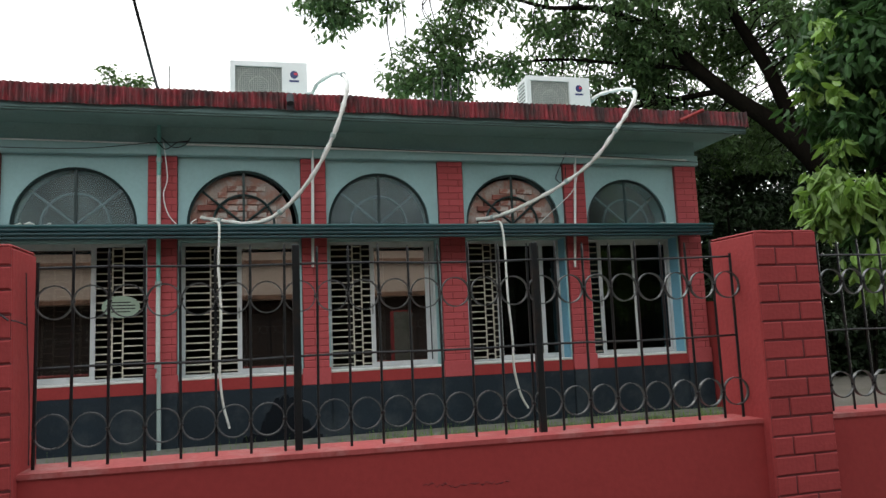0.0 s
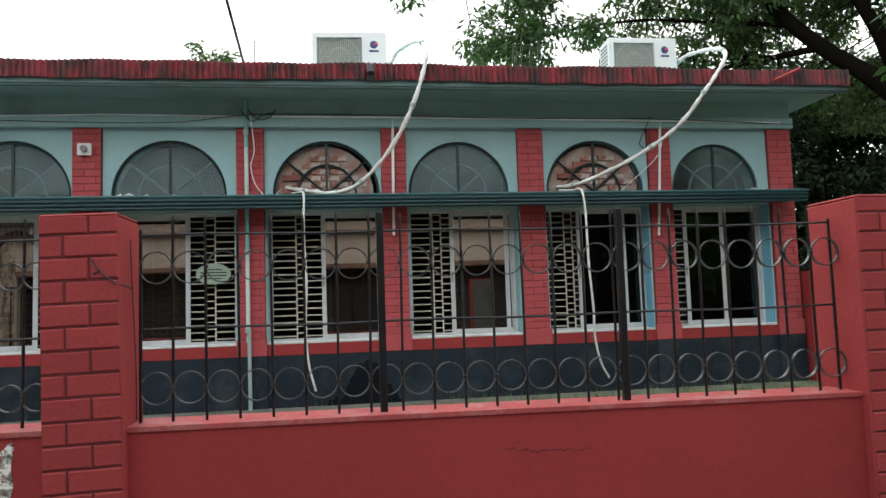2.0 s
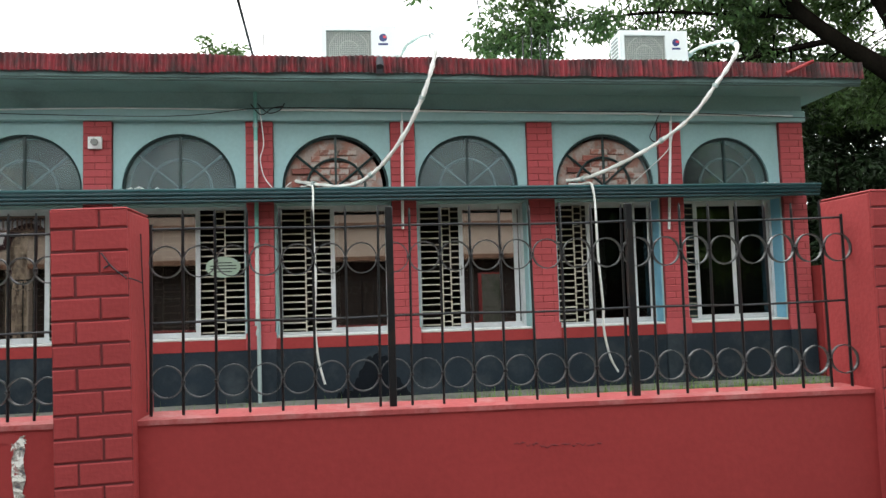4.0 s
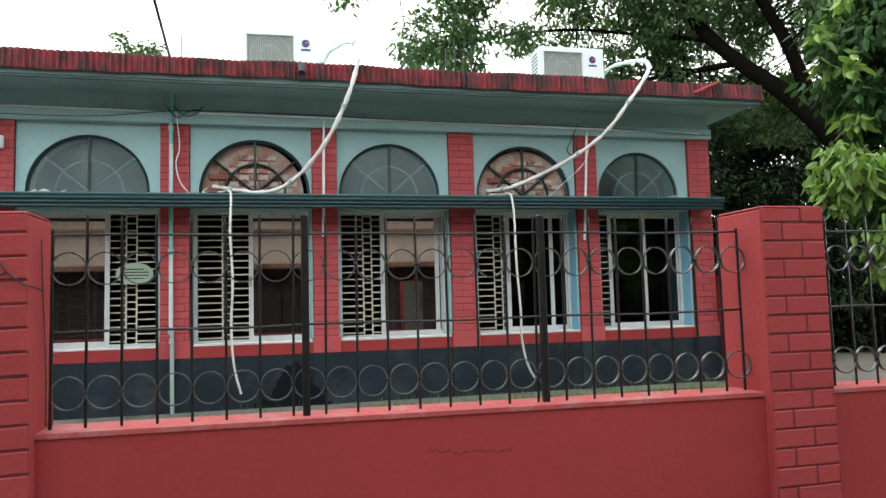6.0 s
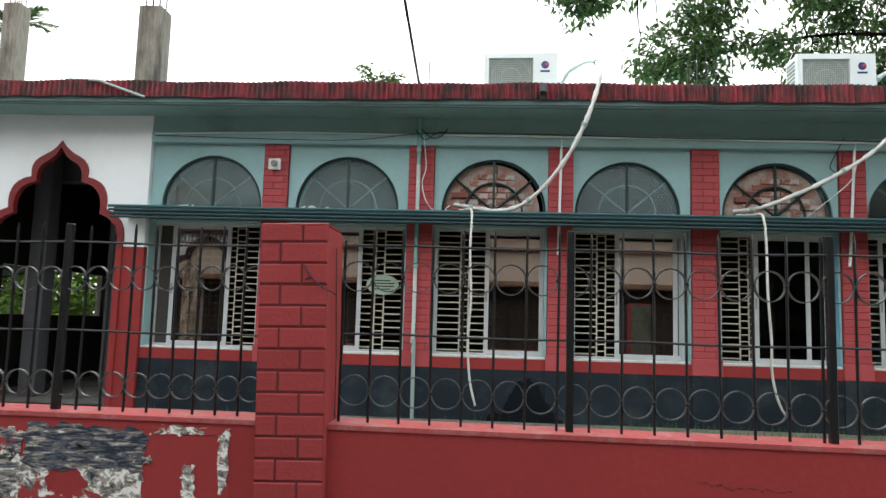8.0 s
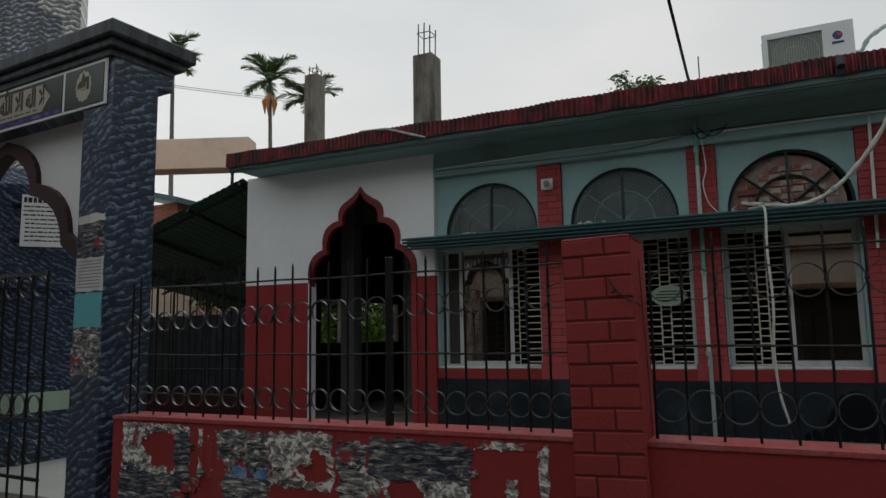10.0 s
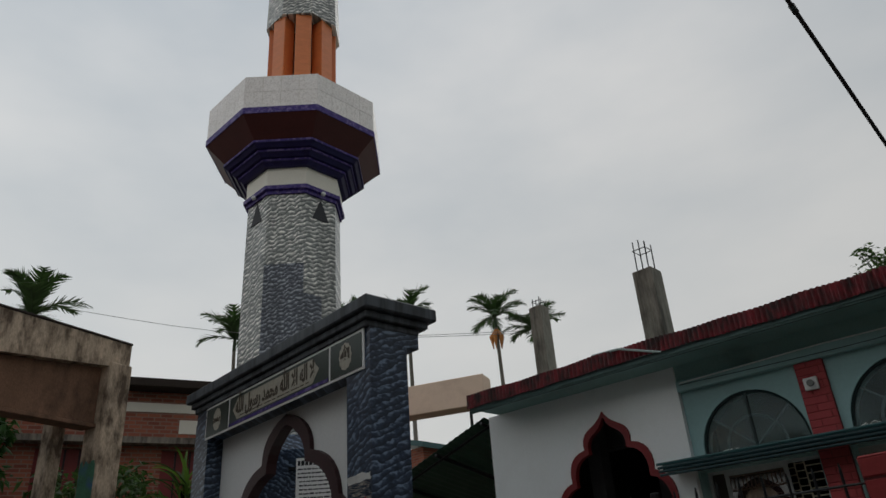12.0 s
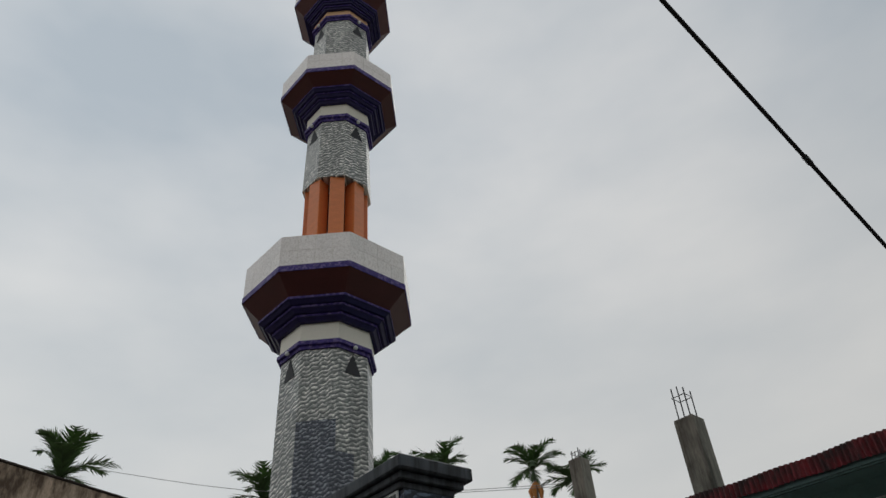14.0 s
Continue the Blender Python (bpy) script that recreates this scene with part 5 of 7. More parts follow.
# bricked-up arches
for k in (2, 4):
    a, c2 = bays[k]
    cx = (a + c2) / 2
    inf = thing("arch_infill", "rough bricked-up fanlight smeared with cement", "brick infill", pose(0, 0, 0.245))
    pb = bmesh.new()
    plate(pb, arc(cx, 2.645, 0.595) + [(cx - 0.595, 2.57), (cx + 0.595, 2.57)], [], 0.16, 0.24)
    part("backing", pb, PATCH, inf, "smeared cement over brick")
    rng = random.Random(k)
    me_cache = {}
    for r_i in range(8):
        z = 2.575 + r_i * 0.078
        x = cx - 0.6 + (0.12 if r_i % 2 else 0.0)
        while x < cx + 0.6:
            bw = 0.225
            mx, mz = x + bw / 2, z + 0.035
            if (abs(mx - cx) + 0.1) ** 2 + (mz - 2.645 + 0.03) ** 2 < 0.56 ** 2 :
                bare = rng.random() < 0.03 or (mx < cx - 0.3 and mz < 2.88)
                if bare not in me_cache:
                    me_cache[bare] = brick_mesh("brick", bw - 0.014, 0.03, 0.066, BARE_BRICK if bare else PATCH_BRICK)
                lay("brick", me_cache[bare], inf, pose(x + rng.uniform(-.006, .006), 0.138 + rng.uniform(0, 0.012) - (0.03 if mx < cx - 0.35 else 0), z, 0, rng.uniform(-2, 2), rng.uniform(-2, 2)))
            x += bw
# plaque behind a window grille
pq = thing("plaque", "pale green oval plaque hung inside the window grille", "plaque", pose(-1.43, 0.225, 1.97))
b = bmesh.new()
plate(b, [(0.2 * math.cos(2 * math.pi * q / 28), 0.125 * math.sin(2 * math.pi * q / 28)) for q in range(28)], [], 0.0, 0.01)
part("disc", b, PLAQUE, pq)
for z, w in ((0.05, 0.1), (0.015, 0.15), (-0.02, 0.15), (-0.055, 0.1)):
    part("line_bar", boxes((-w, w, -0.003, -0.0005, z - 0.006, z + 0.006)), INK, pq, "dark line of writing")
# roof stubs
for x, y, zt, w in ((-4.70, 0.04, 5.485, 0.30), (-7.72, 1.6, 6.27, 0.27)):
    st = thing("column_stub", "bare concrete column stub with rusty bars on the roof", "column", pose(x, y, 4.15), "roof column stubs")
    part("stub", boxes((0, w, 0, w, 0.0, zt - 4.15), bevel=0.01), CONCRETE, st)
    part("collar", boxes((-0.025, w + 0.025, -0.025, w + 0.025, 0.0, 0.12), bevel=0.01), CONCRETE, st)
    for dx in (0.06, w / 2, w - 0.06):
        for dy in (0.06, w - 0.06):
            hh = zt - 4.15 + (0.46 if x > -6 else 0.16) + 0.06 * math.sin(40 * dx + 9 * dy)
            part("bar", tubes(([(dx, dy, zt - 4.15 - 0.02), (dx + 0.01, dy, hh)], 0.009), n=5), IRON, st)
    zs = zt - 4.15 + (0.33 if x > -6 else 0.12)
    part("stirrup", tubes(([(0.05, 0.05, zs), (w - 0.05, 0.05, zs), (w - 0.05, w - 0.05, zs), (0.05, w - 0.05, zs), (0.05, 0.05, zs)], 0.007), n=5), IRON, st)

# ---- shed roof and iron screen west of the hall ----
shed = thing("shed_roof", "dark green sloping tin shed roof beside the hall", "shed")
A, B, C, Dd = Vector((-7.58, -0.12, 4.0)), Vector((-11.3, -0.12, 2.88)), Vector((-11.3, 5.5, 2.0)), Vector((-7.58, 5.5, 2.75))
n1 = 120
vv, ff = [], []
for i in range(n1 + 1):
    t = i / n1
    off = 0.006 * math.sin(t * n1 * math.pi / 2)
    p, q = A.lerp(B, t), Dd.lerp(C, t)
    vv += [(p.x, p.y, p.z + off), (q.x, q.y, q.z + off), (q.x, q.y, q.z + off + 0.004), (p.x, p.y, p.z + off + 0.004)]
    if i:
        o = 4 * (i - 1)
        for q2 in range(4):
            ff.append((o + q2, o + (q2 + 1) % 4, o + 4 + (q2 + 1) % 4, o + 4 + q2))
mesh_part("sheet", vv, ff, GREEN_TIN, shed, "corrugated green sheet")
for t in (0.02, 0.3, 0.58, 0.86):
    p, q = A.lerp(B, t), Dd.lerp(C, t)
    part("rafter", tubes(([p - Vector((0, 0, 0.05)), q - Vector((0, 0, 0.05))], 0.03), n=4), IRON, shed)
for t in (0.02, 0.35, 0.68, 0.97):
    p, q = A.lerp(Dd, t), B.lerp(C, t)
    part("purlin", tubes(([p - Vector((0, 0, 0.1)), q - Vector((0, 0, 0.1))], 0.025), n=4), IRON, shed)
for p in (B, C):
    part("post", tubes(([(p.x + 0.1, p.y + 0.05, 0.0), (p.x + 0.1, p.y + 0.05, p.z - 0.03)], 0.04), n=8), IRON, shed)
scr = thing("iron_screen", "tall black iron screen with rings beside the hall", "iron screen")
for z in (0.5, 1.1, 2.42, 2.56):
    part("rail", tubes(([(-11.2, 0.02, z), (-7.6, 0.02, z)], 0.011), n=6), IRON, scr)
bar_me = ring_me = None
x = -11.1
while x < -7.62:
    if bar_me is None:
        o = part("bar", tubes(([(0, 0, 0.27), (0, 0, 2.72), (0, 0, 2.8)], [0.011, 0.011, 0.003]), n=5), IRON, scr)
        bar_me = o.data
        o.matrix_basis = pose(x, 0.02, 0)
        rb = bmesh.new()
        tube(rb, [(0.06 * math.cos(2 * math.pi * q / 14), 0, 0.06 * math.sin(2 * math.pi * q / 14)) for q in range(14)], 0.009, 5, closed=True)
        o = part("ring", rb, IRON, scr)
        ring_me = o.data
        o.matrix_basis = pose(x + 0.07, 0.0, 2.64)
    else:
        lay("bar", bar_me, scr, pose(x, 0.02, 0))
        lay("ring", ring_me, scr, pose(x + 0.07, 0.0, 2.64))
    x += 0.14

structure("screen_base", boxes((-11.25, -7.62, -0.03, 0.12, 0.0, 0.72), bevel=0.008), MAROON, "low dark maroon wall under the iron screen")
# ---- street wall details ----
rng = random.Random(5)
TP = thing("torn_posters", "layers of torn paper posters stuck to the low street wall", "posters")


def ragged(pts, jit, n=14):
    """The outline of a torn sheet: each edge broken into n uneven steps."""
    out = []
    for (ax, az), (bx, bz) in zip(pts, pts[1:] + pts[:1]):
        for q in range(n):
            t = q / n
            out.append((max(-4.12, min(-1.278, ax + (bx - ax) * t + rng.uniform(-jit, jit))), min(1.022, az + (bz - az) * t + rng.uniform(-jit, jit))))
    return out


def sheet(x0, x1, z0, z1, material, label, holes=(), jit=0.014):
    global paper_y
    paper_y -= 0.00015
    b = bmesh.new()
    hs = [[(cx + r * (1 + 0.3 * rng.uniform(-1, 1)) * math.cos(2 * math.pi * q / 22), cz + r * 0.8 * (1 + 0.3 * rng.uniform(-1, 1)) * math.sin(2 * math.pi * q / 22)) for q in range(22)] for cx, cz, r in holes]
    plate(b, ragged(rect(x0, x1, z0, z1), jit), hs, paper_y, -5.1705)
    part("sheet", b, material, TP, label)


paper_y = -5.1715
sheet(-4.06, -3.5, 0.70, 1.02, TORN_PALE, "pale torn paper", [(-3.74, 0.89, 0.13)])
sheet(-4.08, -3.49, 0.40, 0.73, TORN_DARK, "dark shredded poster")
sheet(-3.62, -3.5, 0.6, 0.98, TORN_DARK, "dark shredded poster")
sheet(-3.43, -3.40, 0.5, 1.0, TORN_PALE, "thin torn strip", (), 0.008)
sheet(-3.36, -3.32, 0.72, 0.96, TORN_PALE, "thin torn strip", (), 0.01)
sheet(-3.30, -2.9, 0.76, 1.0, TORN, "mottled torn paper")
sheet(-3.32, -2.89, 0.36, 0.78, TORN_STREAK, "white and black shredded paper")
sheet(-3.17, -2.93, 0.745, 0.80, BLUE_PRINT, "strip of blue print", (), 0.006)
sheet(-2.9, -2.48, 0.72, 1.01, TORN_PALE, "pale torn paper", [(-2.6, 0.82, 0.1)], 0.022)
sheet(-2.88, -2.3, 0.36, 0.58, TORN_STREAK, "white and black shredded paper", (), 0.025)
sheet(-2.45, -2.26, 0.66, 0.97, TORN_STREAK, "white and black shredded paper", (), 0.02)
sheet(-2.30, -1.69, 0.42, 0.86, TORN_PALE, "pale torn paper", [(-2.05, 0.74, 0.09), (-1.85, 0.55, 0.08)], 0.022)
sheet(-2.26, -1.68, 0.80, 1.0, TORN_DARK, "dark shredded poster", (), 0.02)
sheet(-1.66, -1.29, 0.972, 1.012, TORN_PALE, "pale torn strip of paper", (), 0.009)
sheet(-1.335, -1.288, 0.5, 0.985, TORN_PALE, "pale torn strip of paper", (), 0.011)
sheet(-1.50, -1.44, 0.6, 0.84, TORN_PALE, "pale torn strip of paper", (), 0.012)
for k in range(9):
    x = -4.0 + 0.29 * k
    sheet(x, x + rng.uniform(0.15, 0.3), 0.12 + rng.uniform(0, .08), 0.30 + rng.uniform(0, .08), (TORN, TORN_DARK, TORN_STREAK)[k % 3], "torn weathered paper", (), 0.025)
for k in range(44):
    x, z = rng.uniform(-4.05, -1.55), rng.uniform(0.3, 0.98)
    w, h = rng.uniform(0.03, 0.13), rng.uniform(0.012, 0.05)
    paper_y = -5.1765 - 0.00008 * k
    sheet(x, x + w, z, z + h, (TORN_PALE, TORN_STREAK, TORN_DARK, TORN)[k % 4], "torn scrap of paper", (), 0.009)
dm = thing("damp_stain", "black wet stain running down the dark plinth", "stain")
r_ = random.Random(9)
tops = [0.42, 0.46, 0.52, 0.50, 0.62, 0.72, 0.84, 0.90, 0.92, 0.89, 0.86, 0.80, 0.70, 0.60, 0.54, 0.46, 0.42]
outline = [(-0.12 + 0.056 * q + r_.uniform(-0.018, 0.018), zt + r_.uniform(-0.03, 0.03)) for q, zt in enumerate(tops)]
edge = []
for (xa, za), (xb, zb) in zip(outline, outline[1:]):
    edge += [(xa, za), (xa * 0.6 + xb * 0.4 + r_.uniform(-0.008, 0.008), za * 0.6 + zb * 0.4 + r_.uniform(-0.04, 0.03))]
b = bmesh.new()
plate(b, [(outline[0][0], 0.36), (outline[-1][0], 0.36), outline[-1]] + edge[::-1], [], -0.0135, 0.026)
part("stain", b, DAMP, dm)
wr = thing("wall_writing", "faint dark worn writing on the low red wall", "writing")
r_ = random.Random(12)
x = 0.80
while x < 1.20:
    w, z = r_.uniform(0.018, 0.05), 0.855 - 0.05 * (x - 0.8) + r_.uniform(-0.008, 0.008)
    part("stroke_bar", tubes(([(x, -5.1702, z), (x + w * 0.5, -5.1702, z + r_.uniform(-0.012, 0.012)), (x + w, -5.1702, z + r_.uniform(-0.006, 0.006))], [0.002, r_.uniform(0.003, 0.006), 0.0015]), n=5), STAIN, wr)
    x += w * r_.uniform(0.6, 1.3)
crack = thing("wall_crack", "branching dark crack in the red pillar", "crack")
for pts in ([(-0.965, -5.2395, 1.765), (-0.93, -5.2395, 1.715), (-0.905, -5.2395, 1.69), (-0.862, -5.2395, 1.655)], [(-0.93, -5.2395, 1.715), (-0.955, -5.2395, 1.70)],
            [(-0.854, -5.23, 1.655), (-0.853, -5.15, 1.65), (-0.852, -5.06, 1.64)], [(-0.857, -5.06, 1.86), (-0.852, -5.05, 1.65), (-0.844, -5.02, 1.3), (-0.838, -5.03, 1.06)]):
    part("fissure", tubes((smooth_line(pts, 5), [0.0034 + 0.0016 * math.sin(3.1 * q) for q in range(len(smooth_line(pts, 5)))]), n=5), INK, crack)

# ---- posters, sign and frieze of the gateway ----
def gate_sheet(name, x0, x1, z0, z1, material, label, wob=0.012, y=0.003):
    r_ = random.Random(int(x0 * 1000 + z0 * 100))
    pts = []
    for (ax, az), (bx, bz) in zip(rect(x0, x1, z0, z1), rect(x0, x1, z0, z1)[1:] + rect(x0, x1, z0, z1)[:1]):
        for q in range(6):
            t = q / 6
            pts.append((ax + (bx - ax) * t + r_.uniform(-wob, wob), az + (bz - az) * t + r_.uniform(-wob, wob)))
    b = bmesh.new()
    plate(b, pts, [], y, 0.0005)
    o = part(name, b, material, None)
    o.matrix_basis = GATE
    return tagged(o, label, "poster", "gate posters")


gate_sheet("poster", 0.02, 0.31, 2.12, 2.36, TORN_DARK, "torn dark poster on the gate pier")
gate_sheet("poster", 0.02, 0.31, 2.335, 2.385, PAPER, "torn white strip of a poster on the gate pier", 0.012, 0.0045)
gate_sheet("poster", 0.02, 0.31, 1.86, 2.09, PAPER, "white printed notice on the gate pier", 0.005)
gate_sheet("poster", 0.02, 0.31, 1.62, 1.85, BLUE_INK, "pale teal printed notice on the gate pier", 0.006, 0.004)
gate_sheet("poster", 0.02, 0.31, 1.30, 1.61, TORN, "torn grey poster on the gate pier", 0.02)
gate_sheet("poster", GW - 0.3, GW - 0.02, 2.05, 2.4, TORN_DARK, "torn dark poster on the gate pier")
gate_sheet("poster", GW - 0.3, GW - 0.02, 1.7, 2.0, BLUE_INK, "pale teal printed notice on the gate pier")
gate_sheet("poster", GW - 0.3, GW - 0.02, 1.35, 1.68, TORN, "torn grey poster on the gate pier", 0.02)
for k in range(9):
    o = part("print_line", boxes((0.04, 0.29, 0.0042, 0.005, 1.885 + 0.022 * k, 1.892 + 0.022 * k)), STAIN_GREY, None)
    o.matrix_basis = GATE
    tagged(o, "thin grey printed line on a notice", "print", "printed lines")
sg = thing("notice_board", "white notice board with rows of black writing on the minaret base", "notice board", pose(MX, MY, 0, 0, 0, -45))
SY0, SY1, SZ0, SZ1 = 0.29, 0.80, 2.53, 3.08
part("board", boxes((0.93, 0.945, SY0, SY1, SZ0, SZ1)), PAPER_WHITE, sg)
for z in (2.58, 2.96):
    part("bracket", boxes((0.885, 0.929, 0.2, 0.71, z, z + 0.03)), IRON, sg)
r_ = random.Random(3)
y = SY0 + 0.02
while y < SY1 - 0.05:
    w = r_.uniform(0.022, 0.05)
    part("title_bar", boxes((0.9452, 0.947, y, y + w, SZ1 - 0.085, SZ1 - 0.03)), INK, sg, "bold black writing")
    y += w + 0.01
for k in range(9):
    y, z = SY0 + 0.02 + 0.02 * (k > 2), SZ1 - 0.135 - 0.045 * k
    while y < SY1 - 0.05 - 0.1 * r_.random():
        w = r_.uniform(0.02, 0.07)
        part("text_bar", boxes((0.9452, 0.9465, y, min(SY1 - 0.015, y + w), z, z + 0.012 + 0.006 * r_.random())), INK, sg, "dark word of writing")
        y += w + 0.01
fr = thing("frieze_writing", "dark calligraphy and pale medallions on the gate frieze", "writing", GATE)
b = bmesh.new()
plate(b, [(0.70, 3.32), (0.76, 3.38), (0.80, 3.425), (2.2, 3.425), (2.24, 3.38), (2.30, 3.32), (2.24, 3.26), (2.2, 3.215), (0.80, 3.215), (0.76, 3.26)], [], 0.0225, 0.0203)
part("cartouche", b, CARTOUCHE, fr, "pale marbled cartouche")


def calligraphy(codes, x, z, size, stretch, material, name):
    """Letters in their joined forms, laid from the last to the first, facing the street."""
    c = bpy.data.curves.new(name, 'FONT')
    c.body = "".join(chr(k) for k in reversed(codes))
    c.size = size
    c.align_x = 'CENTER'
    c.extrude = 0.001
    c.offset = 0.007
    c.materials.append(material)
    o = new(name, c)
    o.parent = fr
    o.matrix_basis = pose(x, 0.0245, z, 90, 0, 180) @ Matrix.Diagonal((stretch, 1, 1, 1))
    return o


calligraphy((0xFEFB, 0x20, 0xFE8D, 0xFEDF, 0xFEEA, 0x20, 0xFE8D, 0xFEFB, 0x20, 0xFDF2, 0x20, 0xFEE3, 0xFEA4, 0xFEE4, 0xFEAA, 0x20, 0xFEAD, 0xFEB3, 0xFEEE, 0xFEDD, 0x20, 0xFDF2), 1.5, 3.275, 0.195, 0.67, GOLD, "inscription")
for k in range(16):
    x = 0.86 + 0.082 * k
    part("small_writing", boxes((x, x + 0.05 + 0.014 * (k % 3), 0.0228, 0.0236, 3.236, 3.246)), GOLD, fr)
for x in (0.305, 2.66):
    b = bmesh.new()
    plate(b, [(x + 0.088 * (1 + 0.05 * math.cos(24 * math.pi * q / 72)) * math.cos(2 * math.pi * q / 72), 3.312 + 0.11 * (1 + 0.05 * math.cos(24 * math.pi * q / 72)) * math.sin(2 * math.pi * q / 72)) for q in range(72)], [], 0.0225, 0.0203)
    part("medallion", b, CARTOUCHE, fr, "pale scalloped medallion")
calligraphy((0xFDF2,), 0.305, 3.29, 0.11, 0.9, GOLD, "inscription")
calligraphy((0xFEE3, 0xFEA4, 0xFEE4, 0xFEAA), 2.66, 3.29, 0.085, 0.9, GOLD, "inscription")
part("purple_line", boxes((0.56, 2.375, 0.0203, 0.0222, 3.171, 3.200)), PURPLE_PRINT, fr)

# red fence beside the gateway
structure("side_wall", boxes((-10.6, -7.75, -4.72, -4.5, 0.0, 1.04)), RED_WALL, "low red wall beside the gateway")
sf = thing("side_railing", "close-set black iron bars on the low side wall", "railing")
bar_me = None
for z in (1.12, 1.8):
    part("rail", tubes(([(-10.6, -4.6, z), (-7.75, -4.6, z)], 0.012), n=6), IRON, sf)
x = -10.55
while x < -7.76:
    if bar_me is None:
        o = part("bar", tubes(([(0, 0, 1.04), (0, 0, 1.86), (0, 0, 1.93)], [0.012, 0.012, 0.004]), n=5), IRON, sf)
        bar_me = o.data
        o.matrix_basis = pose(x, -4.6, 0)
    else:
        lay("bar", bar_me, sf, pose(x, -4.6, 0))
    x += 0.085
structure("boundary_wall", boxes((5.98, 7.3, -0.10, 0.12, 0.0, 1.80)), RED_WALL, "red painted boundary wall beside the hall")
structure("court", boxes((-7.6, -4.4, -4.5, -0.5, 0.2, 0.30)), BOUNCE_PAVING, "pale cement court inside the gate")

# ---- neighbours ----
bh = thing("brick_house", "bare red brick house with concrete bands and red shutters", "house", Matrix.Translation((-17.2, -7.0, 0)) @ Matrix.Rotation(radians(72), 4, 'Z'))
wins = [(1.2, 2.3), (3.2, 4.3), (5.6, 6.8)]
b = bmesh.new()
plate(b, rect(0, 9.5, 0, 6.0), [rect(a, c, 3.3, 4.75) for a, c in wins], 0.0, 0.25)
part("wall", b, BRICK_FAR, bh, "bare brick wall")
part("roof", boxes((-0.2, 9.7, -0.5, 6, 6.0, 6.18), bevel=0.01), MOULD_SHADE_DARK, bh, "dark stained roof slab")
part("band", boxes((0, 9.5, -0.03, 0.2, 5.55, 5.75)), CREAM, bh, "pale plaster band")
part("band", boxes((0, 9.5, -0.35, 0.0, 4.82, 4.95)), CONCRETE, bh, "concrete sunshade")
part("band", boxes((0, 9.5, -0.14, 0.0, 2.25, 2.75), bevel=0.01), BROWN_CONCRETE, bh, "damp brown beam")
# dark panel stands in for the shaded ground-floor opening
part("wall", boxes((0, 9.5, -0.04, 0.0, 0.0, 2.25)), MOULD_SHADE_DARK, bh, "dark sooty ground-floor wall")
for a, c in wins:
    w = part("window", boxes((a, c, 0.12, 0.16, 3.3, 4.75)), WOOD_RED, bh, "red shuttered window")
    for q in range(1, 4):
        xx = a + (c - a) * q / 4
        part("batten", boxes((xx - 0.02, xx + 0.02, 0.09, 0.118, 3.32, 4.73)), MAROON, w)
    part("reveal", boxes((c + 0.003, c + 0.28, -0.02, 0.0, 3.3, 4.75)), CREAM, w, "pale plaster pier")
part("wall", boxes((0, 0.25, 0.25, 6, 0, 6.0)), BRICK_FAR, bh)
part("wall", boxes((9.25, 9.5, 0.25, 6, 0, 6.0)), BRICK_FAR, bh)
part("wall", boxes((0, 9.5, 5.75, 6, 0, 6.0)), BRICK_FAR, bh)
part("vent_panel", boxes((5.9, 6.5, -0.02, 0.0, 5.1, 5.4)), CREAM, bh, "pale painted panel")
bs = thing("far_slab", "beige concrete roof slab on thin posts", "building", Matrix.Translation((-17.0, 5.65, 0)) @ Matrix.Rotation(radians(22), 4, 'Z'))
part("slab", boxes((0, 3.6, 0, 0.7, 6.46, 7.36), bevel=0.02), PINK_PLASTER, bs)
for x in (0.4, 3.0):
    part("post", tubes(([(x, 0.4, 0), (x, 0.4, 6.42)], 0.05), n=8), IRON, bs)
th = thing("far_house", "low brick house with a dark teal tin roof", "house")
part("wall", boxes((-26, -17.9, 8.5, 8.7, 0, 6.1)), BRICK_FAR, th)
part("wall", boxes((-18.1, -17.9, 8.7, 12, 0, 6.1)), BRICK_FAR, th)
rb = bmesh.new()
prism_v = [rb.verts.new(p) for p in ((-26.3, 8.1, 8.15), (-17.5, 8.1, 6.0), (-17.5, 12.4, 5.9), (-26.3, 12.4, 8.05), (-26.3, 8.1, 8.33), (-17.5, 8.1, 6.18), (-17.5, 12.4, 6.08), (-26.3, 12.4, 8.23))]
for q in ((3, 2, 1, 0), (4, 5, 6, 7), (0, 1, 5, 4), (1, 2, 6, 5), (2, 3, 7, 6), (3, 0, 4, 7)):
    rb.faces.new([prism_v[i] for i in q])
part("roof", rb, SHADE_EDGE, th, "dark teal tin roof")
structure("dark_fence", boxes((-17.5, -11.4, 5.6, 5.7, 0.0, 2.22)), PLINTH, "dark sheet-metal fence behind the shed")
structure("rear_wall", boxes((-24.0, -16.6, 8.0, 8.2, 0.0, 3.55)), BEIGE, "lit beige boundary wall behind the shed")
# unseen wall, added to block sky light and darken the east panes
structure("closing_wall", boxes((6.7, 30, -18.2, -18.0, 0.0, 14.0)), MOULD_SHADE_DARK, "dark wall closing the far side of the street")
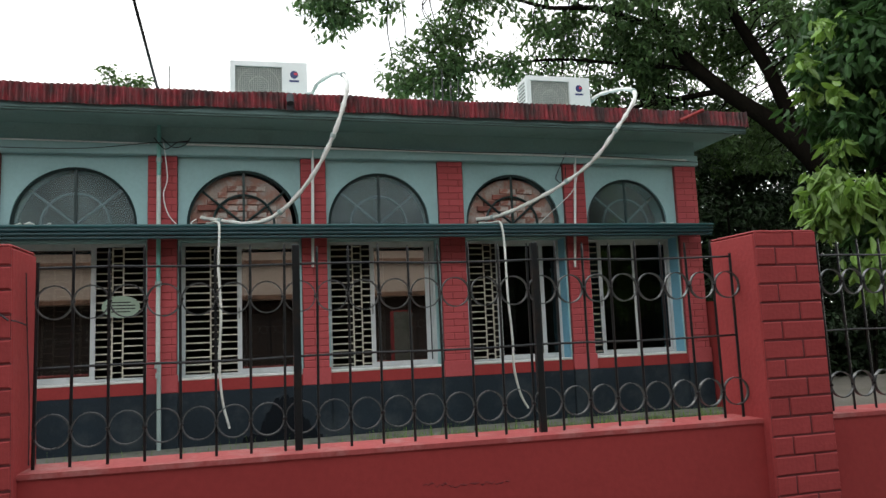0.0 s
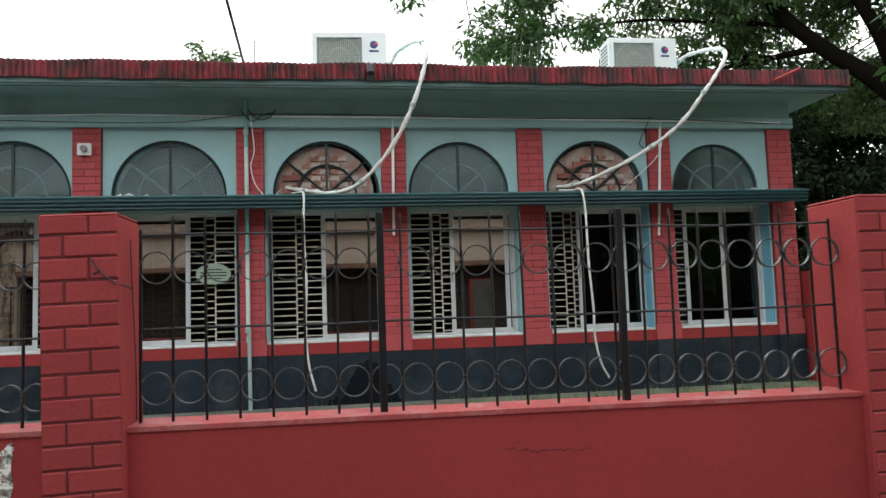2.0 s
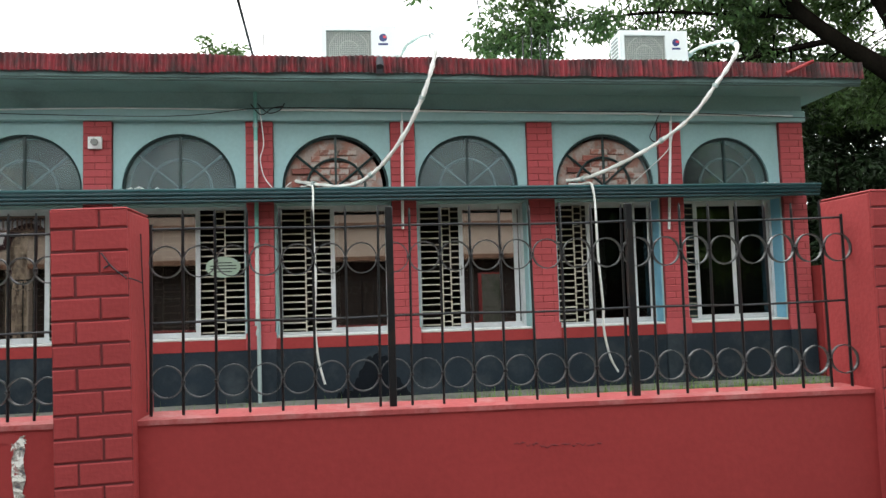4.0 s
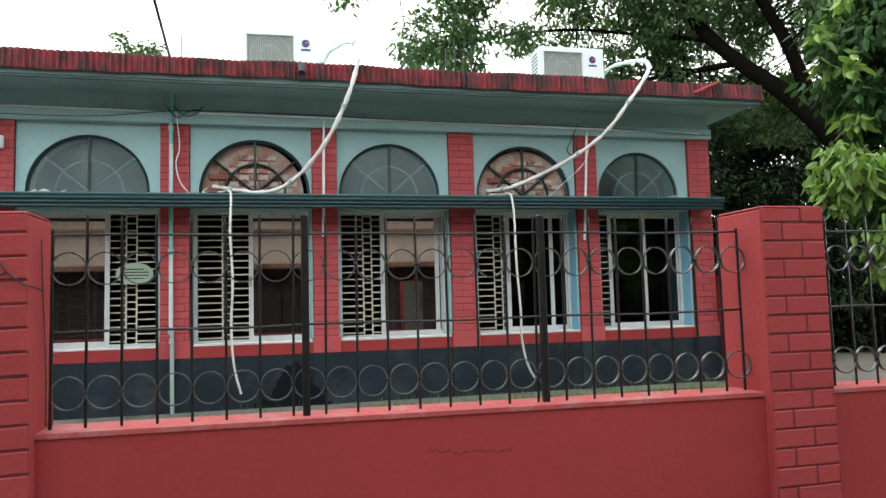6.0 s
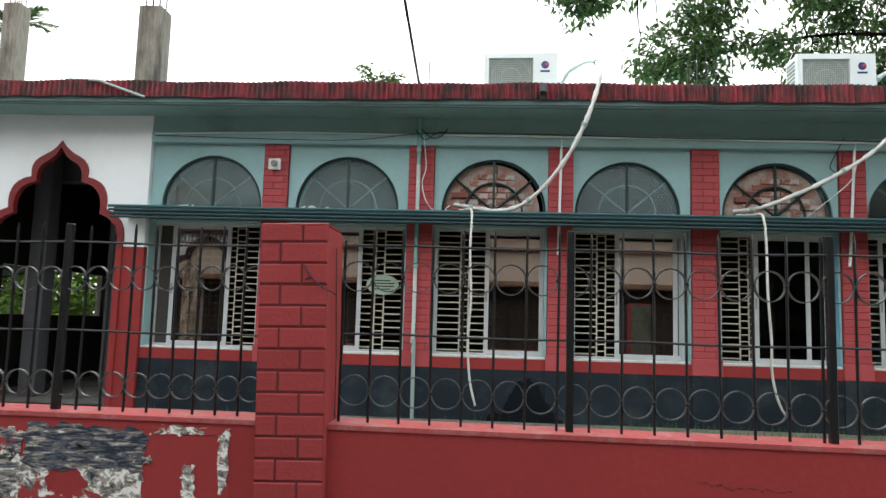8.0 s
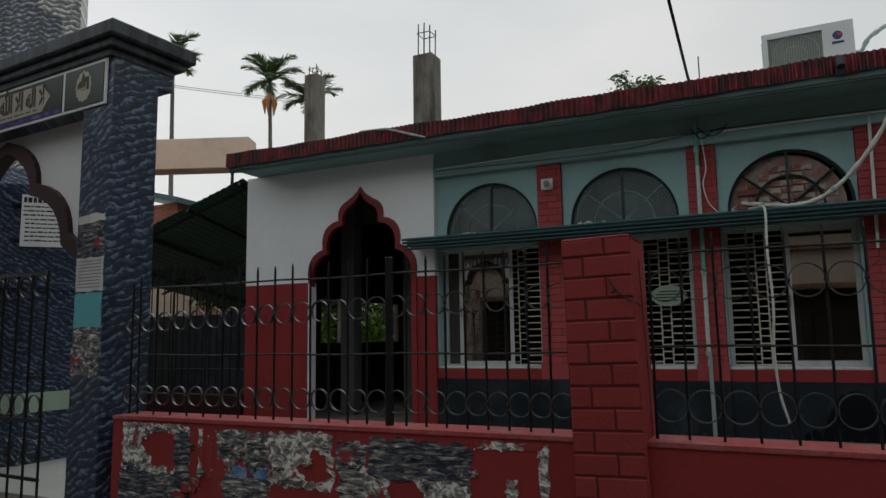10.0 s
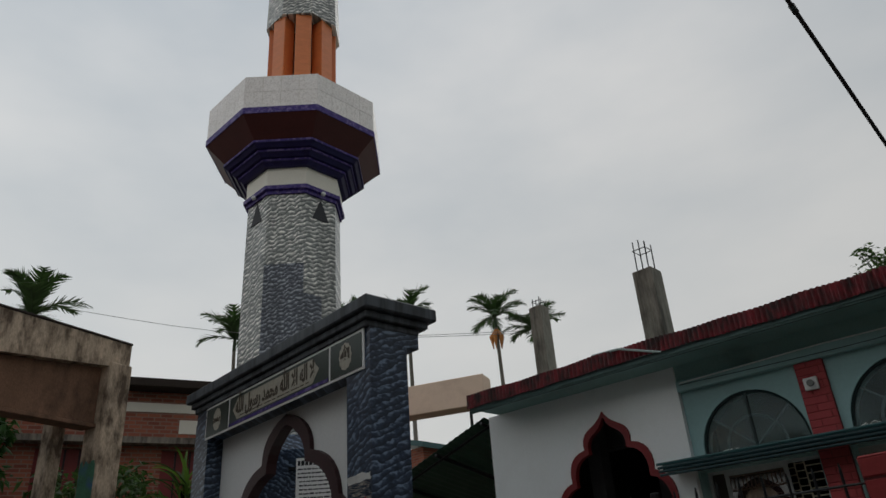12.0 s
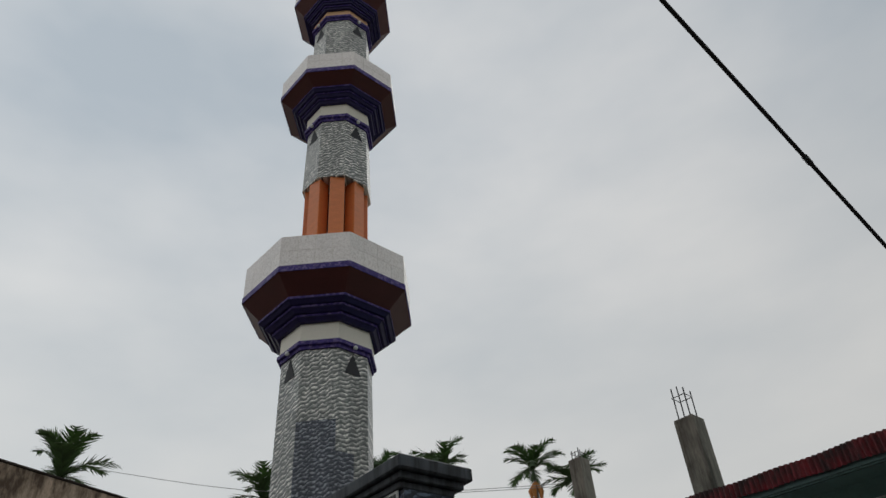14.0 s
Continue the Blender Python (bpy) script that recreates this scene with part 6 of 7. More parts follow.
# house across the street, seen only in the window panes
op = thing("opposite_house", "beige and pale blue house across the street", "house")
b = bmesh.new()
plate(b, rect(-26, 6.5, 0, 4.5), [rect(-25.5 + 8.0 * k, -17.6 + 8.0 * k, 0.05, 2.75) for k in range(4)], -13.5, -13.8)
part("wall", b, BEIGE, op, "beige ground-floor wall")
# upper wall is added: blocks sky light and reflects blue like sky
b = bmesh.new()
plate(b, [(-26, 4.7), (6.5, 4.7), (6.5, 6.6), (-26, 6.6)], [], -13.5, -13.8)
part("wall", b, SKY_STANDIN, op, "pale blue upper wall")
part("ledge", boxes((-26, 6.5, -13.5, -13.1, 4.5, 4.7)), MOULD_SHADE_DARK, op, "dark stained ledge")
part("ledge", boxes((-26, 6.5, -13.5, -13.3, 3.86, 3.96)), BROWN_CONCRETE, op, "brown string course")
part("ledge", boxes((-26, 6.5, -13.5, -13.42, 2.76, 2.90)), BROWN_CONCRETE, op, "brown lintel band")
# dark sheet stands in for the shade inside the shop openings
part("shutter", boxes((-26, 6.5, -14.4, -14.2, 0.0, 2.9)), MOULD_SHADE_DARK, op, "dark shop interior")
part("roof", boxes((-26, 6.6, -22, -13.3, 6.6, 6.8)), CONCRETE, op)

# ---- vegetation ----
def leaf_cloud(name, clumps, per, length, width, material, parent, seed, droop=0.35, label="", fold=0.25, oval=False):
    """Many small pointed leaves in clumps; clumps are (x, y, z, radius)."""
    r = np.random.RandomState(seed)
    V, F = [], []
    base = 0
    for cx, cy, cz, cr in clumps:
        k = max(6, int(per * (0.6 + 0.8 * r.rand())))
        d = r.normal(size=(k, 3))
        d /= np.linalg.norm(d, axis=1)[:, None]
        p = np.array([cx, cy, cz]) + d * (cr * r.rand(k, 1) ** 0.45) * np.array([1, 1, 0.75])
        ax = r.normal(size=(k, 3)) * np.array([1, 1, 0.5]) + d * 0.5 - np.array([0, 0, droop])
        ax /= np.linalg.norm(ax, axis=1)[:, None]
        up = r.normal(size=(k, 3)) * 0.5 + np.array([0, 0, 1.0])
        sd = np.cross(ax, up)
        sd /= np.linalg.norm(sd, axis=1)[:, None] + 1e-9
        nm = np.cross(sd, ax)
        L = length * (0.65 + 0.6 * r.rand(k, 1))
        W = width * (0.7 + 0.5 * r.rand(k, 1))
        a = p
        m1 = p + ax * L * 0.42 + sd * W * 0.5 - nm * W * fold
        m2 = p + ax * L * 0.42 - sd * W * 0.5 - nm * W * fold
        t = p + ax * L - np.array([0, 0, 1.0]) * L * 0.12
        if oval:
            q1 = p + ax * L * 0.74 + sd * W * 0.36 - nm * W * fold * 0.7 - np.array([0, 0, 1.0]) * L * 0.05
            q2 = p + ax * L * 0.74 - sd * W * 0.36 - nm * W * fold * 0.7 - np.array([0, 0, 1.0]) * L * 0.05
            c = p + ax * L * 0.5
            m1, m2 = m1 - ax * L * 0.1, m2 - ax * L * 0.1
            V.append(np.stack([a, m1, q1, t, q2, m2, c], 1).reshape(-1, 3))
            idx = base + np.arange(k)[:, None] * 7
            F.append(np.concatenate([idx + np.array(f) for f in ((6, 0, 1), (6, 1, 2), (6, 2, 3), (6, 3, 4), (6, 4, 5), (6, 5, 0))], 0))
            base += 7 * k
            continue
        V.append(np.stack([a, m1, t, m2], 1).reshape(-1, 3))
        idx = base + np.arange(k)[:, None] * 4
        F.append(np.concatenate([idx + np.array([0, 1, 2]), idx + np.array([0, 2, 3])], 0))
        base += 4 * k
    V, F = np.concatenate(V), np.concatenate(F)
    me = bpy.data.meshes.new(name)
    me.from_pydata(V.tolist(), [], F.tolist())
    me.materials.append(material)
    ob = new(name, me)
    ob.parent = parent
    if label:
        ob["label"] = label
    return ob


def spray(rng, c, r, n, size):
    """n clump centres spread unevenly through an ellipsoid."""
    out = []
    while len(out) < n:
        x, y, z = rng.uniform(-1, 1), rng.uniform(-1, 1), rng.uniform(-1, 1)
        if x * x + y * y + z * z < 1:
            out.append((c[0] + x * r[0], c[1] + y * r[1], c[2] + z * r[2], size * rng.uniform(0.6, 1.3)))
    return out


def twigs(rng, starts, clumps, parent, rad=0.02):
    """Thin branches from the limbs to the clumps."""
    b = bmesh.new()
    for x, y, z, r in clumps:
        s = min(starts, key=lambda p: (p[0] - x) ** 2 + (p[1] - y) ** 2 + (p[2] - z) ** 2)
        mid = ((s[0] + x) / 2 + rng.uniform(-.2, .2), (s[1] + y) / 2 + rng.uniform(-.2, .2), (s[2] + z) / 2 + rng.uniform(0, .25))
        tube(b, smooth_line([s, mid, (x, y, z)], 3), [rad, rad * 0.85, rad * 0.75, rad * 0.6, rad * 0.5, rad * 0.4, rad * 0.3], 4)
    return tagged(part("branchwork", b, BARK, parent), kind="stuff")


rng = random.Random(21)
# large tree behind the east end
big = thing("large_tree", "large leaning tree with dark limbs and a wide ragged crown", "tree")
limbs = [([(11.6, 1.6, 0.0), (11.0, 1.7, 2.0), (10.2, 1.85, 3.6), (9.77, 1.9, 4.3), (9.1, 2.2, 5.1), (8.4, 2.5, 5.75), (7.7, 2.7, 6.5), (7.2, 2.8, 7.3), (6.4, 3.0, 8.3)], [0.32, 0.29, 0.27, 0.25, 0.17, 0.145, 0.12, 0.1, 0.07]),
         ([(9.9, 1.9, 4.15), (9.5, 2.1, 5.1), (9.1, 2.1, 6.0), (8.6, 2.1, 6.8), (8.1, 2.0, 7.5), (7.6, 2.0, 8.4)], [0.2, 0.14, 0.12, 0.1, 0.085, 0.06]),
         ([(10.0, 1.9, 4.1), (10.1, 2.2, 5.4), (9.9, 2.4, 6.8), (9.7, 2.6, 8.4)], [0.19, 0.14, 0.11, 0.08]),
         ([(7.4, 2.8, 7.0), (6.2, 2.9, 7.35), (5.2, 2.9, 7.3), (4.2, 2.9, 7.5)], [0.075, 0.055, 0.04, 0.025]),
         ([(8.0, 2.65, 6.2), (6.9, 3.0, 6.35), (5.6, 3.3, 6.5), (4.4, 3.2, 6.3), (3.6, 3.2, 6.1)], [0.05, 0.036, 0.028, 0.02, 0.014]),
         ([(4.4, 2.9, 7.45), (3.2, 2.8, 7.3), (2.0, 2.7, 7.1), (1.2, 2.7, 6.9)], [0.05, 0.04, 0.025, 0.015]),
         ([(8.4, 2.5, 5.75), (7.4, 3.2, 5.7), (6.6, 3.6, 5.6)], [0.07, 0.045, 0.02])]
starts = []
for pts, rad in limbs:
    b = bmesh.new()
    line = smooth_line(pts, 5)
    rr = [rad[min(len(rad) - 1, i // 5)] * (1 - (i % 5) / 5) + rad[min(len(rad) - 1, i // 5 + 1)] * ((i % 5) / 5) for i in range(len(line))]
    tube(b, line, [q * 0.92 for q in rr], 10)
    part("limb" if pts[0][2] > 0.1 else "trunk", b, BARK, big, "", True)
    starts += [tuple(p) for p in line[3:]]
groups = [((1.5, 2.7, 6.98), (0.85, 0.5, 0.40), 15), ((2.9, 3.2, 6.0), (1.0, 0.7, 0.55), 24), ((3.6, 3.1, 6.7), (0.6, 0.6, 0.5), 12), ((4.4, 3.1, 6.2), (0.5, 0.5, 0.25), 6), ((4.0, 2.9, 7.5), (1.0, 0.9, 0.4), 13),
          ((6.3, 3.0, 7.2), (1.1, 1.0, 0.6), 24), ((5.9, 3.6, 5.9), (1.1, 0.8, 0.45), 16), ((7.9, 3.0, 7.2), (1.4, 1.1, 0.9), 44), ((7.4, 3.8, 5.7), (1.3, 0.9, 0.7), 30),
          ((9.6, 3.0, 7.4), (1.4, 1.4, 1.2), 60), ((9.6, 3.4, 5.2), (1.2, 0.8, 0.8), 22), ((6.0, 3.2, 8.8), (3.6, 2.2, 0.7), 44)]
groups += [((7.0, 3.2, 6.5), (0.9, 0.6, 0.45), 16), ((5.2, 3.2, 6.9), (0.7, 0.5, 0.3), 8), ((9.0, 1.2, 6.9), (1.2, 0.6, 1.0), 14), ((7.6, 1.6, 7.4), (1.2, 0.6, 0.5), 12), ((11.2, 1.4, 5.8), (0.8, 0.7, 1.6), 26)]
clumps = [c for g in groups for c in spray(rng, *g, 0.36)]
clumps += spray(random.Random(63), (8.6, 5.0, 6.2), (3.4, 0.8, 1.9), 95, 0.36)
clumps += spray(random.Random(65), (9.4, 4.6, 6.0), (2.4, 0.7, 1.3), 24, 0.34)
leaf_cloud("crown", clumps, 84, 0.135, 0.062, LEAF, big, 4, 0.7, "ragged crown of narrow leaves")
twigs(rng, starts, clumps, big, 0.018)
# dark thicket behind the east end
thk = thing("thicket", "dense dark bushes and small trees behind the hall", "bushes", kind="stuff")
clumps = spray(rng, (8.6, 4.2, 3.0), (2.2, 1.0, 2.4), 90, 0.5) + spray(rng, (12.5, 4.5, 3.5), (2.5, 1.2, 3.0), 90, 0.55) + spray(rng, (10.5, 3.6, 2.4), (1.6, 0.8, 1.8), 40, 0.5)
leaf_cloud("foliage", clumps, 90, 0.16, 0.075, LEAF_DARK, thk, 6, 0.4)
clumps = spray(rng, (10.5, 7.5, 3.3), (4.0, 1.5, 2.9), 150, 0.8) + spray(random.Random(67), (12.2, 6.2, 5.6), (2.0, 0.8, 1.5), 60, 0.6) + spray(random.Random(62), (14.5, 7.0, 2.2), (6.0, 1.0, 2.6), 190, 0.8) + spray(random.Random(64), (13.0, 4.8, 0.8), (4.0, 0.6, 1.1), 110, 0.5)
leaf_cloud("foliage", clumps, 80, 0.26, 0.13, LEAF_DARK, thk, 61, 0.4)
b = bmesh.new()
for k in range(12):
    x, y = rng.uniform(7.0, 13), rng.uniform(3.6, 5)
    tube(b, [(x, y, 0.0), (x + rng.uniform(-.3, .3), y, 2), (x + rng.uniform(-.5, .5), y, 4)], [0.05, 0.04, 0.02], 5)
part("stems", b, BARK, thk)
# broad-leaved tree beside the east pillar
nt = thing("broad_leaved_tree", "leafy tree with drooping bright green leaves behind the railing", "tree")
b = bmesh.new()
line = smooth_line([(7.4, -2.2, 0.2), (7.3, -2.2, 1.5), (7.0, -2.2, 3.0), (6.9, -2.1, 4.6), (6.8, -2.0, 6.0)], 4)
tube(b, line, [0.09 - 0.004 * i for i in range(len(line))], 8)
part("trunk", b, BARK, nt, "", True)
starts = [tuple(p) for p in line[3:]]
c1 = spray(rng, (6.05, -2.3, 2.75), (0.5, 0.45, 0.34), 20, 0.2) + spray(rng, (6.6, -2.5, 2.3), (0.55, 0.4, 0.6), 22, 0.22)
c2 = spray(rng, (6.75, -2.2, 4.3), (0.72, 0.7, 1.3), 100, 0.26) + spray(rng, (7.5, -2.1, 3.4), (0.8, 0.8, 2.0), 120, 0.3) + spray(rng, (6.9, -2.2, 6.2), (0.9, 0.9, 0.9), 40, 0.3)
# light is put into the leaf colours: lower ones paler, backlit ones darker
leaf_cloud("leaves", c1, 26, 0.17, 0.086, LEAF_LIGHT, nt, 8, 1.5, "young yellow-green leaves", 0.25, True)
leaf_cloud("leaves", c2, 50, 0.155, 0.078, LEAF_MID, nt, 9, 1.2, "green drooping leaves", 0.25, True)
leaf_cloud("leaves", spray(rng, (6.3, -2.3, 4.4), (0.45, 0.5, 1.2), 11, 0.2), 22, 0.155, 0.078, LEAF_LIGHT, nt, 10, 1.2, "young yellow-green leaves", 0.25, True)
twigs(rng, starts, c1 + c2, nt, 0.01)
# far tree tops beyond the roof
for x, y, h, s_ in ((-4.6, 17.0, 10.6, 5), (1.0, 24.0, 9.0, 7), (13.0, 20.0, 12.0, 9)):
    ft = thing("far_tree", "distant tree with sparse leafy top", "tree", None, "far trees")
    b = bmesh.new()
    tube(b, [(x, y, 0), (x + 0.1, y, h * 0.5), (x, y, h)], [0.16, 0.12, 0.03], 7)
    part("trunk", b, BARK, ft)
    cl = spray(random.Random(s_), (x, y, h - 0.2), (0.9, 0.9, 0.7), 16, 0.35) + spray(random.Random(s_ + 1), (x - 0.4, y, h - 1.8), (1.6, 1.3, 1.0), 26, 0.4)
    leaf_cloud("crown", cl, 46, 0.2, 0.1, LEAF, ft, s_, 0.3)
    twigs(random.Random(2), [(x, y, h * 0.6), (x, y, h * 0.8)], cl, ft, 0.03)
# bushes behind the porch and beside the gate
hb = thing("hedge", "bright green bushes behind the shed", "bushes", kind="stuff")
leaf_cloud("foliage", spray(random.Random(31), (-10.4, 7.2, 2.1), (2.6, 0.5, 1.3), 90, 0.4), 70, 0.18, 0.09, LEAF_LIGHT, hb, 31)
leaf_cloud("foliage", spray(random.Random(32), (-12.0, 7.9, 2.6), (4.2, 0.4, 1.6), 130, 0.5), 80, 0.22, 0.11, LEAF_MID, hb, 32)
BROAD = "tangled shrub with broad leaves before a brick house"
for c, r, n, mt, sd, lab in (((-13.6, -3.6, 3.35), (0.8, 1.3, 0.7), 26, LEAF, 41, BROAD), ((-12.6, -2.9, 3.0), (0.6, 0.8, 0.6), 15, LEAF, 42, BROAD), ((-13.0, -4.6, 3.0), (0.6, 1.0, 0.6), 15, LEAF, 45, BROAD),
                              ((-14.5, -5.75, 4.3), (0.8, 0.75, 1.5), 80, LEAF_MID, 43, "dense leafy tree beside the concrete frame"), ((-9.2, -4.35, 2.0), (0.55, 0.2, 0.15), 22, LEAF_LIGHT, 44, "small bright green bush above the side wall")):
    sh = thing("shrub", lab, "shrub", None, "shrubs")
    cl = spray(rng, c, r, n, 0.3 if sd != 44 else 0.14)
    leaf_cloud("leaves", cl, 40, 0.2 if sd != 44 else 0.11, 0.09 if sd != 44 else 0.04, mt, sh, sd, 0.5)
    for x, y, z, q in cl[::4]:
        b = bmesh.new()
        tube(b, [(c[0], c[1], 0.0), ((c[0] + x) / 2, (c[1] + y) / 2, z * 0.6), (x, y, z)], [0.03, 0.02, 0.008], 4)
        part("stem", b, BARK, sh)


# spiky shrub beside the gateway
sp_ = thing("spiky_shrub", "shrub of long pointed arching leaves beside the gateway", "shrub")
r3 = random.Random(51)
for k in range(46):
    o = Vector((-9.55 + r3.uniform(-.12, .12), -4.0 + r3.uniform(-.1, .1), 2.6 + 0.5 * r3.random()))
    az, el, L = r3.uniform(0, 6.28), radians(r3.uniform(10, 80)), r3.uniform(0.5, 0.85)
    d0 = Vector((math.cos(az) * math.cos(el), math.sin(az) * math.cos(el), math.sin(el)))
    sd = d0.cross(Vector((0, 0, 1))).normalized()
    V, F = [], []
    for q in range(6):
        t = q / 5
        p = o + d0 * (L * t) - Vector((0, 0, 0.4 * L * t * t))
        w = 0.028 * (1 - t) ** 0.6 + 0.002
        V += [tuple(p - sd * w), tuple(p + Vector((0, 0, -0.012))), tuple(p + sd * w)]
        if q:
            i0 = 3 * (q - 1)
            F += [(i0, i0 + 1, i0 + 4, i0 + 3), (i0 + 1, i0 + 2, i0 + 5, i0 + 4)]
    mesh_part("leaf", V, F, (LEAF_LIGHT, PALM_LEAF, LEAF_LIGHT)[k % 3], sp_)
part("stem", tubes(([(-9.55, -4.0, 0.0), (-9.5, -4.0, 1.5), (-9.55, -4.0, 3.0)], [0.05, 0.045, 0.03]), n=7), BARK, sp_)
# tarpaulin hung beside the concrete frame
tp_ = thing("tarpaulin", "grey-blue tarpaulin sheet hung beside the concrete frame", "tarpaulin")
V, F = [], []
for i in range(13):
    for j2 in range(9):
        V.append((-10.0 + 0.05 * math.sin(i * 1.1) + 0.02 * j2, -7.6 + 1.32 * i / 12 - 0.02 * j2, 2.0 + 1.66 * j2 / 8 - 0.03 * math.sin(i)))
for i in range(12):
    for j2 in range(8):
        F.append((i * 9 + j2, i * 9 + j2 + 1, (i + 1) * 9 + j2 + 1, (i + 1) * 9 + j2))
o = mesh_part("cloth", V, F, TARP, tp_)
md_ = o.modifiers.new("thickness", 'SOLIDIFY')
md_.thickness = 0.006
for y in (-7.6, -6.35):
    part("post", tubes(([(-10.05, y, 0.0), (-10.05, y, 3.75)], 0.03), n=7), BARK, tp_)


def palm(x, y, h, size, seed, husk=False):
    e = thing("areca_palm", "slender areca palm with a small feathery crown" + (" and orange husks" if husk else ""), "palm", pose(x, y, 0), "areca palms")
    r = random.Random(seed)
    b = bmesh.new()
    tube(b, [(0, 0, 0), (0.15, 0, h * 0.5), (0, 0, h)], [0.13, 0.1, 0.075], 8)
    part("trunk", b, PALM_BARK, e, "", True)
    b = bmesh.new()
    tube(b, [(0, 0, h), (0, 0, h + 0.5 * size)], [0.085, 0.05], 8)
    part("crownshaft", b, PALM_LEAF, e, "green crownshaft")
    for k in range(12):
        az, el = 2 * math.pi * k / 12 + r.uniform(-.25, .25), radians(r.uniform(12, 82))
        L = size * r.uniform(1.15, 1.45)
        pts = []
        for q in range(9):
            t = q / 8
            a = el - t * t * radians(r.uniform(60, 80))
            if q == 0:
                p = Vector((0, 0, h + 0.4 * size))
            else:
                p = p + Vector((math.cos(az) * math.cos(a), math.sin(az) * math.cos(a), math.sin(a))) * (L / 8)
            pts.append(p.copy())
        V, F = [], []
        for q in range(1, 9):
            d = (pts[q] - pts[q - 1]).normalized()
            s = d.cross(Vector((0, 0, 1))).normalized()
            for sub in (0.0, 0.33, 0.67):
                o = pts[q - 1].lerp(pts[q], sub)
                ll = size * 0.48 * math.sin(math.pi * (0.12 + 0.8 * (q - 1 + sub) / 8)) * r.uniform(0.8, 1.1)
                for sg in (-1, 1):
                    tip = o + (s * sg * 0.75 + d * 0.8 + Vector((0, 0, -0.25 + 0.35 * r.random()))).normalized() * ll
                    w = d * (0.033 * size)
                    i0 = len(V)
                    V += [tuple(o - w), tuple(o + w), tuple(tip + w * 0.3), tuple((o + tip) / 2 - w * 1.1)]
                    F += [(i0, i0 + 1, i0 + 2), (i0, i0 + 2, i0 + 3)]
        f = mesh_part("frond", V, F, PALM_LEAF, e)
        b = bmesh.new()
        tube(b, pts, [0.022 - 0.002 * q for q in range(9)], 4)
        part("rachis", b, PALM_LEAF, f)
    if husk:
        for k in range(5):
            b = bmesh.new()
            a = 2 * math.pi * k / 5
            tube(b, [(0.05 * math.cos(a), 0.05 * math.sin(a), h - 0.1), (0.25 * math.cos(a), 0.25 * math.sin(a), h - 0.45), (0.2 * math.cos(a), 0.2 * math.sin(a), h - 1.0)], [0.05, 0.12, 0.02], 6)
            part("husk", b, FRUIT, e, "dry orange husk")
    return e


EX, EY = -0.4, -8.4
for px, py, pz, s_, hk, sc in ((-21.75, -3.07, 9.45, 1, False, 2.0), (-19.65, 2.2, 9.25, 2, False, 1.6), (-17.74, 5.16, 9.9, 3, False, 1.6), (-16.42, 6.7, 10.0, 4, False, 1.6), (-14.31, 8.66, 9.75, 5, True, 1.5), (-13.3, 9.4, 9.2, 6, False, 1.5)):
    f_ = 1.4
    palm(EX + (px - EX) * f_, EY + (py - EY) * f_, 1.6 + (pz - 1.6) * f_ - 0.6, sc * 0.85, s_, hk)
# grass by the apron
gr = thing("grass", "rough grass and weeds along the foot of the wall", "grass", kind="stuff")
V, F = [], []
r2 = np.random.RandomState(17)
for k in range(4200):
    x = r2.uniform(1.2, 6.0) if k % 4 else r2.uniform(-4, 6)
    y = r2.uniform(-1.6, -0.45)
    h = r2.uniform(0.08, 0.30)
    a = r2.uniform(0, 6.28)
    dx, dy = math.cos(a) * 0.006, math.sin(a) * 0.006
    lx, ly = r2.normal() * 0.05, r2.normal() * 0.05
    i0 = len(V)
    V += [(x - dx, y - dy, 0.26), (x + dx, y + dy, 0.26), (x + lx, y + ly, 0.27 + h)]
    F.append((i0, i0 + 1, i0 + 2))
mesh_part("blades", V, F, LEAF_LIGHT, gr)
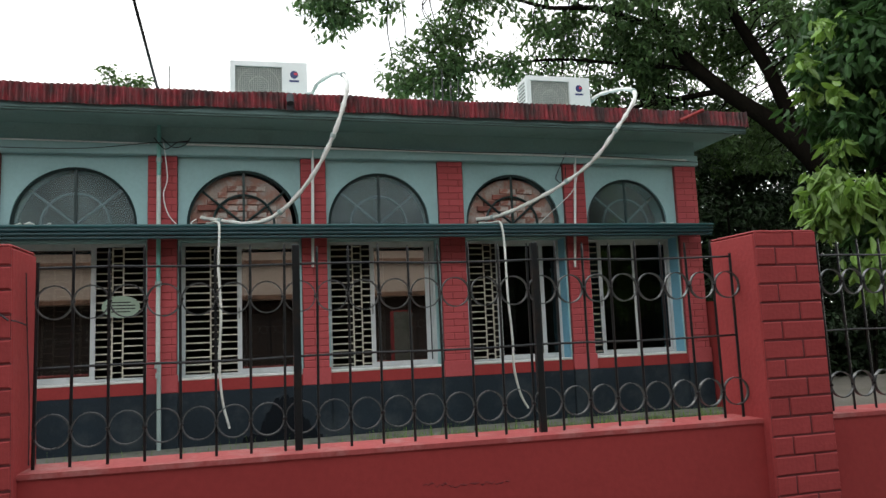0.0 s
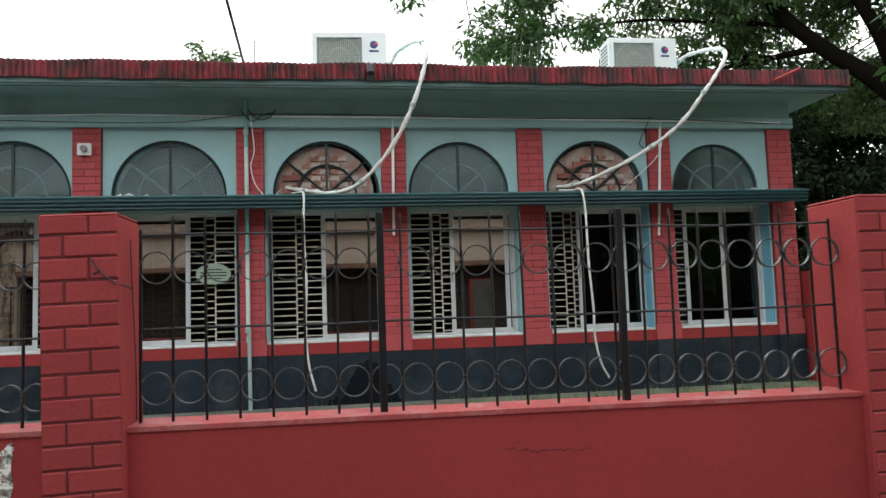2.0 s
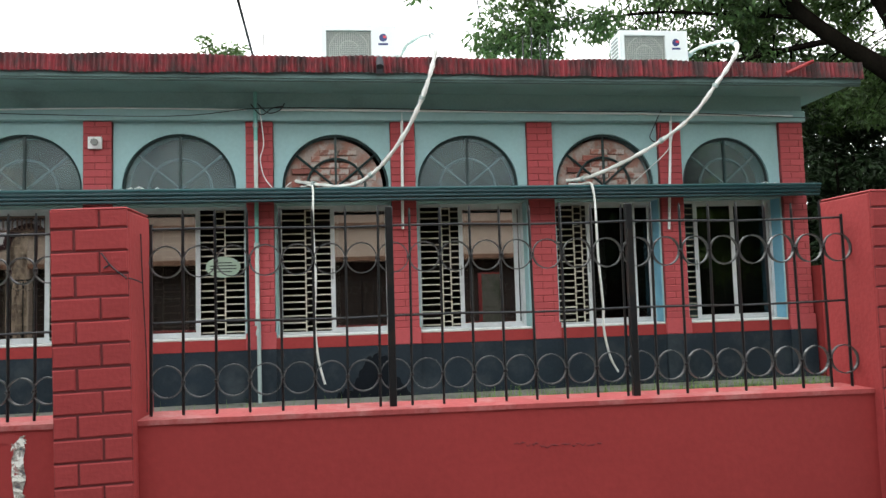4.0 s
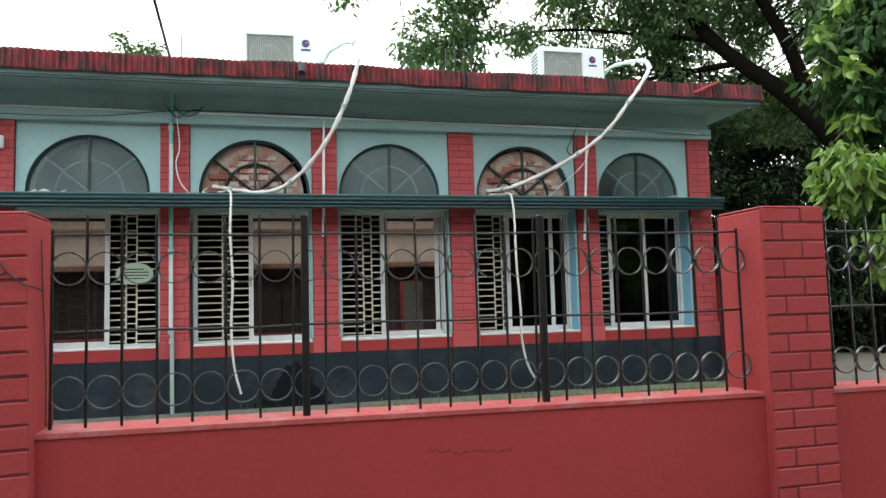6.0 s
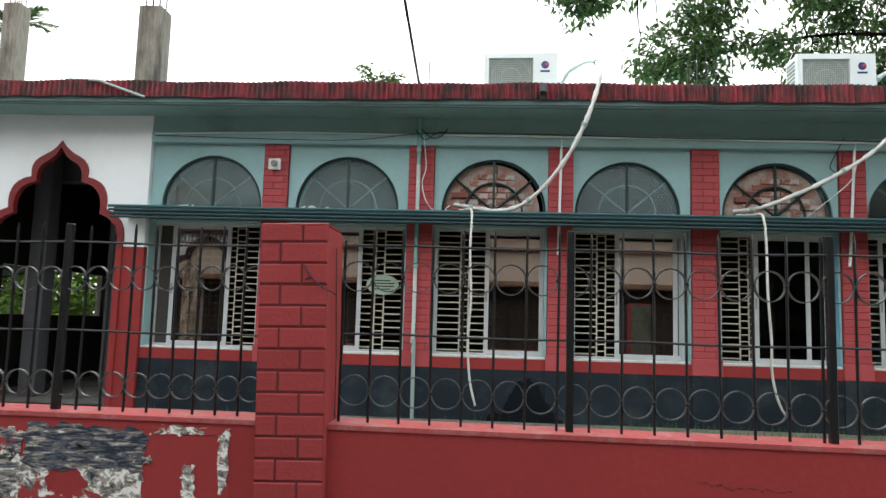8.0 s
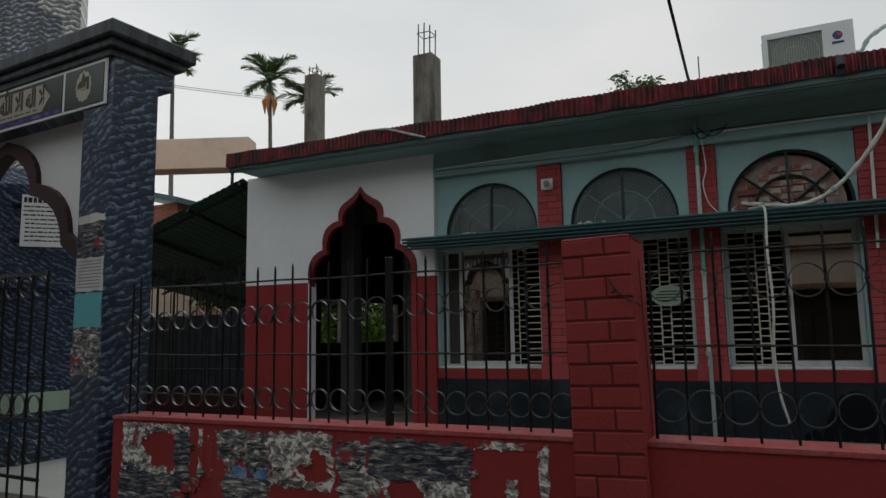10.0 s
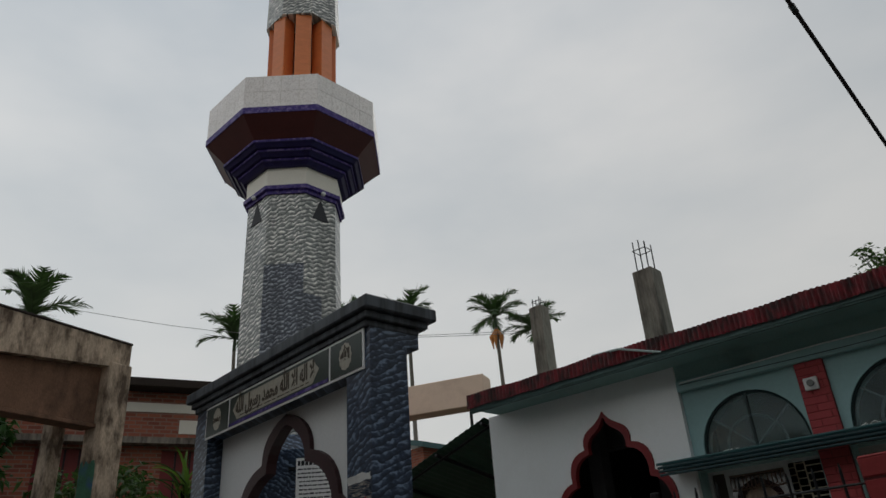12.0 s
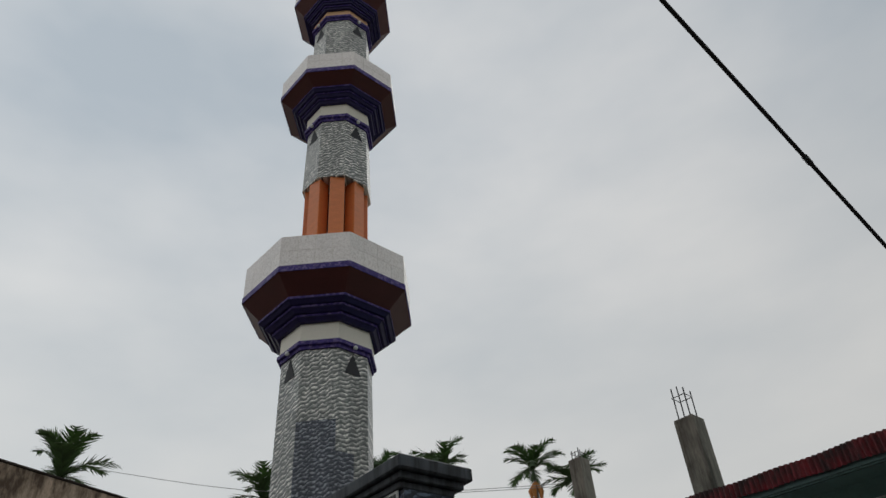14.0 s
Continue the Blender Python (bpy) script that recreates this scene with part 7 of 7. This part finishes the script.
# phone and power wires far behind the gate
for pts in ([(-33.5, 1.2, 14.5), (-27.5, 5.5, 12.5), (-21.5, 9.8, 11.3), (-17.0, 13.5, 10.9)], [(-23.5, 8.4, 11.6), (-20.0, 11.0, 11.2), (-17.0, 13.5, 11.0)]):
    b = bmesh.new()
    tube(b, smooth_line(pts, 4), 0.012, 4)
    tagged(part("far_wire", b, THIN_WIRE), "thin wire strung behind the gateway", "wire", "far wires")

# unseen trees, added so that the east panes reflect something dark
wt_ = thing("street_trees", "dark dense trees standing across the street", "trees", kind="stuff")
leaf_cloud("foliage", spray(random.Random(77), (15, -15, 4.5), (8.0, 2.0, 4.5), 170, 1.0), 90, 0.4, 0.2, LEAF_DARK, wt_, 71)
b = bmesh.new()
for k in range(9):
    tube(b, [(8 + 1.8 * k, -15, 0.0), (8.3 + 1.8 * k, -15.2, 3), (8 + 1.8 * k, -15, 6)], [0.2, 0.15, 0.05], 6)
part("stems", b, BARK, wt_)

# ---- brick pieces ----
def brick_wall(parent, x0, w, z0, z1, y, bw, bh, joint, material, depth=0.012, jitter=0.0, phase=0):
    """Courses of bricks proud of their joint on the face y, children of parent."""
    meshes = {}
    row = 0
    z = z0
    while z + bh * 0.6 < z1:
        h = min(bh, z1 - z) - joint
        edges = [x0]
        x = x0 + (bw if (row + phase) % 2 == 0 else bw * 0.5)
        while x < x0 + w - bw * 0.2:
            edges.append(x)
            x += bw
        edges.append(x0 + w)
        for a, b in zip(edges, edges[1:]):
            key = (round(b - a, 3), round(h, 3))
            if key not in meshes:
                meshes[key] = brick_mesh("brick", b - a - joint, depth, h, material)
            lay("brick", meshes[key], parent, pose(a + joint / 2, y - depth + 0.004 * random.random() * (jitter > 0), z + joint / 2, 0, 0.5 * (random.random() - 0.5) * (jitter > 0), 0))
        z += bh
        row += 1


random.seed(4)
pil_parts = [o for o in building.children if o.name.split(".")[0] == "pilaster"]
for o, x in zip(pil_parts, PIL):
    brick_wall(o, x, PWS[PIL.index(x)], 0.945, TOPW, 0.008, 0.26, 0.083, 0.006, PINK_BRICK, 0.008)
for e, (x, w, top, lean) in zip(pillars, PILLARS):
    brick_wall(e, 0.0, w, top - 0.083 - 0.0975 * 19, top, 0.01, 0.2 * w / 0.32, 0.0975, 0.007, RED_BRICK, 0.011, 1, 1)
